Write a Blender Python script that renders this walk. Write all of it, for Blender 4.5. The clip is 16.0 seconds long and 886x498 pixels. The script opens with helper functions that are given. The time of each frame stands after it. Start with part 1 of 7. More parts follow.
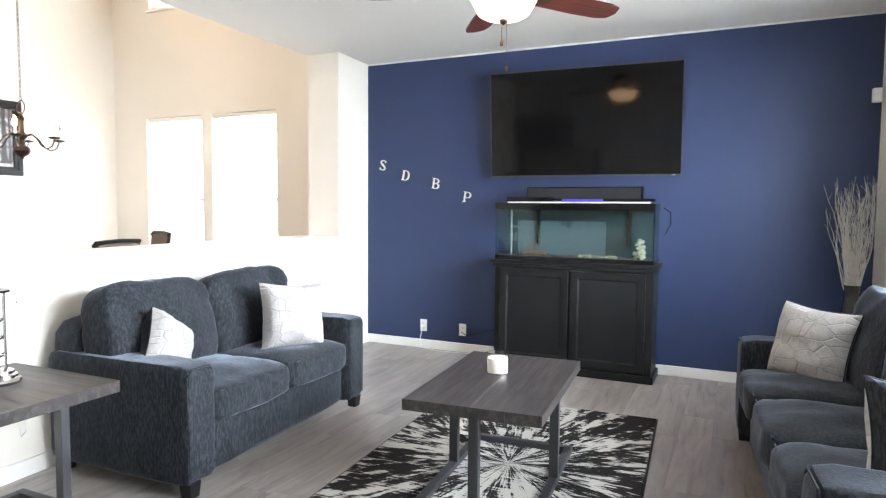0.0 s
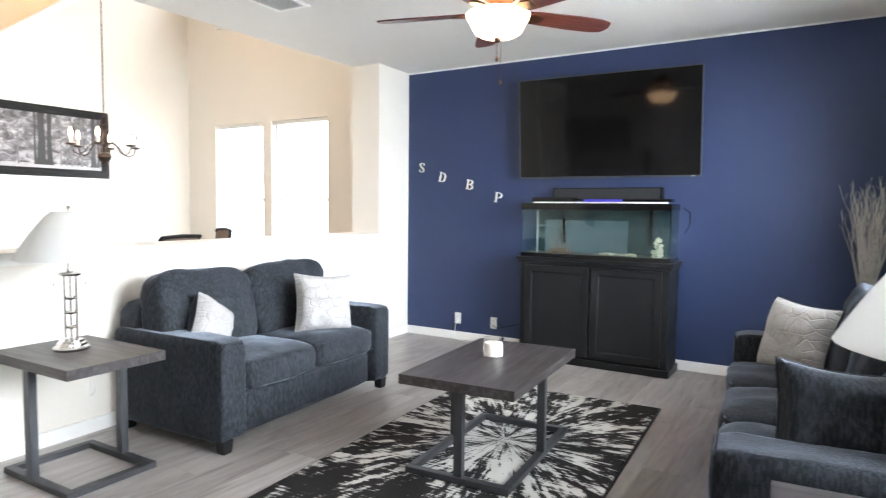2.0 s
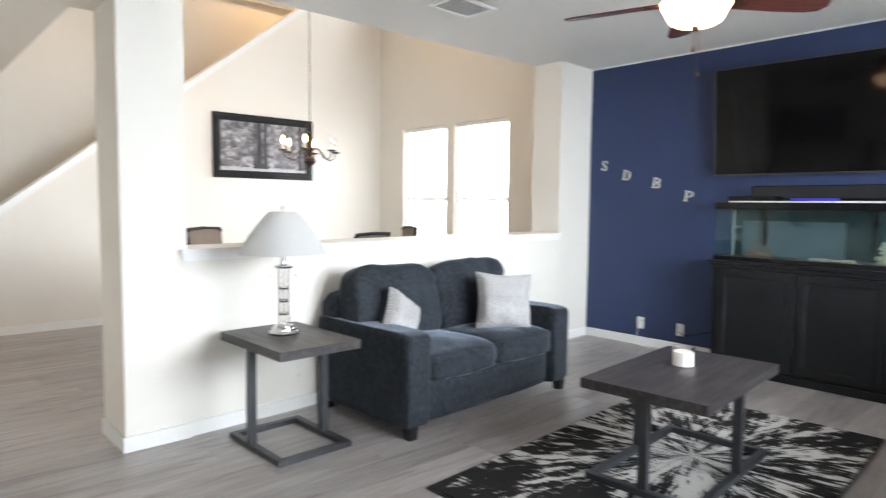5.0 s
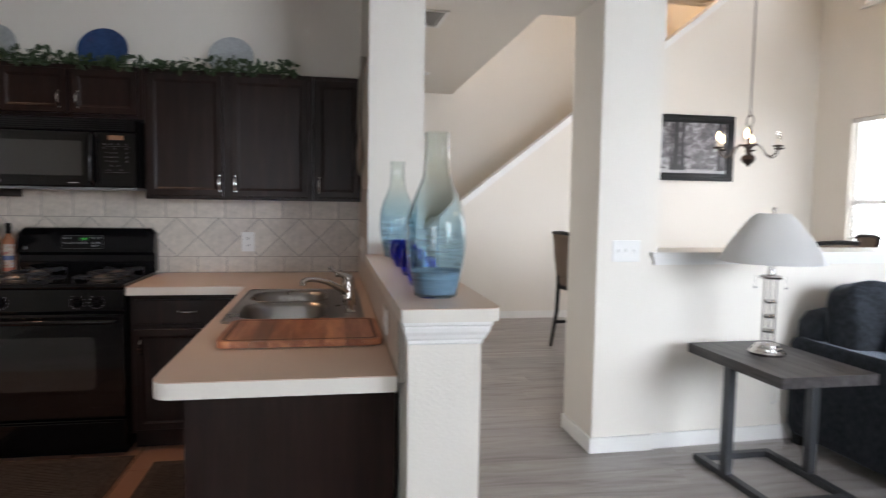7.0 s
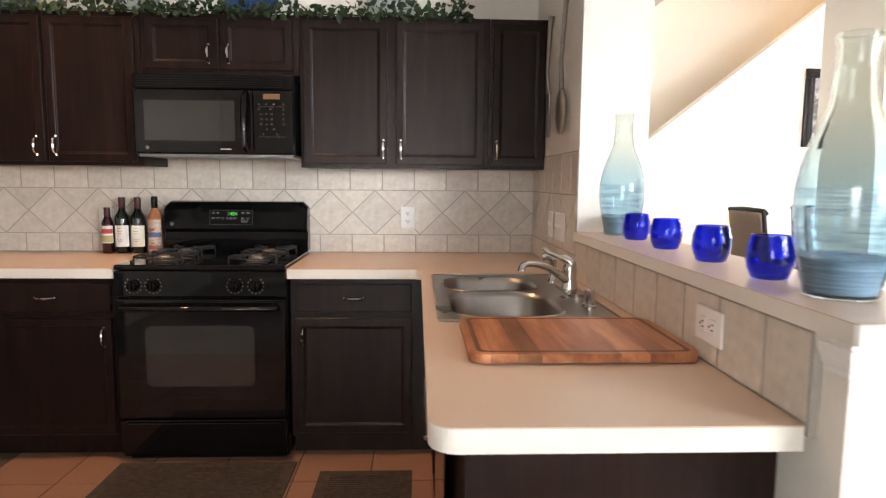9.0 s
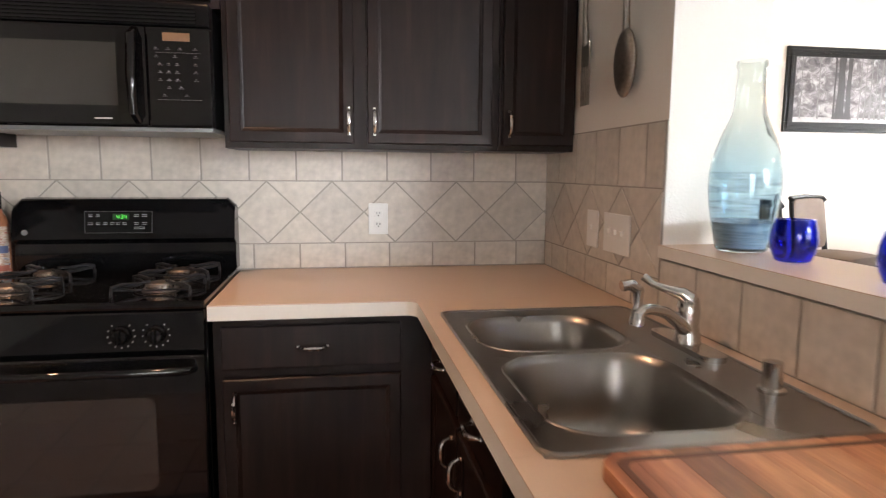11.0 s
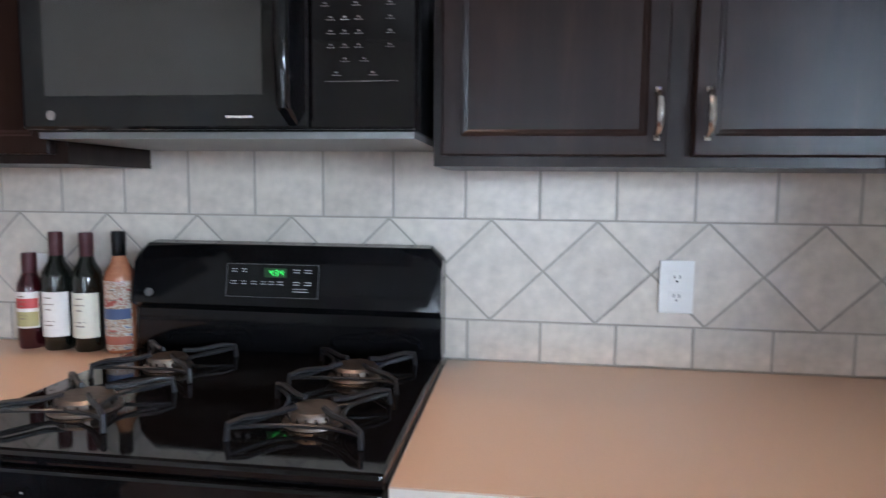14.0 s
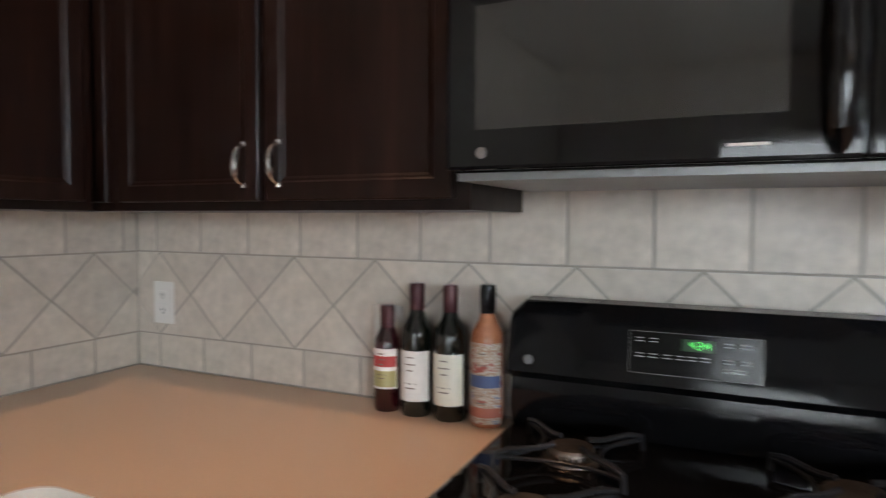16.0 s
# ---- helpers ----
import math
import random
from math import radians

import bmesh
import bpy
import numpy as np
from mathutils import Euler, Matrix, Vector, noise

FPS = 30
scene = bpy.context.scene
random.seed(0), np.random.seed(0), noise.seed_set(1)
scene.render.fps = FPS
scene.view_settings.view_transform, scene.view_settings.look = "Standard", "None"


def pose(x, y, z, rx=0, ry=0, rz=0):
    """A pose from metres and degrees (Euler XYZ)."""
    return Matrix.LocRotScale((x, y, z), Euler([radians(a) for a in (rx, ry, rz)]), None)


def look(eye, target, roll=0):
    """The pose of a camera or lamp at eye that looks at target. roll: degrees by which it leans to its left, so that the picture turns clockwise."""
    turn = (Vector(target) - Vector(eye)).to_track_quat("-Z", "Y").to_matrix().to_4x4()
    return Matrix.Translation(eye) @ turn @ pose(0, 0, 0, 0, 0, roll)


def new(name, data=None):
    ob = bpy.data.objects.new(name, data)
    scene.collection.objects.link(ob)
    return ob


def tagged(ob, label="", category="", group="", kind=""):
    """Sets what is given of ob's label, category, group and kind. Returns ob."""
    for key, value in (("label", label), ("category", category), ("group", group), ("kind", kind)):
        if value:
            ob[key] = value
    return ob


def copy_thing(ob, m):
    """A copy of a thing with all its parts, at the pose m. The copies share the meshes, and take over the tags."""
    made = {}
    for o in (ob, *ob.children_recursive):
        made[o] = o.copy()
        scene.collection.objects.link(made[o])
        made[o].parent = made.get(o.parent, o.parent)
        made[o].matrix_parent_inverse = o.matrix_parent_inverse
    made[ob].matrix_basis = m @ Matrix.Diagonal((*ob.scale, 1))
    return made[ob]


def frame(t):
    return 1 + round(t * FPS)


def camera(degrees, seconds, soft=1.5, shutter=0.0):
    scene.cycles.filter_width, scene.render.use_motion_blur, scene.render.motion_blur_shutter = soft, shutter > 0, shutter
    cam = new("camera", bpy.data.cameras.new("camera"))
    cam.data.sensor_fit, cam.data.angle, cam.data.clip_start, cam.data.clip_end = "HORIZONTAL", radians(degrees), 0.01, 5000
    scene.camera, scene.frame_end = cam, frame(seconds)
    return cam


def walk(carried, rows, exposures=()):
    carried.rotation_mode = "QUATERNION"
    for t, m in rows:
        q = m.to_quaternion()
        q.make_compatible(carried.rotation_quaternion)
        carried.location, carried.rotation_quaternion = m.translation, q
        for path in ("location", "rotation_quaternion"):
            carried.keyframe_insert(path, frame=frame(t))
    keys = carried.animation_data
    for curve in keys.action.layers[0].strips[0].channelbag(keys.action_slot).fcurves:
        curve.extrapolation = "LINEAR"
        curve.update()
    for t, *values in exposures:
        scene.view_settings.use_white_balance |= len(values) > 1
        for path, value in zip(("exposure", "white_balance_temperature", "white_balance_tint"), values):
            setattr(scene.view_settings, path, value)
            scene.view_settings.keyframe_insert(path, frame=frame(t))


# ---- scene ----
cam = camera(70.5, 16.0, 1.2, 0.5)
PATH = [
    (0, (0.266, 0.006, 1.381), (-0.578, 1.815, 1.251), 0.5),
    (0.5, (0.423, -0.035, 1.379), (-0.521, 1.724, 1.252), 0.6),
    (1, (0.577, -0.139, 1.374), (-0.478, 1.555, 1.247), 0.6),
    (1.5, (0.708, -0.184, 1.378), (-0.384, 1.486, 1.249), 0.7),
    (2, (0.785, -0.148, 1.381), (-0.262, 1.551, 1.249), 0.6),
    (2.5, (0.863, -0.082, 1.387), (-0.044, 1.696, 1.256), 0.6),
    (3, (0.908, -0.052, 1.398), (0.088, 1.767, 1.266), 0.6),
    (3.2, (0.912, -0.038, 1.401), (0.09, 1.78, 1.268), 0.6),
    (5.3, (0.701, -0.249, 1.385), (-0.879, 0.97, 1.25), 0.7),
    (5.5, (0.662, -0.303, 1.376), (-0.978, 0.835, 1.247), 0.8),
    (6, (0.567, -0.417, 1.38), (-1.211, 0.489, 1.243), 1.0),
    (6.5, (0.438, -0.512, 1.365), (-1.454, 0.123, 1.226), 0.9),
    (7, (0.266, -0.601, 1.364), (-1.698, -0.25, 1.219), 0.9),
    (7.5, (0.142, -0.669, 1.336), (-1.848, -0.534, 1.192), 0.8),
    (8, (-0.008, -0.877, 1.327), (-2.0, -0.781, 1.179), 0.9),
    (8.5, (-0.177, -0.987, 1.305), (-2.166, -0.904, 1.116), 0.5),
    (9, (-0.397, -1.072, 1.301), (-2.383, -0.989, 1.087), 0.5),
    (9.2, (-0.476, -1.112, 1.312), (-2.46, -1.014, 1.082), 0.6),
    (11.3, (-1.546, -1.308, 1.283), (-3.501, -0.957, 1.048), 0.4),
    (11.5, (-1.663, -1.33, 1.277), (-3.618, -0.972, 1.048), 0.4),
    (12, (-1.908, -1.377, 1.281), (-3.864, -1.025, 1.054), 0.5),
    (12.5, (-2.139, -1.41, 1.284), (-4.101, -1.094, 1.055), 0.5),
    (13, (-2.317, -1.432, 1.315), (-4.298, -1.299, 1.078), 0.5),
    (13.5, (-2.382, -1.448, 1.317), (-4.368, -1.509, 1.091), 0.4),
    (14, (-2.389, -1.476, 1.322), (-4.363, -1.733, 1.13), 0.6),
    (14.5, (-2.411, -1.557, 1.333), (-4.367, -1.963, 1.229), 0.6),
    (15, (-2.479, -1.701, 1.344), (-4.414, -2.202, 1.259), 0.6),
    (15.5, (-2.508, -1.871, 1.338), (-4.414, -2.473, 1.259), 0.4),
    (16, (-2.57, -1.995, 1.345), (-4.376, -2.848, 1.256), 0.3),
]
EXPOSURES = [(0, 0.3, 6450, 12), (1.5, 0.15, 6450, 12), (3.2, 0.15, 6450, 12), (5.3, -0.5, 6350, 12), (6.2, -0.76, 6350, 13), (7, -0.78, 6350, 15), (8.5, 0.15, 6900, 15), (9.2, 0.3, 6950, 15), (11.5, 0.15, 6750, 16), (12.5, 0.25, 6100, 15), (14, 0.1, 5500, 10), (15, 0.0, 5600, 10), (16, -0.25, 6300, 10)]
walk(cam, [(t, look(eye, target, roll)) for t, eye, target, roll in PATH], EXPOSURES)

# ---- world and light ----
world = bpy.data.worlds.new("sky")
scene.world = world
world.use_nodes = True
sky = world.node_tree.nodes.new("ShaderNodeTexSky")
sky.sky_type, sky.sun_disc = "NISHITA", False
sky.sun_elevation, sky.sun_rotation = radians(50), radians(150)
world.node_tree.links.new(sky.outputs[0], world.node_tree.nodes["Background"].inputs[0])
world.node_tree.nodes["Background"].inputs[1].default_value = 0.12
sun = new("sun", bpy.data.lights.new("sun", "SUN"))
sun.data.energy, sun.data.angle, sun.data.color = 1.2, radians(12), (1, 0.96, 0.9)
sun.matrix_world = look((0, 0, 0), (-0.3, -0.55, -0.75))


def area(name, eye, target, w, h, watts, color=(1, 1, 1)):
    ob = new(name, bpy.data.lights.new(name, "AREA"))
    ob.data.shape, ob.data.size, ob.data.size_y, ob.data.energy, ob.data.color = "RECTANGLE", w, h, watts, color
    ob.matrix_world = look(eye, target)
    return ob


def bulb(name, place, watts, color, radius=0.03):
    ob = new(name, bpy.data.lights.new(name, "POINT"))
    ob.data.energy, ob.data.color, ob.data.shadow_soft_size, ob.location = watts, color, radius, place
    return ob


DAY = (0.93, 0.97, 1.0)
area("daylight_living", (2.5, 2.9, 2.05), (-2.0, 2.5, 0.35), 3.3, 1.9, 1000, (0.85, 0.935, 1.0))
area("daylight_dining", (-5.3, 6.05, 1.7), (-5.3, 0.0, 1.2), 2.3, 1.9, 230, DAY)
area("daylight_nook", (2.6, -1.5, 1.5), (-3.6, -1.3, 0.7), 1.4, 1.7, 44, DAY)
# fill lamp outside the added upper window, brightens the tall dining room
area("fill_upper", (-5.3, 6.05, 4.1), (-5.6, 0.0, 3.0), 2.2, 1.2, 120, DAY)
WARM = (1.0, 0.66, 0.36)
bulb("landing_lamp", (-7.45, 4.3, 5.0), 75, WARM, 0.08)
for a in (140, 200, 260, 320):
    bulb("candle_bulb", (-5.06 + 0.285 * math.cos(radians(a)), 3.24 + 0.285 * math.sin(radians(a)), 2.10), 3.5, WARM, 0.02)
CANS = [(-3.05, -2.85, 44), (-2.6, -1.85, 64)]
for x, y, watts in CANS:
    lamp = new("kitchen_downlight", bpy.data.lights.new("kitchen_downlight", "SPOT"))
    lamp.data.energy, lamp.data.color, lamp.data.shadow_soft_size = watts, (1.0, 0.58, 0.33), 0.05
    lamp.data.spot_size, lamp.data.spot_blend = radians(112), 0.7
    lamp.matrix_world = look((x, y, 2.79), (x, y, 0))

# ---- materials ----


def mat(name, color, rough=0.5, metal=0.0, var=0.06, scale=3.0, fine=90.0, bump=0.1, spec=0.5, each=0.0, stretch=(1, 1, 1), coat=0.0, sheen=0.0):
    """Painted or plain surface: two scales of variation in colour, gloss and relief."""
    m = bpy.data.materials.new(name)
    m.use_nodes = True
    n, l = m.node_tree.nodes, m.node_tree.links
    b = n["Principled BSDF"]
    b.inputs["Metallic"].default_value = metal
    b.inputs["Specular IOR Level"].default_value = spec
    b.inputs["Coat Weight"].default_value = coat
    b.inputs["Coat Roughness"].default_value = 0.08
    b.inputs["Sheen Weight"].default_value = sheen
    tc, mp = n.new("ShaderNodeTexCoord"), n.new("ShaderNodeMapping")
    mp.inputs["Scale"].default_value = stretch
    l.new(tc.outputs["Object"], mp.inputs[0])
    big, small = n.new("ShaderNodeTexNoise"), n.new("ShaderNodeTexNoise")
    big.inputs["Scale"].default_value, small.inputs["Scale"].default_value = scale, fine
    big.inputs["Detail"].default_value, small.inputs["Detail"].default_value = 4, 3
    for t in (big, small):
        l.new(mp.outputs[0], t.inputs["Vector"])
    add = n.new("ShaderNodeMath")
    add.operation = "ADD"
    l.new(big.outputs[0], add.inputs[0])
    l.new(small.outputs[0], add.inputs[1])
    last = add
    if each:
        info, mul = n.new("ShaderNodeObjectInfo"), n.new("ShaderNodeMath")
        mul.operation = "MULTIPLY_ADD"
        mul.inputs[1].default_value = each
        l.new(info.outputs["Random"], mul.inputs[0])
        l.new(add.outputs[0], mul.inputs[2])
        last = mul
    rng = n.new("ShaderNodeMapRange")
    rng.inputs[1].default_value, rng.inputs[2].default_value = 0.6, 1.4 + each
    rng.inputs[3].default_value, rng.inputs[4].default_value = 1 - var, 1 + var
    l.new(last.outputs[0], rng.inputs[0])
    mix = n.new("ShaderNodeVectorMath")
    mix.operation = "SCALE"
    mix.inputs[0].default_value = color
    l.new(rng.outputs[0], mix.inputs["Scale"])
    l.new(mix.outputs[0], b.inputs["Base Color"])
    rr = n.new("ShaderNodeMapRange")
    rr.inputs[1].default_value, rr.inputs[2].default_value = 0.3, 0.7
    rr.inputs[3].default_value, rr.inputs[4].default_value = max(0.02, rough * 0.88), min(1, rough * 1.12)
    l.new(big.outputs[0], rr.inputs[0])
    l.new(rr.outputs[0], b.inputs["Roughness"])
    if bump:
        bp = n.new("ShaderNodeBump")
        bp.inputs["Strength"].default_value, bp.inputs["Distance"].default_value = bump, 0.004
        l.new(small.outputs[0], bp.inputs["Height"])
        l.new(bp.outputs[0], b.inputs["Normal"])
    return m


def ramp_mat(name, stops, rough, scale, stretch=(1, 1, 1), each=0.0, detail=8.0, distortion=0.0, bump=0.15, metal=0.0, coat=0.0, spec=0.5):
    """Grained surface: a stretched noise through a colour ramp, shifted from piece to piece."""
    m = bpy.data.materials.new(name)
    m.use_nodes = True
    n, l = m.node_tree.nodes, m.node_tree.links
    b = n["Principled BSDF"]
    b.inputs["Metallic"].default_value = metal
    b.inputs["Coat Weight"].default_value = coat
    b.inputs["Specular IOR Level"].default_value = spec
    tc, mp, info = n.new("ShaderNodeTexCoord"), n.new("ShaderNodeMapping"), n.new("ShaderNodeObjectInfo")
    mp.inputs["Scale"].default_value = stretch
    off = n.new("ShaderNodeVectorMath")
    off.operation = "MULTIPLY_ADD"
    comb = n.new("ShaderNodeCombineXYZ")
    for k in range(3):
        l.new(info.outputs["Random"], comb.inputs[k])
    off.inputs[1].default_value = (37, 53, 11)
    l.new(comb.outputs[0], off.inputs[0])
    l.new(tc.outputs["Object"], off.inputs[2])
    l.new(off.outputs[0], mp.inputs[0])
    t = n.new("ShaderNodeTexNoise")
    t.inputs["Scale"].default_value, t.inputs["Detail"].default_value = scale, detail
    t.inputs["Distortion"].default_value = distortion
    t.inputs["Roughness"].default_value = 0.62
    l.new(mp.outputs[0], t.inputs["Vector"])
    r = n.new("ShaderNodeValToRGB")
    r.color_ramp.elements[0].position, r.color_ramp.elements[1].position = stops[0][0], stops[-1][0]
    r.color_ramp.elements[0].color, r.color_ramp.elements[1].color = (*stops[0][1], 1), (*stops[-1][1], 1)
    for p, c in stops[1:-1]:
        r.color_ramp.elements.new(p).color = (*c, 1)
    l.new(t.outputs[0], r.inputs[0])
    out = r.outputs[0]
    if each:
        rng, sc = n.new("ShaderNodeMapRange"), n.new("ShaderNodeVectorMath")
        sc.operation = "SCALE"
        rng.inputs[3].default_value, rng.inputs[4].default_value = 1 - each, 1 + each
        l.new(info.outputs["Random"], rng.inputs[0])
        l.new(out, sc.inputs[0])
        l.new(rng.outputs[0], sc.inputs["Scale"])
        out = sc.outputs[0]
    l.new(out, b.inputs["Base Color"])
    rr = n.new("ShaderNodeMapRange")
    rr.inputs[3].default_value, rr.inputs[4].default_value = rough * 1.2, rough * 0.85
    l.new(t.outputs[0], rr.inputs[0])
    l.new(rr.outputs[0], b.inputs["Roughness"])
    bp = n.new("ShaderNodeBump")
    bp.inputs["Strength"].default_value, bp.inputs["Distance"].default_value = bump, 0.003
    l.new(t.outputs[0], bp.inputs["Height"])
    l.new(bp.outputs[0], b.inputs["Normal"])
    return m


def glow(name, color, strength):
    m = bpy.data.materials.new(name)
    m.use_nodes = True
    b = m.node_tree.nodes["Principled BSDF"]
    b.inputs["Base Color"].default_value = (*color, 1)
    b.inputs["Emission Color"].default_value, b.inputs["Emission Strength"].default_value = (*color, 1), strength
    b.inputs["Roughness"].default_value = 0.4
    return m


def glass(name, color, rough=0.02, ior=1.45):
    m = bpy.data.materials.new(name)
    m.use_nodes = True
    b = m.node_tree.nodes["Principled BSDF"]
    b.inputs["Base Color"].default_value = (*color, 1)
    b.inputs["Transmission Weight"].default_value, b.inputs["Roughness"].default_value, b.inputs["IOR"].default_value = 1, rough, ior
    return m


WALL = mat("wall_paint", (0.77, 0.73, 0.663), 0.75, var=0.02, scale=1.2, fine=140, bump=0.25, spec=0.3)
BLUE = mat("blue_paint", (0.0195, 0.033, 0.090), 0.55, var=0.05, scale=1.0, fine=140, bump=0.25, spec=0.4)
CEIL = mat("ceiling_paint", (0.74, 0.73, 0.70), 0.85, var=0.02, scale=1.0, fine=110, bump=0.5, spec=0.2)
TRIM = mat("white_trim", (0.82, 0.81, 0.78), 0.4, var=0.02, scale=4, fine=60, bump=0.04)
PLANK = ramp_mat("grey_laminate", [(0.26, (0.150, 0.128, 0.115)), (0.42, (0.255, 0.228, 0.212)), (0.60, (0.325, 0.298, 0.282)), (0.80, (0.39, 0.365, 0.35))], 0.30, 2.4, (6, 0.7, 6), each=0.14, distortion=0.9, bump=0.06)
GAP = mat("dark_joint", (0.05, 0.042, 0.038), 0.8, bump=0)


def velour(name):
    """Brushed nap: cloudy light and dark strokes over a fine weave."""
    m = bpy.data.materials.new(name)
    m.use_nodes = True
    n, l = m.node_tree.nodes, m.node_tree.links
    b = n["Principled BSDF"]
    tc, mp = n.new("ShaderNodeTexCoord"), n.new("ShaderNodeMapping")
    mp.inputs["Scale"].default_value = (1, 1, 0.3)
    l.new(tc.outputs["Object"], mp.inputs[0])
    nap, weave, cloud, add, mul, rp, bp = n.new("ShaderNodeTexNoise"), n.new("ShaderNodeTexNoise"), n.new("ShaderNodeTexNoise"), n.new("ShaderNodeMath"), n.new("ShaderNodeMath"), n.new("ShaderNodeValToRGB"), n.new("ShaderNodeBump")
    nap.inputs["Scale"].default_value, nap.inputs["Detail"].default_value, nap.inputs["Distortion"].default_value = 95, 4, 0.2
    cloud.inputs["Scale"].default_value, cloud.inputs["Detail"].default_value, cloud.inputs["Distortion"].default_value = 13, 3, 0.6
    weave.inputs["Scale"].default_value, weave.inputs["Detail"].default_value = 260, 2
    l.new(mp.outputs[0], nap.inputs["Vector"])
    l.new(mp.outputs[0], cloud.inputs["Vector"])
    l.new(tc.outputs["Object"], weave.inputs["Vector"])
    add.operation = mul.operation = "MULTIPLY_ADD"
    add.inputs[1].default_value, mul.inputs[1].default_value = 0.45, 0.30
    l.new(weave.outputs[0], add.inputs[0])
    l.new(cloud.outputs[0], mul.inputs[0])
    l.new(nap.outputs[0], mul.inputs[2])
    l.new(mul.outputs[0], add.inputs[2])
    l.new(add.outputs[0], rp.inputs[0])
    e = rp.color_ramp.elements
    e[0].position, e[0].color = 0.62, (0.0110, 0.0122, 0.0147, 1)
    e[1].position, e[1].color = 1.0, (0.033, 0.037, 0.0445, 1)
    e.new(0.84).color = (0.0165, 0.0184, 0.0222, 1)
    l.new(rp.outputs[0], b.inputs["Base Color"])
    b.inputs["Roughness"].default_value, b.inputs["Specular IOR Level"].default_value = 0.85, 0.1
    b.inputs["Sheen Weight"].default_value, b.inputs["Sheen Roughness"].default_value = 0.45, 0.32
    b.inputs["Sheen Tint"].default_value = (0.62, 0.70, 0.85, 1)
    bp.inputs["Strength"].default_value, bp.inputs["Distance"].default_value = 0.4, 0.004
    l.new(add.outputs[0], bp.inputs["Height"])
    l.new(bp.outputs[0], b.inputs["Normal"])
    return m


FABRIC = velour("charcoal_velour")
SILVER = ramp_mat("silver_damask", [(0.35, (0.29, 0.28, 0.275)), (0.5, (0.36, 0.348, 0.34)), (0.6, (0.31, 0.30, 0.292))], 0.6, 16.0, detail=3, distortion=2.5, bump=0.5)
n, l = SILVER.node_tree.nodes, SILVER.node_tree.links
leaf, wob, rel = n.new("ShaderNodeTexVoronoi"), n.new("ShaderNodeMapRange"), n.new("ShaderNodeBump")
tcl, mpl = n.new("ShaderNodeTexCoord"), n.new("ShaderNodeMapping")
mpl.inputs["Scale"].default_value, mpl.inputs["Rotation"].default_value = (1.0, 0.2, 1.7), (0, 0.6, 0)
leaf.feature = "DISTANCE_TO_EDGE"
leaf.inputs["Scale"].default_value = 9.0
wob.inputs[1].default_value, wob.inputs[2].default_value = 0.0, 0.05
rel.inputs["Strength"].default_value, rel.inputs["Distance"].default_value = 0.7, 0.006
l.new(tcl.outputs["Object"], mpl.inputs[0])
l.new(mpl.outputs[0], leaf.inputs["Vector"])
l.new(leaf.outputs["Distance"], wob.inputs[0])
l.new(wob.outputs[0], rel.inputs["Height"])
l.new(n["Bump"].outputs[0], rel.inputs["Normal"])
l.new(rel.outputs[0], n["Principled BSDF"].inputs["Normal"])
GREYWOOD = ramp_mat("grey_brown_wood", [(0.3, (0.014, 0.012, 0.012)), (0.5, (0.034, 0.029, 0.029)), (0.7, (0.070, 0.062, 0.062))], 0.40, 4.0, (9, 0.7, 9), distortion=0.5, spec=0.32)
STEEL = mat("gunmetal", (0.058, 0.060, 0.066), 0.40, 0.5, var=0.15, scale=12, fine=200, bump=0.08)
CHROME = mat("brushed_nickel", (0.62, 0.60, 0.58), 0.15, 1.0, var=0.05, scale=10, fine=220, bump=0.02)
INOX = mat("stainless_steel", (0.31, 0.29, 0.27), 0.29, 1.0, var=0.06, scale=5, fine=260, bump=0.02)
BLACKWOOD = mat("black_lacquered_wood", (0.007, 0.0078, 0.009), 0.40, var=0.25, scale=5, fine=80, bump=0.08, spec=0.3)
ESPRESSO = ramp_mat("espresso_wood", [(0.3, (0.0080, 0.0036, 0.0027)), (0.55, (0.0145, 0.0067, 0.0050)), (0.75, (0.024, 0.012, 0.009))], 0.33, 3.0, (8, 8, 0.7), each=0.1, bump=0.12, spec=0.21)
BLACKGLOSS = mat("black_enamel", (0.004, 0.004, 0.0045), 0.045, var=0.15, scale=6, fine=150, bump=0.006, spec=0.45)
BLACKPLASTIC = mat("black_plastic", (0.005, 0.005, 0.0056), 0.11, var=0.15, scale=9, fine=180, bump=0.02, spec=0.26)
SCREEN = mat("screen_glass", (0.003, 0.003, 0.0032), 0.075, var=0.05, scale=1, bump=0, spec=0.17)
LAMINATE = mat("peach_laminate", (0.60, 0.455, 0.345), 0.33, var=0.04, scale=2.5, fine=260, bump=0.03)
EDGE = mat("cream_edge", (0.74, 0.70, 0.63), 0.4, var=0.03, scale=5, fine=120, bump=0.03)
TILE = mat("travertine_tile", (0.58, 0.522, 0.452), 0.34, var=0.24, scale=10, fine=38, bump=0.12, each=0.35)
GROUT = mat("grout", (0.36, 0.328, 0.285), 0.85, var=0.08, scale=10, fine=200, bump=0.2)
FLOORGROUT = mat("brown_grout", (0.11, 0.075, 0.055), 0.9, var=0.15, scale=10, fine=200, bump=0.2)
TERRA = mat("terracotta_tile", (0.31, 0.165, 0.105), 0.45, var=0.14, scale=7, fine=60, bump=0.12, each=0.3)
CHOP = ramp_mat("butcher_block", [(0.3, (0.14, 0.040, 0.018)), (0.5, (0.34, 0.125, 0.055)), (0.72, (0.58, 0.27, 0.13))], 0.36, 2.0, (1.0, 8, 8), each=0.42, bump=0.06)
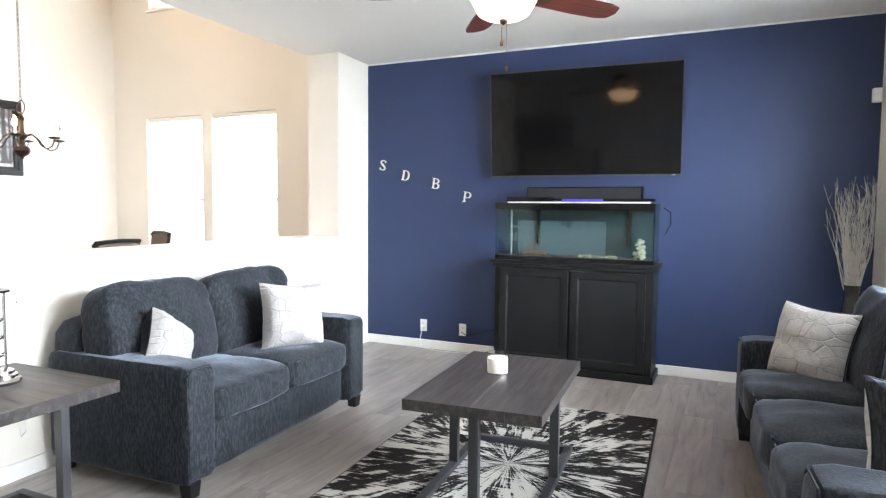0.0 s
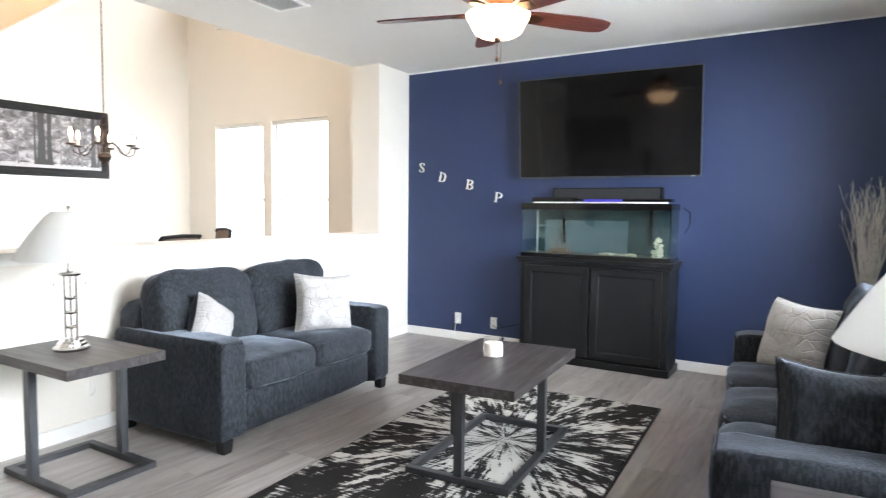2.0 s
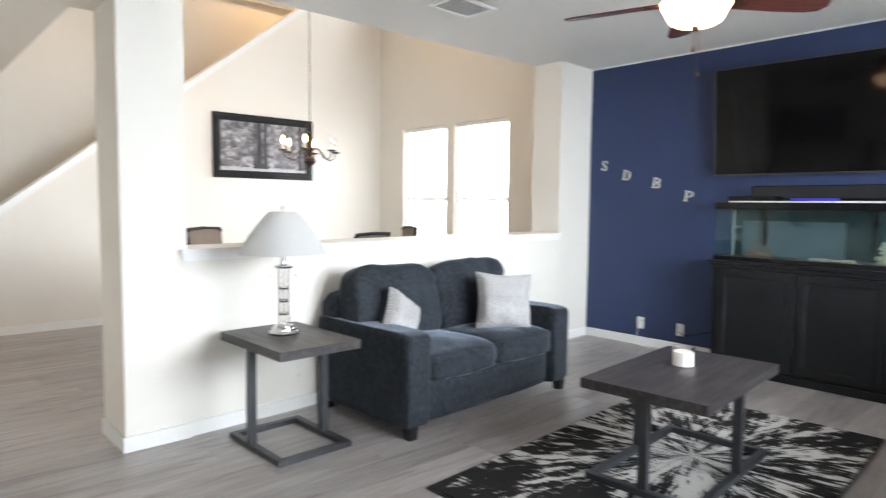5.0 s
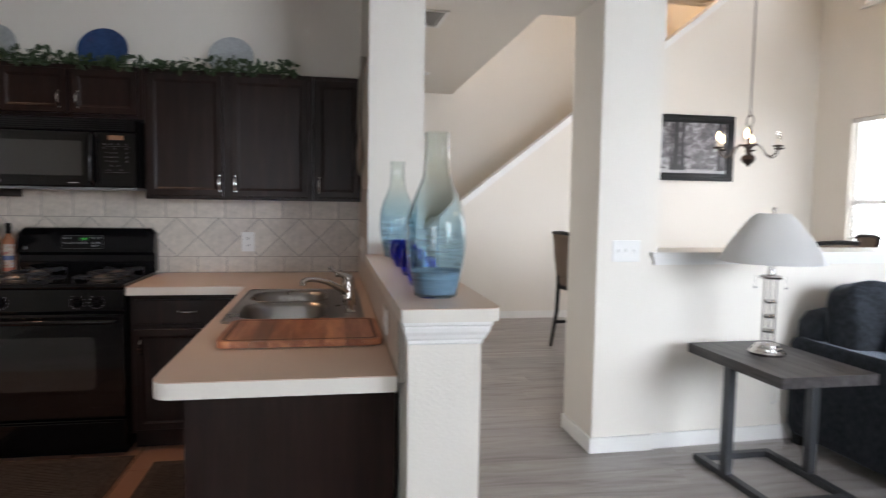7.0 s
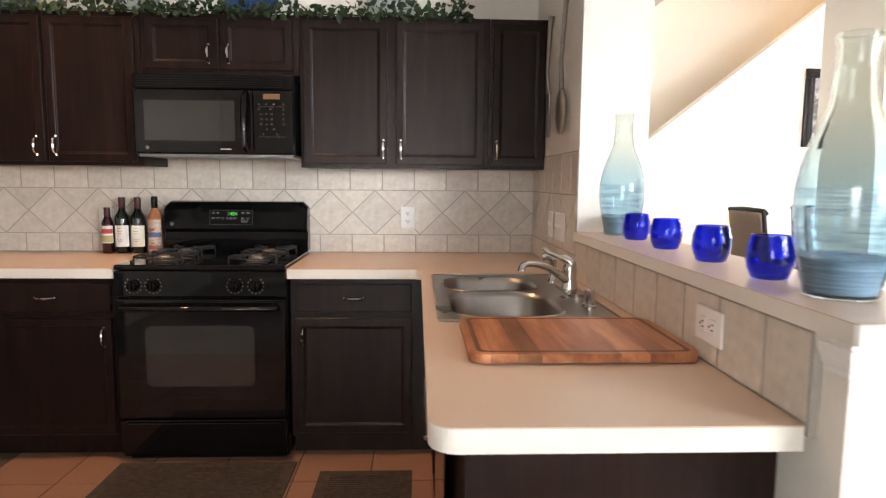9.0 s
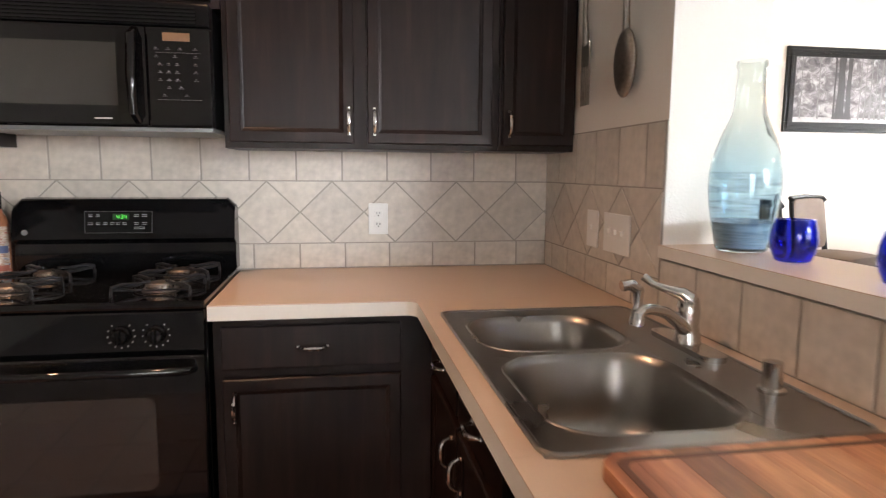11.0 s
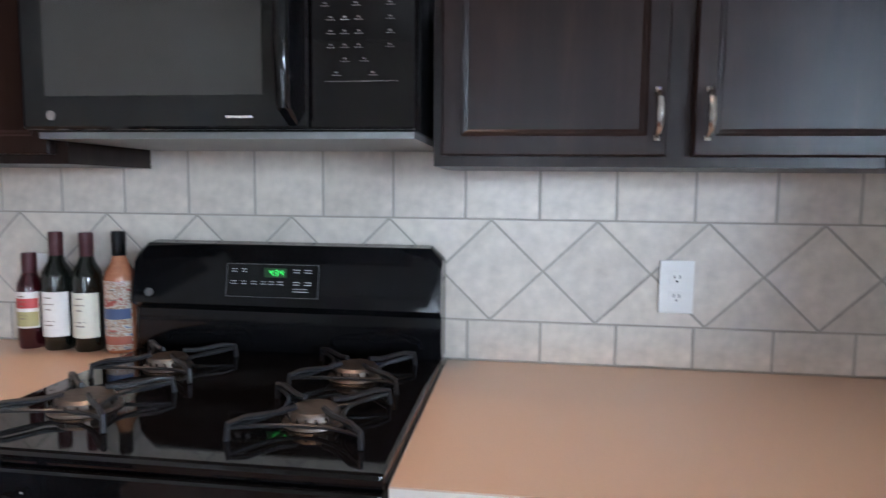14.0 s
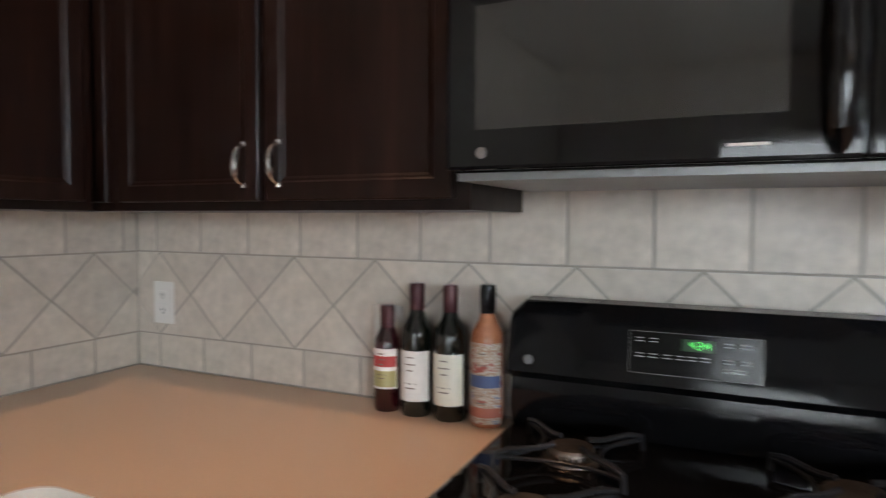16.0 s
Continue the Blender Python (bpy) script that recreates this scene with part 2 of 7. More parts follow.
WHITEPLASTIC = mat("white_plastic", (0.78, 0.77, 0.74), 0.35, var=0.02, scale=8, fine=120, bump=0.02)
SHADE = mat("white_shade_cloth", (0.84, 0.84, 0.835), 0.35, var=0.04, scale=9, fine=60, bump=0.35, coat=0.6)
n, l = SHADE.node_tree.nodes, SHADE.node_tree.links
tl, mx = n.new("ShaderNodeBsdfTranslucent"), n.new("ShaderNodeMixShader")
tl.inputs[0].default_value = (0.93, 0.93, 0.92, 1)
mx.inputs[0].default_value = 0.68
l.new(n["Principled BSDF"].outputs[0], mx.inputs[1])
l.new(tl.outputs[0], mx.inputs[2])
l.new(mx.outputs[0], n["Material Output"].inputs[0])
CANDLE = mat("ivory_wax", (0.80, 0.76, 0.68), 0.5, var=0.03, bump=0.03)
PANE = glass("window_glass", (0.96, 0.98, 0.98))

# ---- building tools ----


def box(bm, x0, x1, y0, y1, z0, z1, bev=0.0, seg=2):
    vs = [bm.verts.new((x, y, z)) for x in (x0, x1) for y in (y0, y1) for z in (z0, z1)]
    fs = [bm.faces.new([vs[i] for i in q]) for q in ((0, 1, 3, 2), (4, 6, 7, 5), (0, 4, 5, 1), (2, 3, 7, 6), (0, 2, 6, 4), (1, 5, 7, 3))]
    if bev:
        es = list({e for f in fs for e in f.edges})
        bmesh.ops.bevel(bm, geom=es, offset=bev, segments=seg, affect="EDGES", profile=0.6)
    return vs


def prism(bm, pts, z0, z1):
    """An upright prism over a footprint, counter-clockwise."""
    lo, hi = [bm.verts.new((x, y, z0)) for x, y in pts], [bm.verts.new((x, y, z1)) for x, y in pts]
    bm.faces.new(lo[::-1]), bm.faces.new(hi)
    for i in range(len(pts)):
        j = (i + 1) % len(pts)
        bm.faces.new((lo[i], lo[j], hi[j], hi[i]))


def sweep(bm, pts, radius, seg=8, closed=False):
    """A round bar along a line of points; radius may be a list."""
    pts = [Vector(p) for p in pts]
    rings, n = [], len(pts)
    up = None
    for i, p in enumerate(pts):
        d = (pts[(i + 1) % n] - pts[i - 1]) if closed else (pts[min(i + 1, n - 1)] - pts[max(i - 1, 0)])
        d.normalize()
        if up is None:
            up = d.orthogonal().normalized()
        up = (up - d * up.dot(d)).normalized()
        side = d.cross(up)
        r = radius[i] if isinstance(radius, (list, tuple)) else radius
        rings.append([bm.verts.new(p + (up * math.cos(a) + side * math.sin(a)) * r) for a in (2 * math.pi * k / seg for k in range(seg))])
    for i in range(n if closed else n - 1):
        a, b = rings[i], rings[(i + 1) % n]
        for k in range(seg):
            bm.faces.new((a[k], a[(k + 1) % seg], b[(k + 1) % seg], b[k]))
    if not closed:
        bm.faces.new(rings[0][::-1]), bm.faces.new(rings[-1])


def lathe(bm, profile, seg=28, cx=0.0, cy=0.0):
    """A turned body from (radius, height) rows."""
    rings = []
    for r, z in profile:
        rings.append([bm.verts.new((cx + max(r, 1e-4) * math.cos(2 * math.pi * k / seg), cy + max(r, 1e-4) * math.sin(2 * math.pi * k / seg), z)) for k in range(seg)])
    for a, b in zip(rings, rings[1:]):
        for k in range(seg):
            bm.faces.new((a[k], a[(k + 1) % seg], b[(k + 1) % seg], b[k]))
    bm.faces.new(rings[0][::-1]), bm.faces.new(rings[-1])


def soft(bm, cx, cy, cz, w, d, h, n=6.0, cuts=10, crown=0.0, wrinkle=0.006, seed=0.0):
    """A rounded upholstered block: sides bulge, top crowned, slightly uneven."""
    n0 = len(bm.verts)
    made = bmesh.ops.create_cube(bm, size=2.0)["verts"]
    bmesh.ops.subdivide_edges(bm, edges=list({e for v in made for e in v.link_edges}), cuts=cuts, use_grid_fill=True)
    done = list(bm.verts)[n0:]
    for v in done:
        x, y, z = v.co
        k = (abs(x) ** n + abs(y) ** n + abs(z) ** n) ** (-1 / n)
        x, y, z = x * k, y * k, z * k
        if crown and z > 0:
            z += crown / h * 2 * (1 - x * x) * (1 - y * y)
        p = Vector((cx + x * w / 2, cy + y * d / 2, cz + z * h / 2))
        w3 = noise.noise_vector(p * 7 + Vector((seed, seed, 0))) * wrinkle + noise.noise_vector(p * 23 + Vector((0, seed, seed))) * wrinkle * 0.4
        v.co = p + w3


def pillow_edge(u, v, w):
    """One coordinate of a pillow's outline: sides drawn in, corners rounded off."""
    return u * w / 2 * (1 - 0.11 * (1 - v * v) * abs(u) - 0.012 * abs(u * v) ** 6)


def pillow_mesh(bm, w, h, t, seed=0.0):
    """A throw pillow in the x-z plane: pinched corners, full middle."""
    n = 22
    for side in (-1, 1):
        grid = []
        for i in range(n + 1):
            row = []
            for j in range(n + 1):
                u, v = i / n * 2 - 1, j / n * 2 - 1
                edge = (1 - u ** 4) ** 0.55 * (1 - v ** 4) ** 0.55
                x, z = pillow_edge(u, v, w), pillow_edge(v, u, h)
                y = side * t / 2 * edge + edge * (0.022 * noise.noise(Vector((x * 9 + seed, side, z * 9))) + 0.010 * noise.noise(Vector((x * 26 + seed, side, z * 20))))
                row.append(bm.verts.new((x, y, z)))
            grid.append(row)
        for i in range(n):
            for j in range(n):
                q = (grid[i][j], grid[i + 1][j], grid[i + 1][j + 1], grid[i][j + 1])
                bm.faces.new(q if side < 0 else q[::-1])
    bmesh.ops.remove_doubles(bm, verts=bm.verts, dist=0.004)


def mesh_of(name, bm, material, smooth=False):
    bmesh.ops.recalc_face_normals(bm, faces=bm.faces)
    me = bpy.data.meshes.new(name)
    bm.to_mesh(me)
    bm.free()
    me.materials.append(material)
    if smooth:
        for p in me.polygons:
            p.use_smooth = True
        me.set_sharp_from_angle(angle=radians(38))
    return me


def part(name, bm, material, parent, label="", smooth=False):
    ob = new(name, mesh_of(name, bm, material, smooth))
    ob.parent = parent
    return tagged(ob, label)


def piece(name, me, parent, m):
    ob = new(name, me)
    ob.parent = parent
    ob.matrix_basis = m
    return ob


def thing(name, m, label, category, group=""):
    ob = new(name)
    ob.empty_display_size = 0.1
    ob.matrix_basis = m
    return tagged(ob, label, category, group)


def solid(name, bm, material, label, category, m=None, smooth=False, group=""):
    ob = new(name, mesh_of(name, bm, material, smooth))
    if m is not None:
        ob.matrix_basis = m
    return tagged(ob, label, category, group)


def setting(name, bm, material, label=""):
    return tagged(new(name, mesh_of(name, bm, material)), label, kind="structure")


B = bmesh.new


def one_box(*a, **k):
    bm = B()
    box(bm, *a, **k)
    return bm


# ---- structure ----
TOP, HIGH = 2.815, 5.3


def left(y):
    """x of the living room's side wall face, which runs slightly out of square."""
    return -2.916 - 0.0495 * (y - 0.816)


def right(y):
    """x of the window wall face opposite."""
    return 1.19 + 0.1 * (5.5 - y)


# slabs under the floor pieces
floor = setting("floor", one_box(-9.6, 3.2, -4.2, 5.9, -0.12, -0.008), GAP, "grey laminate plank floor")
kitchen_floor = setting("floor_kitchen", one_box(-3.9, -1.345, -3.65, -0.42, -0.007, -0.004), FLOORGROUT, "terracotta tiled kitchen floor")

# accent wall with the screen
bm = B()
box(bm, -3.5, 1.5, 5.5, 5.66, 0, TOP + 0.2)
wall_north = setting("wall_north", bm, BLUE, "dark blue painted accent wall")

# dining window wall, two openings, and an unseen upper window added to light the tall room
WX = [(-6.379, -5.466), (-5.311, -4.362)]
WZ0, WZ1 = 0.62, 2.452
UX, UZ0, UZ1 = (-6.3, -4.4), 3.75, 4.75
bm = B()
y0, y1 = 5.552, 5.70
for x0, x1 in ((-9.4, WX[0][0]), (WX[0][1], WX[1][0]), (WX[1][1], -3.40)):
    box(bm, x0, x1, y0, y1, 0, WZ1)
for x0, x1 in WX:
    box(bm, x0, x1, y0, y1, 0, WZ0)
box(bm, -9.4, -3.40, y0, y1, WZ1, UZ0)
box(bm, -9.4, UX[0], y0, y1, UZ0, UZ1)
box(bm, UX[1], -3.40, y0, y1, UZ0, UZ1)
box(bm, -9.4, -3.40, y0, y1, UZ1, HIGH)
setting("wall_dining", bm, WALL, "cream dining room wall with two windows")

# end pier beside the accent wall, half wall, column, header
bm = B()
prism(bm, [(-3.47, 4.94), (left(4.94), 4.94), (left(5.5), 5.5), (-3.47, 5.551)], 0, TOP + 0.1)
setting("wall_end_pier", bm, WALL, "cream wall pier")
bm = B()
prism(bm, [(-3.20, 1.175), (left(1.175) - 0.004, 1.175), (left(4.94) - 0.004, 4.94), (-3.38, 4.94)], 0, 1.05)
half_wall = setting("wall_half", bm, WALL, "cream half wall between living and dining rooms")
bm = B()
prism(bm, [(-3.335, 0.816), (left(0.816), 0.816), (left(1.175), 1.175), (-3.335, 1.175)], 0, TOP + 0.1)
setting("wall_column", bm, WALL, "cream square wall column")
bm = B()
box(bm, -3.335, -2.918, -0.137, 0.816, 2.475, TOP + 0.1)
setting("wall_header", bm, WALL, "cream header over the hall opening")
bm = B()
box(bm, -3.9, -2.93, -0.418, -0.137, 0, TOP + 0.1)
box(bm, -8.05, -3.9, -0.30, -0.137, 0, TOP + 0.1)
setting("wall_kitchen_side", bm, WALL, "cream wall between kitchen and hall")
bm = B()
box(bm, -4.05, -3.9, -3.8, -0.30, 0, TOP + 0.1)
wall_kitchen = setting("wall_kitchen", bm, WALL, "cream kitchen wall")
bm = B()
box(bm, -3.9, 1.9, -3.8, -3.65, 0, TOP + 0.1)
wall_south = setting("wall_south", bm, WALL, "cream kitchen end wall")

# half-wall cap with its moulding
bm = B()
prism(bm, [(-3.27, 1.13), (left(1.13) + 0.045, 1.13), (left(4.94) + 0.045, 4.94), (-3.44, 4.94)], 1.092, 1.115)
prism(bm, [(-3.25, 1.142), (left(1.13) + 0.03, 1.142), (left(4.94) + 0.03, 4.94), (-3.42, 4.94)], 1.07, 1.092)
prism(bm, [(-3.235, 1.152), (left(1.13) + 0.018, 1.152), (left(4.94) + 0.018, 4.94), (-3.40, 4.94)], 1.045, 1.07)
setting("trim_half_wall_cap", bm, TRIM, "white moulded wooden cap on the half wall")

# peninsula half wall, its cap and moulding
bm = B()
box(bm, -2.93, -1.31, -0.405, -0.214, 0, 1.064)
pony = setting("wall_peninsula", bm, WALL, "white painted end post and half wall of the peninsula")
bm = B()
prism(bm, [(-2.93, -0.432), (-1.27, -0.432), (-1.265, -0.427)] + [(-1.30 + 0.035 * math.cos(radians(a)), -0.205 + 0.035 * math.sin(radians(a))) for a in range(0, 91, 15)] + [(-2.93, -0.17)], 1.066, 1.098)
cap = setting("trim_peninsula_cap", bm, EDGE, "pale laminate edge of the peninsula ledge")
bm = B()
prism(bm, [(-2.93, -0.432), (-1.27, -0.432), (-1.265, -0.427)] + [(-1.30 + 0.035 * math.cos(radians(a)), -0.205 + 0.035 * math.sin(radians(a))) for a in range(0, 91, 15)] + [(-2.93, -0.17)], 1.0981, 1.10)
setting("trim_peninsula_ledge", bm, LAMINATE, "peach laminate ledge on the peninsula wall")
bm = B()
rows = []
for o, z in ((0.0005, 1.000), (0.004, 1.004), (0.004, 1.012), (0.009, 1.017), (0.012, 1.026), (0.018, 1.035), (0.021, 1.045), (0.021, 1.051), (0.025, 1.055), (0.025, 1.0655)):
    rows.append([bm.verts.new(v) for v in ((-1.372, -0.405 - o * 0.7, z), (-1.31 + o, -0.405 - o * 0.7, z), (-1.31 + o, -0.214 + o, z), (-1.372, -0.214 + o, z))])
for a, b in zip(rows, rows[1:]):
    for k in range(4):
        bm.faces.new((a[k], a[(k + 1) % 4], b[(k + 1) % 4], b[k]))
bm.faces.new(rows[0][::-1]), bm.faces.new(rows[-1])
setting("trim_peninsula", bm, TRIM, "white crown moulding under the ledge")

# window wall beside the sofa
RW = [(4.36, 3.49), (3.40, 2.53), (2.44, 1.57)]
RZ0, RZ1 = 0.55, 2.39


def right_piece(bm, ya, yb, z0, z1):
    prism(bm, [(right(ya), ya), (right(ya) + 0.15, ya), (right(yb) + 0.15, yb), (right(yb), yb)][::-1], z0, z1)


bm = B()
right_piece(bm, 5.5, RW[0][0], 0, TOP + 0.1)
right_piece(bm, RW[0][1], RW[1][0], RZ0, RZ1)
right_piece(bm, RW[1][1], RW[2][0], RZ0, RZ1)
right_piece(bm, RW[2][1], -0.6, 0, TOP + 0.1)
right_piece(bm, RW[0][0], RW[2][1], 0, RZ0)
right_piece(bm, RW[0][0], RW[2][1], RZ1, TOP + 0.1)
setting("wall_east", bm, WALL, "cream wall with three tall windows")
# nook wall with its glazed opening, behind the walk
bm = B()
box(bm, 1.9, 2.05, -3.8, -2.2, 0, TOP + 0.1)
box(bm, 1.9, 2.05, -0.8, -0.6, 0, TOP + 0.1)
box(bm, 1.9, 2.05, -2.2, -0.8, 2.1, TOP + 0.1)
box(bm, 1.9, 2.05, -2.2, -0.8, 0, 0.25)
setting("wall_nook", bm, WALL, "cream wall with the patio window")

# hall, stair wall, far walls
SLOPE = 0.785


def stair_z(y):
    return 1.175 + SLOPE * (y - 0.657)


bm = B()
lo = [bm.verts.new((x, y, z)) for x in (-7.07, -6.95) for y, z in ((0.657, 0), (5.552, 0), (5.552, stair_z(5.552)), (0.657, stair_z(0.657)))]
bm.faces.new(lo[:4]), bm.faces.new(lo[:3:-1])
for i in range(4):
    j = (i + 1) % 4
    bm.faces.new((lo[j], lo[i], lo[4 + i], lo[4 + j]))
setting("wall_stair", bm, WALL, "cream sloped stair wall")
bm = B()
DY0, DY1 = -0.137, 0.25
box(bm, -8.2, -8.05, DY1, 5.552, 0, HIGH)
box(bm, -8.2, -8.05, -0.137, DY1, 2.5, HIGH)
setting("wall_hall_end", bm, WALL, "cream wall at the end of the hall")
bm = B()
box(bm, -9.4, -9.25, -0.5, 1.2, 0, TOP)
box(bm, -9.4, -8.2, -0.5, -0.35, 0, TOP)
box(bm, -9.25, -8.2, 0.9, 1.05, 0, TOP)
setting("wall_side_room", bm, WALL, "plain cream wall behind the hall door")
# ceilings
setting("ceiling", one_box(-3.47, 2.1, -3.8, 5.66, TOP, TOP + 0.12), CEIL, "textured white ceiling")
# hall ceiling takes the wall's cream; the colour carries warm bounce light
setting("ceiling_hall", one_box(-9.4, -3.47, -3.8, 0.97, TOP, TOP + 0.12), WALL, "textured hall ceiling, cream tint standing in for warm bounce light")
setting("ceiling_high", one_box(-9.4, -3.3, 0.9, 5.7, HIGH, HIGH + 0.12), CEIL, "high ceiling over dining room and stairs")
bm = B()
box(bm, -3.47, -3.33, 0.97, 5.552, TOP + 0.12, HIGH)
box(bm, -8.2, -3.47, 0.83, 0.97, TOP + 0.12, HIGH)
setting("wall_upper", bm, WALL, "cream upper wall round the tall dining room")
# sloped stair rail cap and skirt
bm = B()


def slab_yz(bm, x0, x1, y0, z0, y1, z1, t):
    """A sloped board between two heights, t thick."""
    v = [bm.verts.new((x, y, z)) for x in (x0, x1) for y, z in ((y0, z0), (y1, z1), (y1, z1 + t), (y0, z0 + t))]
    bm.faces.new(v[:4]), bm.faces.new(v[:3:-1])
    for i in range(4):
        j = (i + 1) % 4
        bm.faces.new((v[j], v[i], v[4 + i], v[4 + j]))


slab_yz(bm, -7.11, -6.91, 0.64, stair_z(0.64), 5.55, stair_z(5.55), 0.045)
slab_yz(bm, -7.09, -6.935, 0.645, stair_z(0.645) - 0.05, 5.55, stair_z(5.55) - 0.05, 0.05)
setting("trim_stair_cap", bm, TRIM, "white cap on the sloped stair wall")
bm = B()
slab_yz(bm, -7.75, -7.08, 0.50, 1.03, 0.66, 1.155, 0.04)
box(bm, -7.13, -6.94, 0.635, 0.66, 0.0, 1.16)
setting("trim_stair_end", bm, TRIM, "white trim at the foot of the stair wall")
# stairs behind the knee wall
stairs = B()
for k in range(14):
    y = 0.72 + k * 0.235
    box(stairs, -8.05, -7.07, y, 4.2, k * 0.185, (k + 1) * 0.185)
setting("stairs", stairs, TRIM, "carpeted staircase behind the sloped wall")
bm = B()
slab_yz(bm, -7.16, -7.08, 0.60, 0.08, 0.80, 0.28, 0.14)
setting("trim_stair_skirt", bm, TRIM, "white skirt board at the lowest step")
bm = B()
box(bm, -8.05, -7.94, 2.6, 5.5, 4.35, 4.43)
box(bm, -8.05, -7.98, 2.6, 5.5, 4.29, 4.35)
setting("trim_landing", bm, TRIM, "white moulding at the upper landing")

bm = B()
box(bm, left(5.5), 1.19, 5.490, 5.4995, TOP - 0.013, TOP - 0.0005)
setting("trim_ceiling_edge", bm, TRIM, "white painted edge where the blue wall meets the ceiling")

# baseboards
bm = B()
box(bm, left(5.5), 1.19, 5.486, 5.4995, 0, 0.085, 0.003, 1)
prism(bm, [(left(1.175), 1.175), (left(1.175) + 0.013, 1.175), (left(5.48) + 0.013, 5.48), (left(5.48), 5.48)], 0, 0.085)
prism(bm, [(-3.335, 0.802), (left(0.816) + 0.013, 0.802), (left(0.816) + 0.013, 1.175), (left(1.175), 1.175), (left(0.816), 0.8155), (-3.335, 0.8155)], 0, 0.085)
box(bm, -6.949, -6.936, 0.66, 5.55, 0, 0.085)
box(bm, -8.049, -8.036, 0.27, 0.72, 0, 0.085)
box(bm, -6.93, -3.5, 5.538, 5.551, 0, 0.085)
prism(bm, [(right(5.48) - 0.013, 5.48), (right(5.48), 5.48), (right(-0.6), -0.6), (right(-0.6) - 0.013, -0.6)][::-1], 0, 0.085)
setting("baseboard", bm, TRIM, "white painted baseboard")


def window(name, m, w, h):
    """Sash window in the x-z plane, room side towards -y: frame, sill, meeting rail, panes, headrail and blind slats."""
    win = new(name)
    win.matrix_basis = m
    tagged(win, "white sash window with lowered white slat blind", kind="structure")
    bm = B()
    f = 0.045
    for a in ((0, f, 0, h), (w - f, w, 0, h), (f, w - f, 0, f), (f, w - f, h - f, h)):
        box(bm, a[0], a[1], 0.075, 0.125, a[2], a[3], 0.004, 1)
    part("window_frame", bm, TRIM, win)
    part("meeting_rail", one_box(f, w - f, 0.08, 0.12, h * 0.46 - 0.025, h * 0.46 + 0.025, bev=0.004), TRIM, win)
    for z0, z1 in ((f, h * 0.46 - 0.025), (h * 0.46 + 0.025, h - f)):
        p = part("pane", one_box(f, w - f, 0.098, 0.102, z0, z1), PANE, win)
        p.visible_shadow = False
    part("window_sill", one_box(-0.03, w + 0.03, -0.03, 0.07, -0.03, 0.0, bev=0.004), TRIM, win)
    part("headrail", one_box(0.008, w - 0.008, 0.015, 0.06, h - 0.05, h - 0.004, bev=0.004), WHITEPLASTIC, win)
    bm = B()
    box(bm, 0.012, w - 0.012, -0.022, 0.022, -0.0012, 0.0012)
    slat = mesh_of("slat", bm, WHITEPLASTIC)
    n = int((h - 0.12) / 0.05)
    for k in range(n):
        piece("slat", slat, win, pose(0, 0.038, 0.06 + k * 0.05, 8))
    part("bottom_rail", one_box(0.012, w - 0.012, 0.02, 0.055, 0.01, 0.028, bev=0.003), WHITEPLASTIC, win)
    return win


for k, (x0, x1) in enumerate(WX):
    window("window_%d" % (k + 1), pose(x0, 5.552, WZ0), x1 - x0, WZ1 - WZ0)
for k, (ya, yb) in enumerate(RW):
    window("window_%d" % (k + 3), pose(right(ya), ya, RZ0, 0, 0, -90 + math.degrees(math.atan(0.1))), ya - yb, RZ1 - RZ0)
window("window_7", pose(1.9, -0.8, 0.25, 0, 0, -90), 1.4, 1.85)
SKYGLOW = glow("bright_overcast", (0.95, 0.98, 1.0), 2.6)
for nm, pts in (("backdrop_east", [(3.6, -0.2), (3.6, 7.5)]), ("backdrop_north", [(-9.0, 7.8), (-1.5, 7.8)]), ("backdrop_nook", [(3.6, -5.5), (3.6, -0.4)])):
    bm = B()
    (xa, ya), (xb, yb) = pts
    q = [bm.verts.new((xa, ya, -1)), bm.verts.new((xb, yb, -1)), bm.verts.new((xb, yb, 6.5)), bm.verts.new((xa, ya, 6.5))]
    bm.faces.new(q)
    setting(nm, bm, SKYGLOW, "plain bright overcast sky")
# unseen upper window, added as a way in for the fill lamp
window("window_8", pose(UX[0], 5.552, UZ0), UX[1] - UX[0], UZ1 - UZ0)

# ---- living room ----


def leg_mesh():
    bm = B()
    box(bm, -0.035, 0.035, -0.035, 0.035, 0, 0.075)
    for v in bm.verts:
        if v.co.z < 0.01:
            v.co.x *= 0.8
            v.co.y *= 0.8
    return mesh_of("leg", bm, BLACKWOOD)


LEG = leg_mesh()


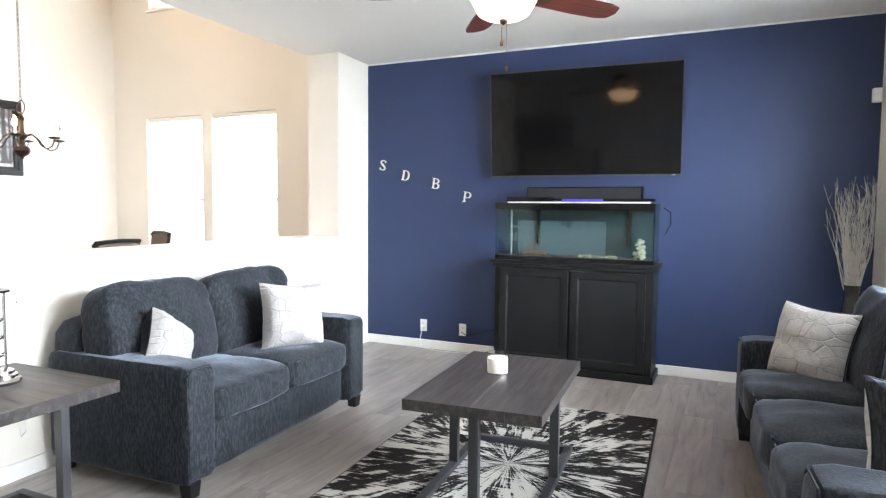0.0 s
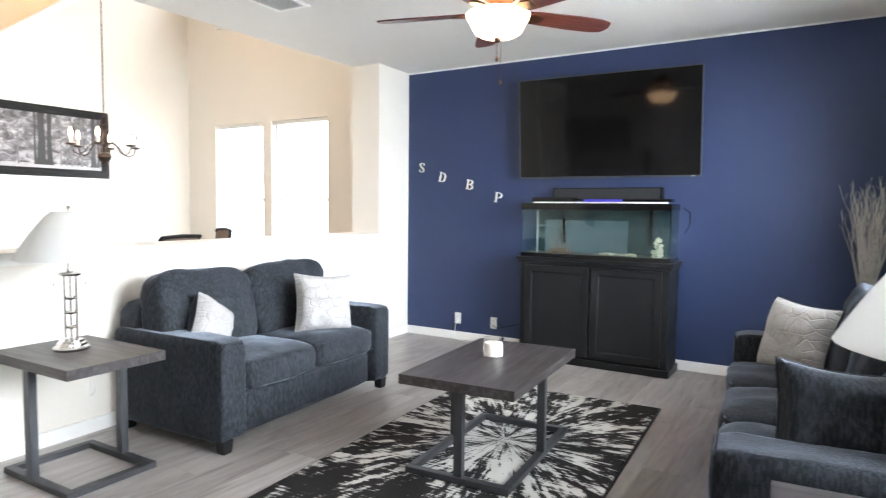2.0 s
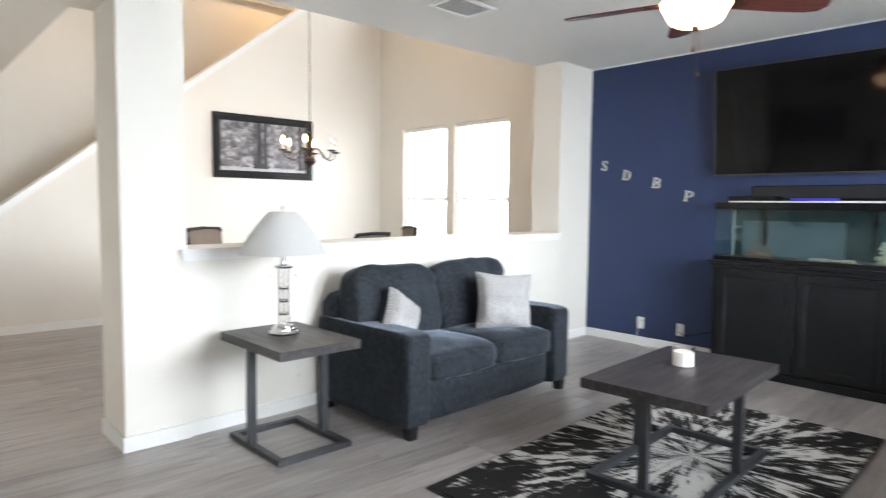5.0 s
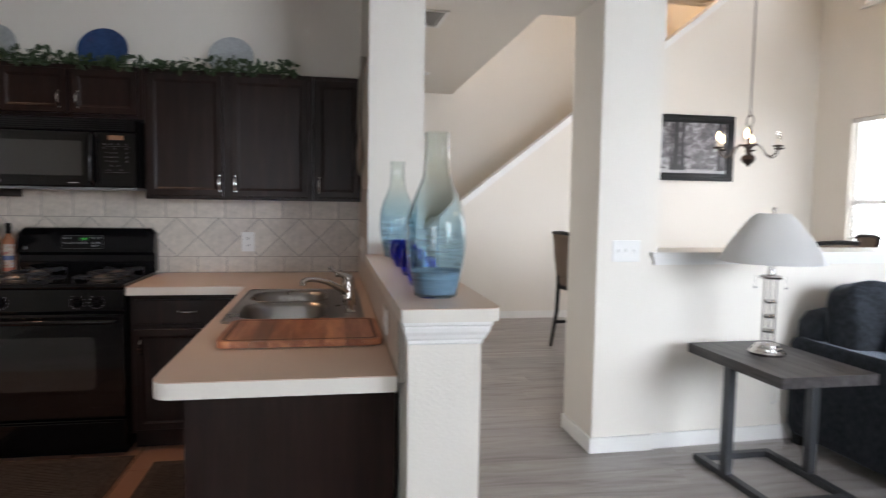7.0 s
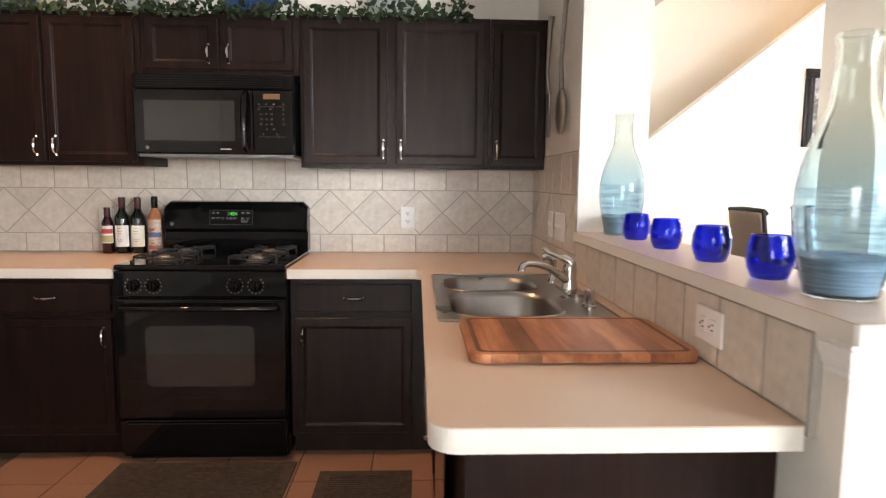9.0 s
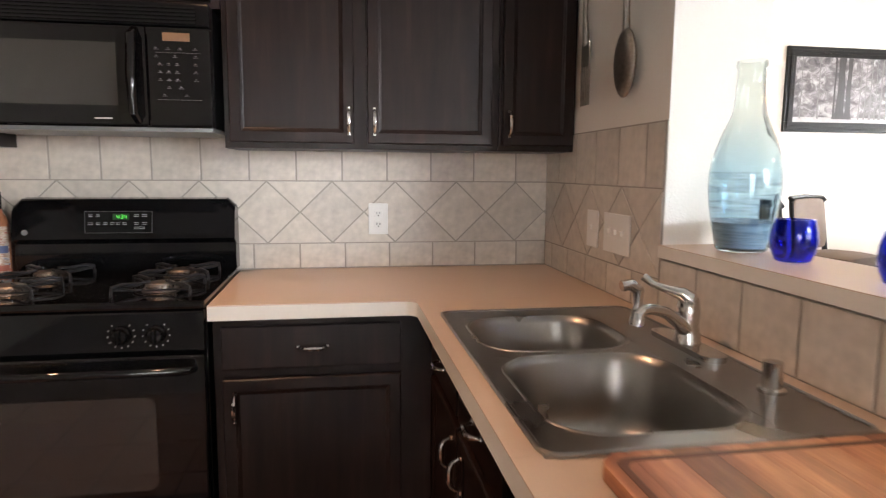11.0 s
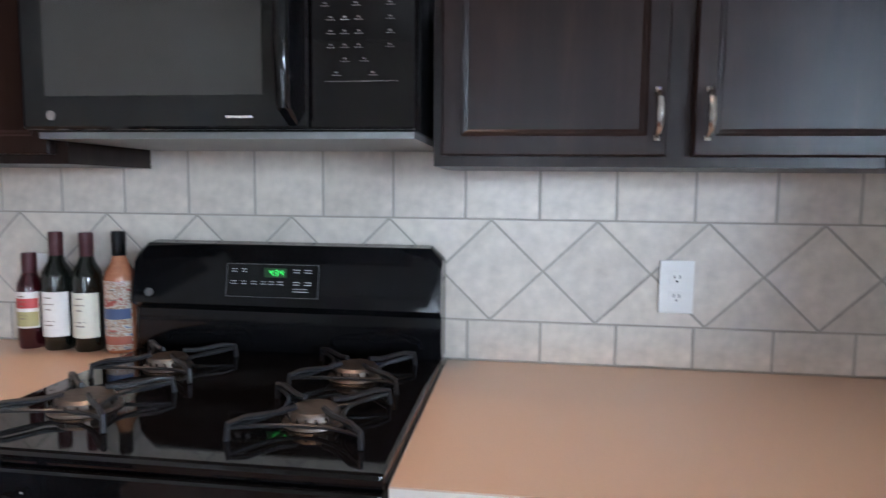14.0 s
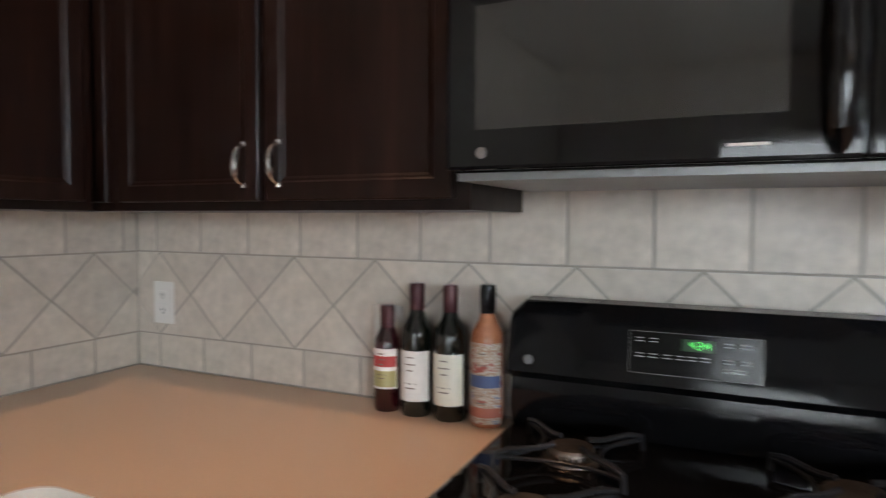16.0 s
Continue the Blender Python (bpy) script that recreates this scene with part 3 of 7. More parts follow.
def sofa(name, m, length, seats, label, depth=0.95, arm=0.19):
    """Upholstered seat facing -y: x along its length from 0, front at y 0."""
    s = thing(name, m, label, "sofa" if seats > 2 else "loveseat")
    bm = B()
    soft(bm, length / 2, depth / 2 + 0.02, 0.19, length - 2 * arm + 0.03, depth - 0.05, 0.25, 16, 8, wrinkle=0.004)
    part("base", bm, FABRIC, s, smooth=True)
    for x in (arm / 2, length - arm / 2):
        bm = B()
        soft(bm, x, depth / 2, 0.35, arm, depth, 0.57, 14, 12, wrinkle=0.005, seed=x)
        a = part("arm", bm, FABRIC, s, smooth=True)
        bm = B()
        r = arm / 2 - 0.013
        pts = [(x - r, 0.012, 0.10), (x - r, 0.010, 0.585), (x - r + 0.02, 0.010, 0.615), (x + r - 0.02, 0.010, 0.615), (x + r, 0.010, 0.585), (x + r, 0.012, 0.10)]
        sweep(bm, pts, 0.005, 6)
        part("piping", bm, FABRIC, a, smooth=True)
    bm = B()
    soft(bm, length / 2, depth - 0.11, 0.44, length - 0.05, 0.2, 0.72, 10, 9, wrinkle=0.005)
    part("backrest", bm, FABRIC, s, smooth=True)
    w = (length - 2 * arm) / seats
    for k in range(seats):
        cx = arm + w * (k + 0.5)
        bm = B()
        soft(bm, cx, 0.325, 0.40, w - 0.006, 0.68, 0.18, 7, 14, crown=0.034, wrinkle=0.012, seed=k * 3.1)
        c = part("seat_cushion", bm, FABRIC, s, smooth=True)
        bm = B()
        sweep(bm, [(cx - w / 2 + 0.03, 0.008, 0.332), (cx + w / 2 - 0.03, 0.008, 0.332)], 0.0045, 6)
        sweep(bm, [(cx - w / 2 + 0.03, 0.012, 0.470), (cx, 0.006, 0.474), (cx + w / 2 - 0.03, 0.012, 0.470)], 0.0045, 6)
        part("piping", bm, FABRIC, c, smooth=True)
        bm = B()
        bw = (length - 0.10) / seats
        soft(bm, 0, 0, 0, bw - 0.004, 0.24, 0.55, 6, 18, wrinkle=0.016, seed=k * 5.7 + 1)
        lean = (0.030, -0.022, 0.018)[k % 3]
        for v in bm.verts:
            top = max(0.0, v.co.z + 0.05)
            v.co.z += top * (0.10 * v.co.x / bw * (1 if k % 2 else -1) - 0.16 * (v.co.x / bw * 2) ** 4 * 0.35)
            v.co.x += lean * v.co.z * 2
            v.co.y -= 0.045 * math.cos(v.co.x / bw * 3) * math.cos((v.co.z + 0.07) * 5)
            v.co.y += 0.014 * math.exp(-((v.co.z - 0.10) / 0.022) ** 2) * (v.co.y < 0)
        bmesh.ops.transform(bm, matrix=pose(0.05 + bw * (k + 0.5), 0.66, 0.69, -14, 0, (1.5, -2, 1)[k % 3]), verts=bm.verts)
        part("back_cushion", bm, FABRIC, s, smooth=True)
    for x in (0.06, length - 0.06):
        for y in (0.05, depth - 0.06):
            piece("leg", LEG, s, pose(x, y, 0))
    return s


sofa("loveseat", pose(-1.985, 2.07, 0, 0, 0, 92.6), 1.635, 2, "charcoal velour loveseat with two cushions against the half wall")
sofa("sofa", pose(0.30, 4.20, 0, 0, 0, -85.2), 2.27, 3, "charcoal velour three-seat sofa under the tall windows", arm=0.22)


def pillow(m, w, t, front, back, label):
    ob = thing("throw_pillow", m, label, "pillow", "throw pillows")
    bm = B()
    pillow_mesh(bm, w, w, t, w * 31)
    for f in list(bm.faces):
        if f.calc_center_median().y > 0:
            bm.faces.remove(f)
    part("front_cover", bm, front, ob, smooth=True)
    bm = B()
    pillow_mesh(bm, w, w, t, w * 31)
    for f in list(bm.faces):
        if f.calc_center_median().y <= 0:
            bm.faces.remove(f)
    part("back_cover", bm, back, ob, smooth=True)
    bm = B()
    n = 64
    rim = []
    for k in range(n):
        a = 2 * math.pi * k / n
        c, s = math.cos(a), math.sin(a)
        q = max(abs(c), abs(s))
        u, v = c / q, s / q
        rim.append((pillow_edge(u, v, w), 0, pillow_edge(v, u, w)))
    sweep(bm, rim, 0.004, 6, closed=True)
    part("piping", bm, back, ob, smooth=True)
    return ob


# front cover faces -y of each pillow
pillow(pose(-2.28, 3.20, 0.685, -14, 4, 62), 0.43, 0.21, SILVER, SILVER, "silver damask throw pillow leaning on the loveseat")
pillow(pose(-2.44, 2.36, 0.64, -16, 33, 98), 0.33, 0.18, SILVER, FABRIC, "small silver damask throw pillow tipped on its corner")
pillow(pose(0.66, 3.86, 0.665, -16, 3, -38), 0.43, 0.20, SILVER, FABRIC, "silver damask throw pillow at the sofa's far arm")
pillow(pose(0.83, 2.30, 0.665, 20, -7, 200), 0.40, 0.20, SILVER, FABRIC, "charcoal throw pillow with silver reverse on the sofa")
pillow(pose(1.12, 2.36, 0.70, -24, 8, -62), 0.44, 0.20, FABRIC, FABRIC, "charcoal throw pillow leaning on the sofa back")


def bar_frame(bm, x0, x1, y0, y1, z0, z1, t):
    """A flat rectangular frame of square bars."""
    box(bm, x0, x1, y0, y0 + t, z0, z1, 0.002, 1)
    box(bm, x0, x1, y1 - t, y1, z0, z1, 0.002, 1)
    box(bm, x0, x0 + t, y0 + t, y1 - t, z0, z1, 0.002, 1)
    box(bm, x1 - t, x1, y0 + t, y1 - t, z0, z1, 0.002, 1)


def table(name, m, w, d, h, top, base_in, legs, label, category, tw, long_y):
    """Plank-topped table on a steel base frame."""
    t = thing(name, m, label, category, "matching tables")
    n = 4
    for k in range(n):
        bm = B()
        if long_y:
            a, b = -w / 2 + w * k / n, -w / 2 + w * (k + 1) / n
            box(bm, a + 0.0001, b - 0.0001, -d / 2, d / 2, h - top, h, 0.0006, 1)
        else:
            a, b = -d / 2 + d * k / n, -d / 2 + d * (k + 1) / n
            box(bm, -w / 2, w / 2, a + 0.0001, b - 0.0001, h - top, h, 0.0006, 1)
        part("top_board", bm, GREYWOOD if long_y else GREYWOOD_X, t)
    bm = B()
    bar_frame(bm, -w / 2 + base_in, w / 2 - base_in, -d / 2 + 0.02, d / 2 - 0.02, 0, 0.032, 0.042)
    part("base_frame", bm, STEEL, t)
    for x, y in legs:
        part("leg", one_box(x - tw / 2, x + tw / 2, y - 0.02, y + 0.02, 0.032, h - top, bev=0.003), STEEL, t)
    return t


GREYWOOD_X = ramp_mat("grey_brown_wood_cross", [(0.3, (0.020, 0.017, 0.017)), (0.5, (0.034, 0.029, 0.029)), (0.7, (0.070, 0.062, 0.062))], 0.40, 4.0, (0.7, 9, 9), distortion=0.5, spec=0.32)
table("coffee_table", pose(-0.775, 2.945, 0.018, 0, 0, 4), 0.63, 1.02, 0.515, 0.05, 0.03, ((0.01, -0.46), (-0.264, 0.047), (0.264, 0.05)), "grey-brown plank coffee table on a steel frame, on the rug", "coffee table", 0.045, True)
table("end_table", pose(-2.47, 1.575, 0, 0, 0, 1), 0.71, 0.50, 0.628, 0.05, 0.06, ((-0.04, -0.215), (0.02, 0.215)), "grey-brown end table on a steel frame beside the loveseat", "end table", 0.05, False)
table("end_table", pose(1.06, 1.615, 0, 0, 0, 4), 0.74, 0.50, 0.612, 0.05, 0.06, ((0.04, -0.215), (-0.02, 0.215)), "grey-brown end table on a steel frame beside the sofa", "end table", 0.05, False)


def table_lamp(m, label, tilt=0.0, lift=0.0):
    l = thing("table_lamp", m, label, "table lamp", "pair of table lamps")
    bm = B()
    lathe(bm, [(0.0, 0), (0.082, 0), (0.085, 0.012), (0.078, 0.02), (0.070, 0.024), (0.068, 0.036), (0.058, 0.042), (0.055, 0.052), (0.03, 0.058), (0.0, 0.06)])
    part("base", bm, CHROME, l, smooth=True)
    for a in range(3):
        x, y = (-0.026, 0.0, 0.026)[a], (0.0, 0.004, 0.0)[a]
        bm = B()
        sweep(bm, [(x, y, 0.055), (x, y, 0.385)], 0.0062, 10)
        part("rod", bm, CHROME, l, smooth=True)
    for z in (0.12, 0.195, 0.27):
        bm = B()
        lathe(bm, [(0.0, z - 0.012), (0.017, z - 0.01), (0.022, z), (0.017, z + 0.01), (0.0, z + 0.012)], 16)
        part("bead", bm, CHROME, l, smooth=True)
    bm = B()
    lathe(bm, [(0.0, 0.38), (0.05, 0.385), (0.054, 0.395), (0.048, 0.402), (0.018, 0.408), (0.012, 0.45), (0.0, 0.452)])
    part("collar", bm, CHROME, l, smooth=True)
    bm = B()
    lathe(bm, [(0.008, 0.45), (0.008, 0.71), (0.004, 0.712), (0.004, 0.725), (0.011, 0.728), (0.009, 0.742), (0.0, 0.745)], 12)
    part("finial", bm, CHROME, l, smooth=True)
    bm = B()
    seg, rows = 56, 12
    prof = []
    for i in range(rows + 1):
        u = i / rows
        prof.append((0.075 + (0.245 - 0.075) * u ** 0.76, 0.712 - 0.243 * u))
    for inner in (0, 1):
        ring = []
        for r, z in prof:
            ring.append([bm.verts.new(((r - inner * 0.004 + (0.0 if inner else 0.012 * noise.noise(Vector((3.2 * math.cos(2 * math.pi * j / seg), 3.2 * math.sin(2 * math.pi * j / seg), z * 5))) * (r > 0.09))) * math.cos(2 * math.pi * j / seg), (r - inner * 0.004) * math.sin(2 * math.pi * j / seg), z)) for j in range(seg)])
        for a, b in zip(ring, ring[1:]):
            for j in range(seg):
                bm.faces.new((a[j], a[(j + 1) % seg], b[(j + 1) % seg], b[j]))
        if inner:
            for e, o in ((ring[0], first[0]), (ring[-1], first[-1])):
                for j in range(seg):
                    bm.faces.new((e[j], e[(j + 1) % seg], o[(j + 1) % seg], o[j]))
        else:
            first = ring
    bmesh.ops.transform(bm, matrix=Matrix.Translation((0, 0, 0.70 + lift)) @ Matrix.Rotation(radians(tilt), 4, Vector((0.9945, 0.1045, 0))) @ Matrix.Translation((0, 0, -0.70)), verts=bm.verts)
    part("shade", bm, SHADE, l, "white shade still in its plastic wrap", smooth=True)
    for a in (0, 2.094, 4.189):
        bm = B()
        sweep(bm, [(0, 0, 0.71), (0.072 * math.cos(a), 0.072 * math.sin(a), 0.709)], 0.002, 6)
        part("spoke", bm, CHROME, l)
    for x in (-0.07, 0.07):
        bm = B()
        sweep(bm, [(x, 0, 0.40), (x * 0.98, 0, 0.345)], 0.0012, 5)
        lathe(bm, [(0.0, 0.333), (0.006, 0.337), (0.006, 0.343), (0.0, 0.347)], 10, x, 0)
        part("pull_chain", bm, CHROME, l)
    return l


table_lamp(pose(-2.53, 1.575, 0.628, 0, 0, 62), "brushed nickel lamp with white bell shade on the end table")
table_lamp(pose(1.05, 1.50, 0.612, 0, 0, 84), "brushed nickel lamp with wrapped white shade near the sofa", 1.5, 0.010)

# rug: burst of pale streaks on black
RUG = bpy.data.materials.new("burst_rug")
RUG.use_nodes = True
n, l = RUG.node_tree.nodes, RUG.node_tree.links


def node(kind, **values):
    k = n.new(kind)
    for key, value in values.items():
        k.inputs[int(key[1:])].default_value = value
    return k


def maths(op, a, b=None):
    k = n.new("ShaderNodeMath")
    k.operation = op
    for i, v in enumerate((a, b)):
        if v is None:
            continue
        if isinstance(v, (int, float)):
            k.inputs[i].default_value = v
        else:
            l.new(v, k.inputs[i])
    return k.outputs[0]


tc = n.new("ShaderNodeTexCoord")
sep = n.new("ShaderNodeSeparateXYZ")
l.new(tc.outputs["Object"], sep.inputs[0])
dx, dy = maths("ADD", sep.outputs[0], -0.03), maths("ADD", sep.outputs[1], -0.12)
ang = maths("ARCTAN2", dy, dx)
rad = maths("SQRT", maths("ADD", maths("MULTIPLY", dx, dx), maths("MULTIPLY", dy, dy)))
cmb = n.new("ShaderNodeCombineXYZ")
l.new(maths("MULTIPLY", maths("SINE", ang), 2.8), cmb.inputs[0])
l.new(maths("MULTIPLY", maths("COSINE", ang), 2.8), cmb.inputs[1])
l.new(maths("MULTIPLY", rad, 1.0), cmb.inputs[2])
st = node("ShaderNodeTexNoise", _2=2.3, _3=6.0)
l.new(cmb.outputs[0], st.inputs["Vector"])
br = node("ShaderNodeTexNoise", _2=11.0, _3=9.0)
l.new(tc.outputs["Object"], br.inputs["Vector"])
weave = node("ShaderNodeTexNoise", _2=160.0, _3=2.0)
l.new(tc.outputs["Object"], weave.inputs["Vector"])
thin = node("ShaderNodeTexNoise", _2=9.0, _3=3.0)
l.new(cmb.outputs[0], thin.inputs["Vector"])
wide = node("ShaderNodeTexNoise", _2=1.5, _3=2.0)
l.new(tc.outputs["Object"], wide.inputs["Vector"])
rows = n.new("ShaderNodeMapping")
rows.inputs["Scale"].default_value = (5, 70, 1)
l.new(tc.outputs["Object"], rows.inputs[0])
brush = node("ShaderNodeTexNoise", _2=1.0, _3=4.0)
l.new(rows.outputs[0], brush.inputs["Vector"])
mixed = maths("MULTIPLY", st.outputs[0], 0.85)
for grain, weight in ((thin, 0.62), (br, 0.30), (brush, 0.46), (wide, 0.60), (weave, 0.12)):
    mixed = maths("ADD", mixed, maths("MULTIPLY", grain.outputs[0], weight))
mixed = maths("SUBTRACT", mixed, maths("MULTIPLY", maths("MINIMUM", rad, 0.55), 0.22))
mixed = maths("SUBTRACT", mixed, 0.54)
rp = n.new("ShaderNodeValToRGB")
rp.color_ramp.elements[0].position, rp.color_ramp.elements[1].position = 0.82, 0.90
rp.color_ramp.elements[0].color, rp.color_ramp.elements[1].color = (0.016, 0.015, 0.015, 1), (0.46, 0.445, 0.42, 1)
rp.color_ramp.elements.new(0.85).color = (0.10, 0.098, 0.094, 1)
l.new(mixed, rp.inputs[0])
b = n["Principled BSDF"]
l.new(rp.outputs[0], b.inputs["Base Color"])
b.inputs["Roughness"].default_value = 0.9
b.inputs["Specular IOR Level"].default_value = 0.1
bp = node("ShaderNodeBump", _0=0.6, _1=0.004)
l.new(weave.outputs[0], bp.inputs["Height"])
l.new(bp.outputs[0], b.inputs["Normal"])
rug = thing("rug", pose(-0.82, 3.02, 0, 0, 0, 3.0), "black rug with a cream burst of streaks, under the coffee table", "rug")
part("woven_pile", one_box(-0.72, 0.72, -1.20, 1.20, 0.0, 0.016, bev=0.004), RUG, rug)
bm = B()
for x0, x1, y0, y1 in ((-0.732, -0.7202, -1.212, 1.212), (0.7202, 0.732, -1.212, 1.212), (-0.72, 0.72, -1.212, -1.2002), (-0.72, 0.72, 1.2002, 1.212)):
    box(bm, x0, x1, y0, y1, 0, 0.012, 0.003, 1)
part("binding", bm, BLACKWOOD, rug, "black bound edge")

# candle jar
jar = thing("candle", pose(-0.83, 3.04, 0.533), "ivory candle in a short glass jar on the coffee table", "candle")
bm = B()
lathe(bm, [(0.0, 0.004), (0.053, 0.004), (0.053, 0.078), (0.0, 0.076)], 32)
part("wax", bm, CANDLE, jar, smooth=True)
bm = B()
lathe(bm, [(0.0, 0.0), (0.057, 0.0), (0.058, 0.004), (0.058, 0.104), (0.0555, 0.104), (0.055, 0.003), (0.0, 0.003)], 32)
gl = part("jar", bm, glass("jar_glass", (0.97, 0.97, 0.97)), jar, smooth=True)
gl.visible_shadow = False
bm = B()
sweep(bm, [(0, 0, 0.076), (0.002, 0, 0.086)], 0.0015, 6)
part("wick", bm, BLACKPLASTIC, jar)

# screen on the wall
tv = thing("television", pose(-0.962, 5.444, 1.663, 4.4, 0, 2.5), "large flat black television mounted on the blue wall", "television")
w, h = 1.626, 0.92
part("screen", one_box(-w / 2 + 0.008, w / 2 - 0.008, -0.003, 0.006, 0.016, h - 0.008), SCREEN, tv)
bm = B()
for a in ((-w / 2, w / 2, 0, 0.016), (-w / 2, w / 2, h - 0.008, h), (-w / 2, -w / 2 + 0.008, 0.016, h - 0.008), (w / 2 - 0.008, w / 2, 0.016, h - 0.008)):
    box(bm, a[0], a[1], -0.006, 0.012, a[2], a[3], 0.001, 1)
part("bezel", bm, STEEL, tv, "thin metallic bezel")
part("housing", one_box(-w / 2 + 0.004, w / 2 - 0.004, 0.006, 0.030, 0.004, h - 0.004, bev=0.01), BLACKPLASTIC, tv)
part("wall_mount", one_box(-0.3, 0.3, 0.030, 0.048, 0.10, 0.65), BLACKPLASTIC, tv)
part("maker_mark", one_box(w / 2 - 0.075, w / 2 - 0.045, -0.0075, -0.006, 0.005, 0.010), CHROME, tv)

# aquarium on its cabinet
AX0, AX1, AY0 = -1.645, -0.285, 5.11
cab = thing("aquarium_cabinet", pose(AX0, AY0, 0), "black lacquered two-door aquarium cabinet against the blue wall", "cabinet")
W, D, H = AX1 - AX0, 5.482 - AY0, 0.945
bm = B()
box(bm, 0.02, W - 0.02, 0.022, D, 0.06, 0.89, 0.003, 1)
part("body", bm, BLACKWOOD, cab)
bm = B()
box(bm, 0.0, W, 0.0, D, 0, 0.06, 0.006)
part("plinth", bm, BLACKWOOD, cab)
bm = B()
box(bm, -0.012, W + 0.012, -0.012, D, 0.918, H, 0.006)
box(bm, 0.004, W - 0.004, 0.006, D, 0.885, 0.918, 0.008)
part("top", bm, BLACKWOOD, cab)


def panel_door(bm, x0, x1, z0, z1, y, t=0.02, rail=0.06, sink=0.008):
    """A framed door with a recessed panel, facing -y, front face at y."""
    loops = []
    for inset, depth in ((0, t), (0, 0.003), (0.003, 0), (rail - 0.004, 0), (rail, 0.003), (rail + 0.004, 0.004), (rail + 0.009, sink), (rail + 0.014, sink)):
        loops.append([bm.verts.new((a, y + depth, c)) for a, c in ((x0 + inset, z0 + inset), (x1 - inset, z0 + inset), (x1 - inset, z1 - inset), (x0 + inset, z1 - inset))])
    for o, i in zip(loops, loops[1:]):
        for q in range(4):
            bm.faces.new((o[q], o[(q + 1) % 4], i[(q + 1) % 4], i[q]))
    bm.faces.new(loops[0][::-1])
    bm.faces.new(loops[-1])


for x0, x1 in ((0.075, W / 2 - 0.012), (W / 2 + 0.012, W - 0.075)):
    bm = B()
    panel_door(bm, x0, x1, 0.085, 0.872, 0.0, 0.021)
    part("door", bm, BLACKWOOD, cab)

tank = thing("aquarium", pose(AX0 + 0.02, AY0 + 0.015, 0.946), "glass aquarium with black rims on the black cabinet", "aquarium")
W, D, H = AX1 - AX0 - 0.04, 0.34, 0.485
TANK = glass("tank_glass", (0.80, 0.95, 0.93), 0.0, 1.3)
bm = B()
for a in ((0, W, 0, 0.012), (0, W, D - 0.012, D), (0, 0.012, 0.012, D - 0.012), (W - 0.012, W, 0.012, D - 0.012)):
    box(bm, a[0], a[1], a[2], a[3], 0, 0.035, 0.002, 1)
    box(bm, a[0], a[1], a[2], a[3], H - 0.055, H, 0.002, 1)
part("rim", bm, BLACKPLASTIC, tank)
part("bottom", one_box(0.012, W - 0.012, 0.012, D - 0.012, 0.004, 0.02), BLACKPLASTIC, tank)
for nm, a in (("front_pane", (0.008, W - 0.008, 0.003, 0.008)), ("side_pane", (0.003, 0.008, 0.01, D - 0.01)), ("side_pane", (W - 0.008, W - 0.003, 0.01, D - 0.01))):
    p = part(nm, one_box(a[0], a[1], a[2], a[3], 0.03, H - 0.05), TANK, tank)
    p.visible_shadow = False
TEAL = mat("teal_backing", (0.013, 0.028, 0.033), 0.25, var=0.25, scale=2.5, fine=60, bump=0.02)
PALETEAL = mat("pale_teal_reflection", (0.050, 0.078, 0.094), 0.3, var=0.15, scale=2.5, fine=60, bump=0.02)
part("back_pane", one_box(0.01, W - 0.01, D - 0.01, D - 0.006, 0.03, H - 0.05), TEAL, tank)
# pale rectangle paints a window's reflection into the tank
part("reflection_sheet", one_box(0.105, 0.885, D - 0.016, D - 0.0105, 0.03, H - 0.155), PALETEAL, tank, "pale blue sheet standing in for a window's reflection")
part("gravel_bed", one_box(0.014, W - 0.014, 0.014, D - 0.018, 0.0202, 0.034, bev=0.004), mat("dark_gravel", (0.035, 0.033, 0.032), 0.9, var=0.5, scale=60, fine=140, bump=0.9), tank, "dark gravel on the tank floor")
for x in (0.30, 1.09):
    part("intake_tube", one_box(x - 0.014, x + 0.014, D - 0.05, D - 0.022, 0.12, H - 0.03, bev=0.006), BLACKPLASTIC, tank)
part("lid", one_box(0.014, W - 0.014, 0.014, D - 0.014, H - 0.02, H - 0.008), BLACKPLASTIC, tank)
bm = B()
box(bm, 0.10, W - 0.05, 0.03, 0.12, H, H + 0.012, 0.003, 1)
part("light_strip", bm, WHITEPLASTIC, tank, "pale light strip along the front of the lid")
ROCK = mat("reef_rock", (0.30, 0.27, 0.20), 0.8, var=0.45, scale=16, fine=60, bump=0.8)
DRIFT = mat("driftwood", (0.10, 0.06, 0.035), 0.75, var=0.4, scale=14, fine=60, bump=0.8)


def lump(bm, x, y, z, r, sz, seed):
    made = bmesh.ops.create_icosphere(bm, subdivisions=3, radius=r)["verts"]
    for v in made:
        v.co *= 1 + 0.45 * noise.noise(v.co * (1.6 / r) + Vector((seed, 0, 0)))
        v.co.z *= sz
        v.co += Vector((x, y, z))


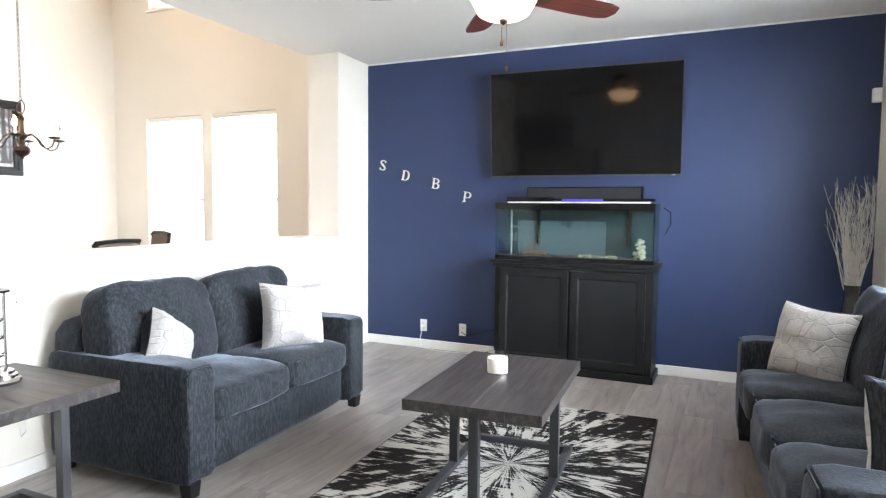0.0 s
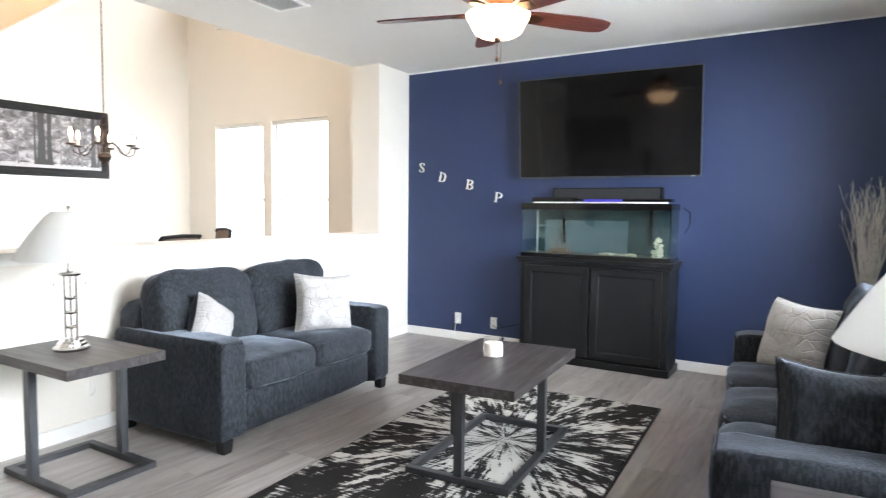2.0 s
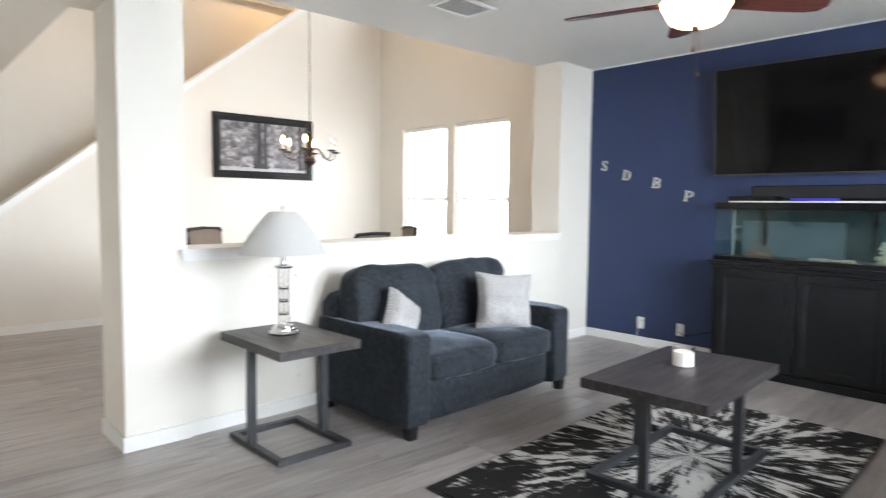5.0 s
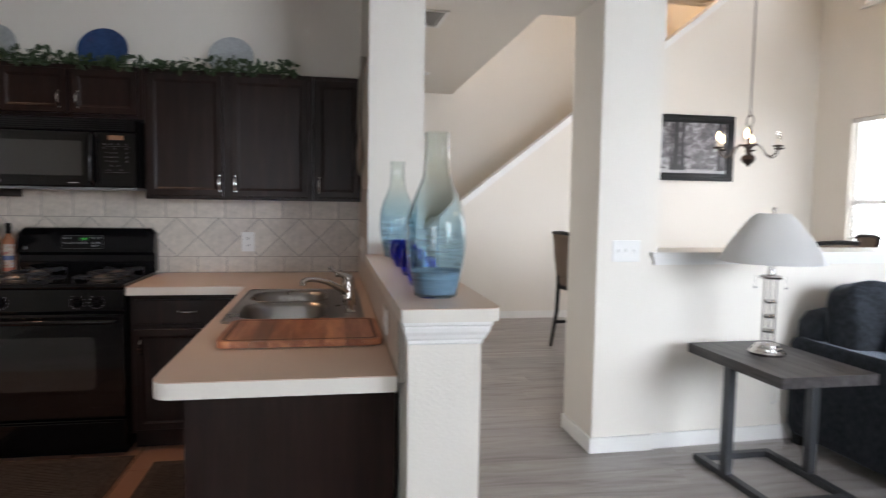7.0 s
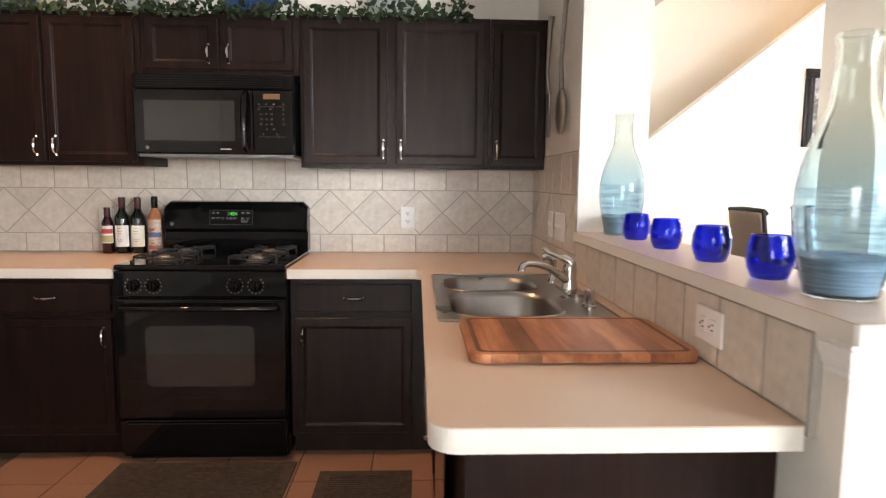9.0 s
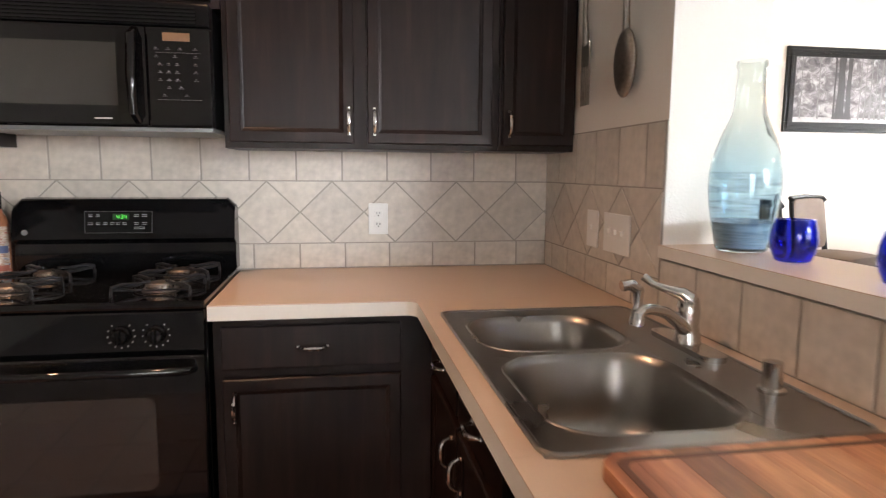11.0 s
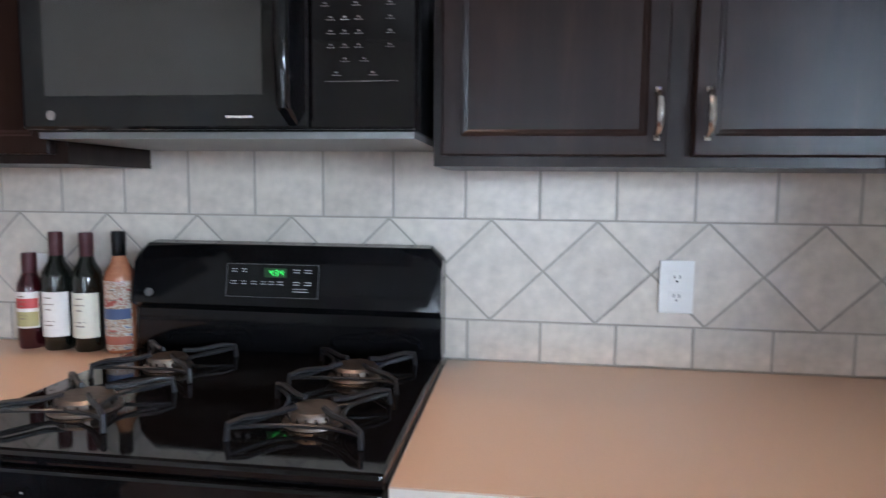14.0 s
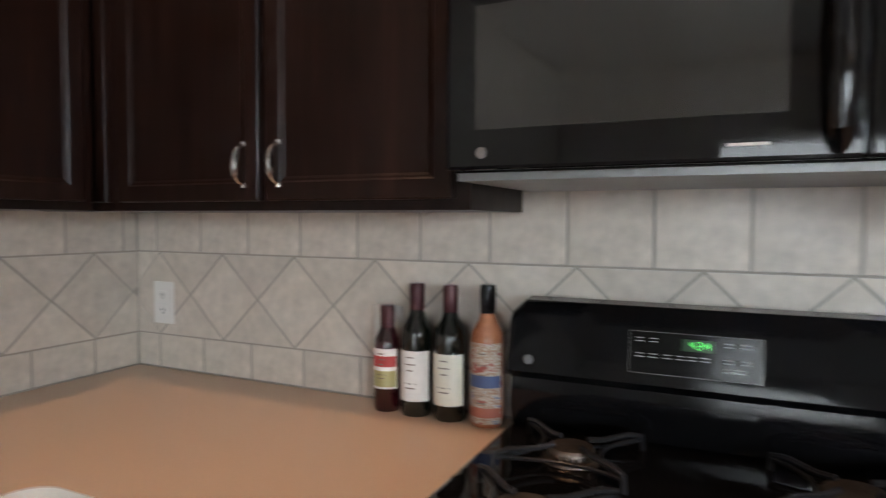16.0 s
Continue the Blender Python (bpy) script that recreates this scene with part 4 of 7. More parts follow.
rock = B()
rnd = random.Random(9)
for k in range(26):
    u = k / 25
    a = rnd.uniform(0, 6.28)
    r = (0.050 - 0.032 * u) * rnd.uniform(0.5, 1.0)
    lump(rock, r * math.cos(a), r * math.sin(a) * 0.7, 0.012 + u * 0.15, rnd.uniform(0.014, 0.024) * (1.2 - 0.5 * u), 0.75, k)
solid("reef_ornament", rock, ROCK, "pale pitted reef ornament standing in the aquarium", "ornament", pose(AX1 - 0.135, 5.22, 0.981))
drift = B()
sweep(drift, [(-0.10, 0, 0.005), (0.0, 0.01, 0.02), (0.10, 0, 0.01)], [0.02, 0.03, 0.02], 8)
for k in range(7):
    x = -0.08 + k * 0.026
    sweep(drift, [(x, 0, 0.02), (x + 0.02, 0.01, 0.09 + 0.04 * math.sin(k)), (x + 0.01, 0.0, 0.15 + 0.05 * math.sin(k * 1.9))], [0.006, 0.004, 0.002], 6)
solid("shipwreck_ornament", drift, DRIFT, "brown wooden shipwreck ornament in the aquarium", "ornament", pose(AX0 + 0.34, 5.25, 0.981))
pebble = B()
for k in range(9):
    lump(pebble, (k - 4) * 0.035, 0.015 * math.sin(k * 2.1), 0.012, 0.018 + 0.006 * math.sin(k), 0.7, k * 2)
solid("coral_pieces", pebble, ROCK, "small pale coral pieces on the tank floor", "ornament", pose(AX0 + 0.88, 5.24, 0.978))
CLEARPIPE = mat("clouded_acrylic", (0.16, 0.19, 0.19), 0.25, var=0.2, scale=20, bump=0.02)
heater = thing("tank_filter", pose(AX0 + 0.12, 5.27, 0.97), "slim clear filter tube in the tank corner", "filter")
bm = B()
sweep(bm, [(0, 0, 0), (0, 0, 0.40)], 0.009, 10)
part("tube", bm, CLEARPIPE, heater)
bm = B()
box(bm, -0.012, 0.06, -0.012, 0.012, 0.25, 0.262, 0.003, 1)
part("clip", bm, CLEARPIPE, heater)

bar = thing("sound_bar", pose(-0.915, 5.36, 1.446), "long black sound bar on top of the aquarium", "speaker")
part("cabinet", one_box(-0.49, 0.49, -0.045, 0.045, 0.015, 0.125, bev=0.008), BLACKPLASTIC, bar)
part("grille", one_box(-0.475, 0.475, -0.049, -0.0452, 0.024, 0.116, bev=0.002), mat("speaker_cloth", (0.010, 0.010, 0.011), 0.9, bump=0.6, fine=400), bar)
for x in (-0.4, 0.4):
    part("foot", one_box(x - 0.02, x + 0.02, -0.03, 0.03, 0, 0.015), BLACKPLASTIC, bar)
dev = thing("media_box", pose(-1.35, 5.24, 1.44), "flat black media box on the aquarium lid", "media box")
part("case", one_box(-0.19, 0.19, -0.07, 0.07, 0, 0.042, bev=0.004), BLACKPLASTIC, dev)
part("display", one_box(0.02, 0.14, -0.0712, -0.07, 0.012, 0.03), SCREEN, dev)
dev = thing("tank_light", pose(-0.58, 5.25, 1.44), "low black aquarium light with violet glow", "aquarium light")
part("housing", one_box(-0.52, 0.26, -0.06, 0.06, 0.006, 0.03, bev=0.006), BLACKPLASTIC, dev)
part("glow_strip", one_box(-0.48, -0.14, -0.064, -0.0602, 0.006, 0.026), glow("violet_led", (0.03, 0.02, 0.30), 0.25), dev, "violet lit strip")

# wooden letters on the accent wall
LETTER = mat("cream_letter", (0.66, 0.62, 0.52), 0.5, var=0.05, scale=9, fine=90, bump=0.06)


def ribbon(bm, pts, widths, front):
    """A flat stroke of changing width in the x-z plane, from y 0 to the front."""
    pts, rows = [Vector((x, 0, z)) for x, z in pts], []
    for i, p in enumerate(pts):
        d = (pts[min(i + 1, len(pts) - 1)] - pts[max(i - 1, 0)]).normalized()
        side = Vector((-d.z, 0, d.x)) * widths[i] / 2
        rows.append([bm.verts.new(q) for q in (p - side, p + side, p + side + Vector((0, -front, 0)), p - side + Vector((0, -front, 0)))])
    for a, b in zip(rows, rows[1:]):
        for k in range(4):
            bm.faces.new((a[k], a[(k + 1) % 4], b[(k + 1) % 4], b[k]))
    bm.faces.new(rows[0][::-1]), bm.faces.new(rows[-1])


def half_round(bm, x0, x1, z0, z1, front):
    """The bowl of a letter: thin at both ends, thick at its side."""
    zc, h, xm = (z0 + z1) / 2, (z1 - z0) / 2, x0 + (x1 - x0) * 0.42
    pts, wd = [(x0, z1)], [0.007]
    for k in range(13):
        a = radians(90 - 15 * k)
        pts.append((xm + (x1 - xm) * math.cos(a), zc + h * math.sin(a)))
        wd.append(0.007 + 0.010 * math.cos(a) ** 2)
    ribbon(bm, pts + [(x0, z0)], wd + [0.007], front)


def serif_letter(ch):
    bm = B()
    if ch == "S":
        pts = [(0.025, 0.028), (0.021, 0.042), (0.0, 0.048), (-0.021, 0.042), (-0.026, 0.025), (-0.013, 0.010), (0.013, -0.008), (0.027, -0.024), (0.021, -0.042), (0.0, -0.048), (-0.021, -0.042), (-0.026, -0.028)]
        ribbon(bm, pts, [0.006, 0.007, 0.008, 0.010, 0.013, 0.016, 0.016, 0.013, 0.010, 0.008, 0.007, 0.006], 0.010)
        for x in (0.026, -0.027):
            ribbon(bm, [(x, math.copysign(0.048, x)), (x, math.copysign(0.024, x))], [0.005, 0.005], 0.0104)
        return bm
    ribbon(bm, [(-0.022, -0.05), (-0.022, 0.05)], [0.016, 0.016], 0.010)
    for z in (-0.0475, 0.0475):
        ribbon(bm, [(-0.040, z), (-0.004, z)], [0.006, 0.006], 0.0104)
    for x1, z0, z1 in {"D": ((0.037, -0.046, 0.046),), "B": ((0.028, 0.003, 0.046), (0.035, -0.046, 0.002)), "P": ((0.034, -0.006, 0.046),)}[ch]:
        half_round(bm, -0.022, x1, z0, z1, 0.0097)
    return bm


for ch, x, z, tilt in (("S", -2.968, 1.806, 10), ("D", -2.711, 1.700, 12), ("B", -2.379, 1.618, 9), ("P", -2.049, 1.488, 8)):
    solid("wall_letter", serif_letter(ch), LETTER, "cream wooden letter %s on the blue wall" % ch, "letter", pose(x, 5.4992, z) @ pose(0, 0, 0, 0, tilt, 0), group="letters on the wall")


def plate(m, kind, label, w=0.072, h=0.117):
    """A wall plate facing -y: outlet or rocker switches."""
    p = thing("wall_outlet" if kind == "outlet" else "light_switch", m, label, "outlet" if kind == "outlet" else "switch")
    part("cover_plate", one_box(-w / 2, w / 2, -0.006, -0.0003, -h / 2, h / 2, bev=0.0025), WHITEPLASTIC, p)
    if kind == "outlet":
        for z in (-0.022, 0.022):
            s = part("socket", one_box(-0.017, 0.017, -0.0085, -0.006, z - 0.014, z + 0.014, bev=0.002), WHITEPLASTIC, p)
            bm = B()
            for x in (-0.006, 0.006):
                box(bm, x - 0.0012, x + 0.0012, -0.0092, -0.0085, z - 0.002, z + 0.006)
            box(bm, -0.002, 0.002, -0.0092, -0.0085, z - 0.010, z - 0.006)
            part("slots", bm, BLACKPLASTIC, s)
    else:
        n = max(1, int(w / 0.055))
        for k in range(n):
            x = (k - (n - 1) / 2) * 0.046
            part("toggle", one_box(x - 0.005, x + 0.005, -0.016, -0.006, -0.004, 0.012, bev=0.002), WHITEPLASTIC, p)
            part("toggle_frame", one_box(x - 0.009, x + 0.009, -0.0075, -0.006, -0.015, 0.017, bev=0.001), WHITEPLASTIC, p)
    return p


plate(pose(-2.50, 5.4995, 0.225), "outlet", "white wall outlet with a plugged cord on the blue wall")
plate(pose(-2.08, 5.4995, 0.215), "outlet", "white wall outlet low on the blue wall")
plate(pose(left(0.98) + 0.0008, 0.985, 1.12, 0, 0, 92.8), "switch", "white triple light switch on the column", 0.165, 0.117)
BLACKCORD = BLACKPLASTIC
for pts, mt, lb in (
    ([(-2.50, 5.47, 0.20), (-2.51, 5.45, 0.12), (-2.49, 5.42, 0.02), (-2.30, 5.40, 0.006), (-2.0, 5.43, 0.006), (-1.75, 5.40, 0.006), (-1.62, 5.42, 0.006)], WHITEPLASTIC, "thin white power cord along the baseboard"),
    ([(-2.08, 5.47, 0.195), (-2.02, 5.46, 0.17), (-1.85, 5.47, 0.22), (-1.66, 5.47, 0.27)], BLACKCORD, "thin black cord from outlet to aquarium cabinet"),
    ([(-0.27, 5.40, 1.40), (-0.22, 5.44, 1.36), (-0.22, 5.46, 1.26), (-0.262, 5.47, 1.18)], BLACKCORD, "black filter cord looped beside the tank"),
    ([(-2.72, 1.80, 0.50), (-2.74, 1.78, 0.36), (-2.72, 1.77, 0.30), (-2.69, 1.78, 0.33), (-2.71, 1.79, 0.42)], WHITEPLASTIC, "lamp cord hanging behind the end table"),
):
    bm = B()
    smooth = []
    for a, b2 in zip(pts, pts[1:]):
        smooth += [Vector(a).lerp(Vector(b2), k / 4) for k in range(4)]
    sweep(bm, smooth + [Vector(pts[-1])], 0.0035, 6)
    solid("power_cord", bm, mt, lb, "cord", smooth=True)
plug = thing("plug", pose(-2.50, 5.478, 0.20), "white plug in the wall outlet", "plug")
part("body", one_box(-0.014, 0.014, -0.02, 0.012, -0.014, 0.014, bev=0.004), WHITEPLASTIC, plug)

# ceiling fan
fan = thing("ceiling_fan", pose(-0.80, 2.97, TOP), "bronze ceiling fan with mahogany blades and lit glass bowl", "ceiling fan")
BRONZE = mat("aged_bronze", (0.09, 0.05, 0.03), 0.35, 0.9, var=0.2, scale=12, fine=150, bump=0.05)
MAHOG = ramp_mat("mahogany", [(0.3, (0.045, 0.010, 0.007)), (0.55, (0.095, 0.024, 0.016)), (0.75, (0.15, 0.045, 0.03))], 0.35, 4.0, (1.0, 12, 12), bump=0.06, coat=0.3)
bm = B()
lathe(bm, [(0.0, 0.0), (0.07, 0.0), (0.068, -0.03), (0.03, -0.055), (0.0, -0.056)])
part("canopy", bm, BRONZE, fan, smooth=True)
bm = B()
lathe(bm, [(0.012, -0.05), (0.012, -0.19)], 12)
part("downrod", bm, BRONZE, fan, smooth=True)
bm = B()
lathe(bm, [(0.0, -0.17), (0.05, -0.18), (0.115, -0.205), (0.125, -0.25), (0.12, -0.29), (0.08, -0.325), (0.06, -0.36), (0.09, -0.366), (0.09, -0.373), (0.0, -0.373)])
part("motor_housing", bm, BRONZE, fan, smooth=True)
blade = B()
out = [(0.16, -0.055), (0.22, -0.064), (0.45, -0.076), (0.62, -0.074), (0.685, -0.055), (0.705, 0.0), (0.685, 0.055), (0.62, 0.074), (0.45, 0.076), (0.22, 0.064), (0.16, 0.055)]
prism(blade, out, -0.004, 0.004)
blade = mesh_of("blade", blade, MAHOG)
iron = B()
prism(iron, [(0.09, -0.02), (0.15, -0.015), (0.21, -0.045), (0.26, -0.03), (0.27, 0.0), (0.26, 0.03), (0.21, 0.045), (0.15, 0.015), (0.09, 0.02)], -0.011, -0.0045)
iron = mesh_of("blade_iron", iron, BRONZE)
for k in range(5):
    m = pose(0, 0, -0.378, 0, 0, 51.8 + 72 * k) @ pose(0, 0, 0, -11)
    bl = piece("blade", blade, fan, m)
    piece("blade_iron", iron, bl, Matrix.Identity(4))
bm = B()
lathe(bm, [(0.085, -0.374), (0.160, -0.375), (0.174, -0.386), (0.169, -0.404), (0.152, -0.432), (0.140, -0.458), (0.124, -0.484), (0.092, -0.501), (0.05, -0.508), (0.0, -0.51)], 40)
part("glass_bowl", bm, glow("lit_bowl", (1.0, 0.64, 0.36), 15.0), fan, "frosted glass bowl, lit warm", smooth=True)
bm = B()
lathe(bm, [(0.0, -0.505), (0.022, -0.511), (0.02, -0.524), (0.008, -0.531), (0.0, -0.54)], 16)
part("finial", bm, BRONZE, fan, smooth=True)
for x, y, z in ((0.012, 0.012, -0.73), (-0.02, 0.03, -0.60)):
    bm = B()
    sweep(bm, [(x, y, -0.53), (x, y, z)], 0.0014, 6)
    lathe(bm, [(0.0, z - 0.03), (0.008, z - 0.024), (0.009, z - 0.012), (0.004, z)], 10, x, y)
    part("pull_chain", bm, BRONZE, fan)


def vent(m, w, d, label):
    v = thing("ceiling_vent", m, label, "vent", "ceiling vents")
    bm = B()
    bar_frame(bm, -w / 2, w / 2, -d / 2, d / 2, -0.012, 0, 0.028)
    part("frame", bm, TRIM, v)
    # black sheet under the ceiling stands in for the duct's shade
    part("backing", one_box(-w / 2 + 0.028, w / 2 - 0.028, -d / 2 + 0.028, d / 2 - 0.028, -0.001, -0.0002), BLACKPLASTIC, v)
    bm = B()
    box(bm, -w / 2 + 0.028, w / 2 - 0.028, -0.011, 0.011, -0.0012, 0.0012)
    s = mesh_of("slat", bm, TRIM)
    k = int((d - 0.056) / 0.024)
    for i in range(k):
        piece("slat", s, v, pose(0, -d / 2 + 0.04 + i * 0.024, -0.009, 40))


vent(pose(-2.58, 3.04, TOP, 0, 0, 92), 0.40, 0.30, "white slatted ceiling vent in the living room")
vent(pose(-4.72, 0.09, TOP, 0, 0, 2), 0.45, 0.36, "white slatted ceiling vent in the hall")

# corner sensor, twigs in a vase
sen = thing("motion_detector", pose(1.155, 5.47, 2.17), "white corner alarm detector on the blue wall", "sensor")
part("body", one_box(-0.03, 0.03, -0.03, 0.028, 0, 0.10, bev=0.01), WHITEPLASTIC, sen)
part("lens", one_box(-0.02, 0.02, -0.034, -0.030, 0.015, 0.06, bev=0.002), WHITEPLASTIC, sen)
vs = solid("floor_vase", B(), BLACKGLOSS, "tall dark grey floor vase in the corner", "vase", pose(1.03, 5.26, 0))
bm = B()
lathe(bm, [(0.0, 0), (0.07, 0), (0.085, 0.02), (0.10, 0.2), (0.095, 0.45), (0.06, 0.66), (0.045, 0.78), (0.05, 0.85), (0.056, 0.86), (0.048, 0.855), (0.03, 0.7), (0.0, 0.69)])
vs.data = mesh_of("floor_vase", bm, mat("smoky_ceramic", (0.05, 0.045, 0.045), 0.2, var=0.2, scale=8, fine=80, bump=0.03), True)
TWIG = mat("bleached_twig", (0.50, 0.48, 0.45), 0.8, var=0.25, scale=20, fine=120, bump=0.2)
twigs = thing("twig_bundle", pose(1.03, 5.26, 0.72), "bleached curly willow twigs in the dark vase", "branches")
rnd = random.Random(4)
for k in range(64):
    a, lean = rnd.uniform(0, 6.28), rnd.uniform(0.03, 0.23)
    hgt = rnd.uniform(0.62, 0.92)
    bm = B()
    pts = []
    ph, am = rnd.uniform(0, 6), rnd.uniform(0.01, 0.03)
    for i in range(9):
        u = i / 8
        r = 0.02 + lean * u * 0.85
        x, y = r * math.cos(a) + am * math.sin(u * 11 + ph) * u, r * math.sin(a) * 0.55 + am * math.cos(u * 9 + ph) * u
        pts.append((min(x, 0.10), min(y, 0.2), u * hgt))
    sweep(bm, pts, [0.0034 * (1 - 0.75 * i / 8) for i in range(9)], 5)
    for j in (3, 4, 5, 6, 7):
        p = Vector(pts[j])
        d = Vector((rnd.uniform(-0.035, 0.03), rnd.uniform(-0.035, 0.03), rnd.uniform(0.05, 0.11)))
        sweep(bm, [p, p + d * 0.5 + Vector((0.006, 0, 0)), p + d], [0.0017, 0.0013, 0.0007], 4)
    part("twig", bm, TWIG, twigs)

# ---- dining room and hall ----
pic = thing("framed_picture", pose(-6.949, 3.68, 2.10, 0, 0, 90), "black-framed grey photograph of a misty forest", "picture")
w, h, f = 1.40, 0.81, 0.095
bm = B()
for a in ((-w / 2, w / 2, -h / 2, -h / 2 + f), (-w / 2, w / 2, h / 2 - f, h / 2), (-w / 2, -w / 2 + f, -h / 2 + f, h / 2 - f), (w / 2 - f, w / 2, -h / 2 + f, h / 2 - f)):
    box(bm, a[0], a[1], -0.03, 0, a[2], a[3], 0.006)
for a in ((-w / 2 + 0.03, w / 2 - 0.03, -h / 2 + 0.03, -h / 2 + 0.06), (-w / 2 + 0.03, w / 2 - 0.03, h / 2 - 0.06, h / 2 - 0.03), (-w / 2 + 0.03, -w / 2 + 0.06, -h / 2 + 0.06, h / 2 - 0.06), (w / 2 - 0.06, w / 2 - 0.03, -h / 2 + 0.06, h / 2 - 0.06)):
    box(bm, a[0], a[1], -0.038, -0.0302, a[2], a[3], 0.003, 1)
part("frame", bm, BLACKWOOD, pic)
PHOTO = ramp_mat("forest_mist", [(0.32, (0.03, 0.03, 0.032)), (0.5, (0.16, 0.15, 0.16)), (0.68, (0.55, 0.54, 0.55))], 0.35, 7.0, (1.2, 1, 1.6), detail=9, distortion=0.8, bump=0)
part("photograph", one_box(-w / 2 + f, w / 2 - f, -0.012, -0.008, -h / 2 + f, h / 2 - f), PHOTO, pic)
BARK = mat("printed_trunk", (0.035, 0.034, 0.036), 0.4, var=0.4, scale=20, fine=90, bump=0, stretch=(4, 1, 1))
MIST = mat("printed_mist", (0.45, 0.44, 0.45), 0.4, var=0.2, scale=9, fine=60, bump=0)
part("printed_ground", one_box(-w / 2 + f, w / 2 - f, -0.0128, -0.0122, -h / 2 + f, -h / 2 + f + 0.05), MIST, pic)
FAINT = mat("printed_far_trunk", (0.17, 0.165, 0.17), 0.4, var=0.35, scale=20, fine=90, bump=0, stretch=(4, 1, 1))
for x, t, m5 in ((-0.085, 0.040, BARK), (0.0, 0.026, BARK), (-0.155, 0.010, BARK), (0.51, 0.026, BARK), (0.57, 0.010, BARK), (0.13, 0.006, FAINT), (0.19, 0.005, FAINT), (0.25, 0.008, FAINT), (0.31, 0.005, FAINT), (0.37, 0.009, FAINT), (0.43, 0.006, FAINT), (-0.33, 0.006, FAINT), (-0.52, 0.005, FAINT)):
    bm = B()
    zb, zt = -h / 2 + f + 0.035, h / 2 - f
    rows = [[bm.verts.new((x + s * t * k + 0.004 * math.sin(u * 9 + x * 30), -0.0135, zb + (zt - zb) * u)) for s in (-1, 1)] for u, k in ((0, 2.0), (0.06, 1.35), (0.2, 1.05), (0.5, 0.95), (0.8, 0.85), (1.0, 0.95))]
    for a, b in zip(rows, rows[1:]):
        bm.faces.new((a[0], a[1], b[1], b[0]))
    part("printed_tree", bm, m5, pic)

ch = thing("chandelier", pose(-5.06, 3.24, 1.80), "dark iron candle chandelier with six arms on a chain", "chandelier")
DARKIRON = mat("dark_bronze_iron", (0.045, 0.03, 0.024), 0.4, 0.7, var=0.25, scale=16, fine=150, bump=0.1)
bm = B()
lathe(bm, [(0.0, -0.05), (0.012, -0.045), (0.016, -0.03), (0.045, -0.01), (0.062, 0.02), (0.055, 0.05), (0.022, 0.07), (0.016, 0.11), (0.04, 0.13), (0.045, 0.15), (0.02, 0.18), (0.015, 0.26), (0.026, 0.28), (0.012, 0.31), (0.0, 0.32)])
part("stem", bm, DARKIRON, ch, smooth=True)
bm = B()
sweep(bm, [(0.05 * math.cos(a), 0, 0.375 + 0.055 * math.sin(a)) for a in (2 * math.pi * k / 16 for k in range(16))], 0.005, 6, closed=True)
part("ring", bm, DARKIRON, ch)
LITBULB, DULLBULB = glow("lit_candle_bulb", (1.0, 0.62, 0.30), 22.0), glass("clear_bulb", (0.95, 0.93, 0.9))
for k in range(6):
    a = math.radians(20 + 60 * k)
    c, s = math.cos(a), math.sin(a)
    bm = B()
    sweep(bm, [(r * c, r * s, z) for r, z in ((0.03, 0.14), (0.08, 0.16), (0.13, 0.12), (0.17, 0.06), (0.22, 0.035), (0.265, 0.06), (0.285, 0.115))], 0.006, 6)
    arm = part("arm", bm, DARKIRON, ch, smooth=True)
    bm = B()
    lathe(bm, [(0.0, 0.112), (0.03, 0.115), (0.046, 0.126), (0.044, 0.13), (0.014, 0.128), (0.014, 0.135), (0.0, 0.135)], 16, 0.285 * c, 0.285 * s)
    part("drip_cup", bm, DARKIRON, arm, smooth=True)
    bm = B()
    lathe(bm, [(0.0, 0.13), (0.011, 0.13), (0.011, 0.19), (0.0, 0.19)], 12, 0.285 * c, 0.285 * s)
    part("candle_sleeve", bm, CANDLE, arm, smooth=True)
    bm = B()
    lathe(bm, [(0.0, 0.19), (0.010, 0.193), (0.018, 0.215), (0.014, 0.245), (0.004, 0.272), (0.0, 0.276)], 14, 0.285 * c, 0.285 * s)
    part("bulb", bm, LITBULB if k in (2, 3, 4, 5) else DULLBULB, arm, smooth=True)
for k in range(74):
    bm = B()
    z = 0.44 + k * 0.041
    ring = []
    for j in range(10):
        a = 2 * math.pi * j / 10
        p = (0.009 * math.cos(a), 0, z + 0.026 * math.sin(a))
        ring.append(p if k % 2 else (0, p[0], p[2]))
    sweep(bm, ring, 0.0028, 5, closed=True)
    if k == 0:
        chain = part("chain", bm, DARKIRON, ch)
    else:
        part("link", bm, DARKIRON, chain)
bm = B()
lathe(bm, [(0.0, 3.44), (0.06, 3.46), (0.065, 3.499), (0.0, 3.4995)], 20)
part("ceiling_canopy", bm, DARKIRON, ch, smooth=True)

SEATCLOTH = mat("taupe_upholstery", (0.16, 0.115, 0.085), 0.7, var=0.2, scale=9, fine=160, bump=0.3)


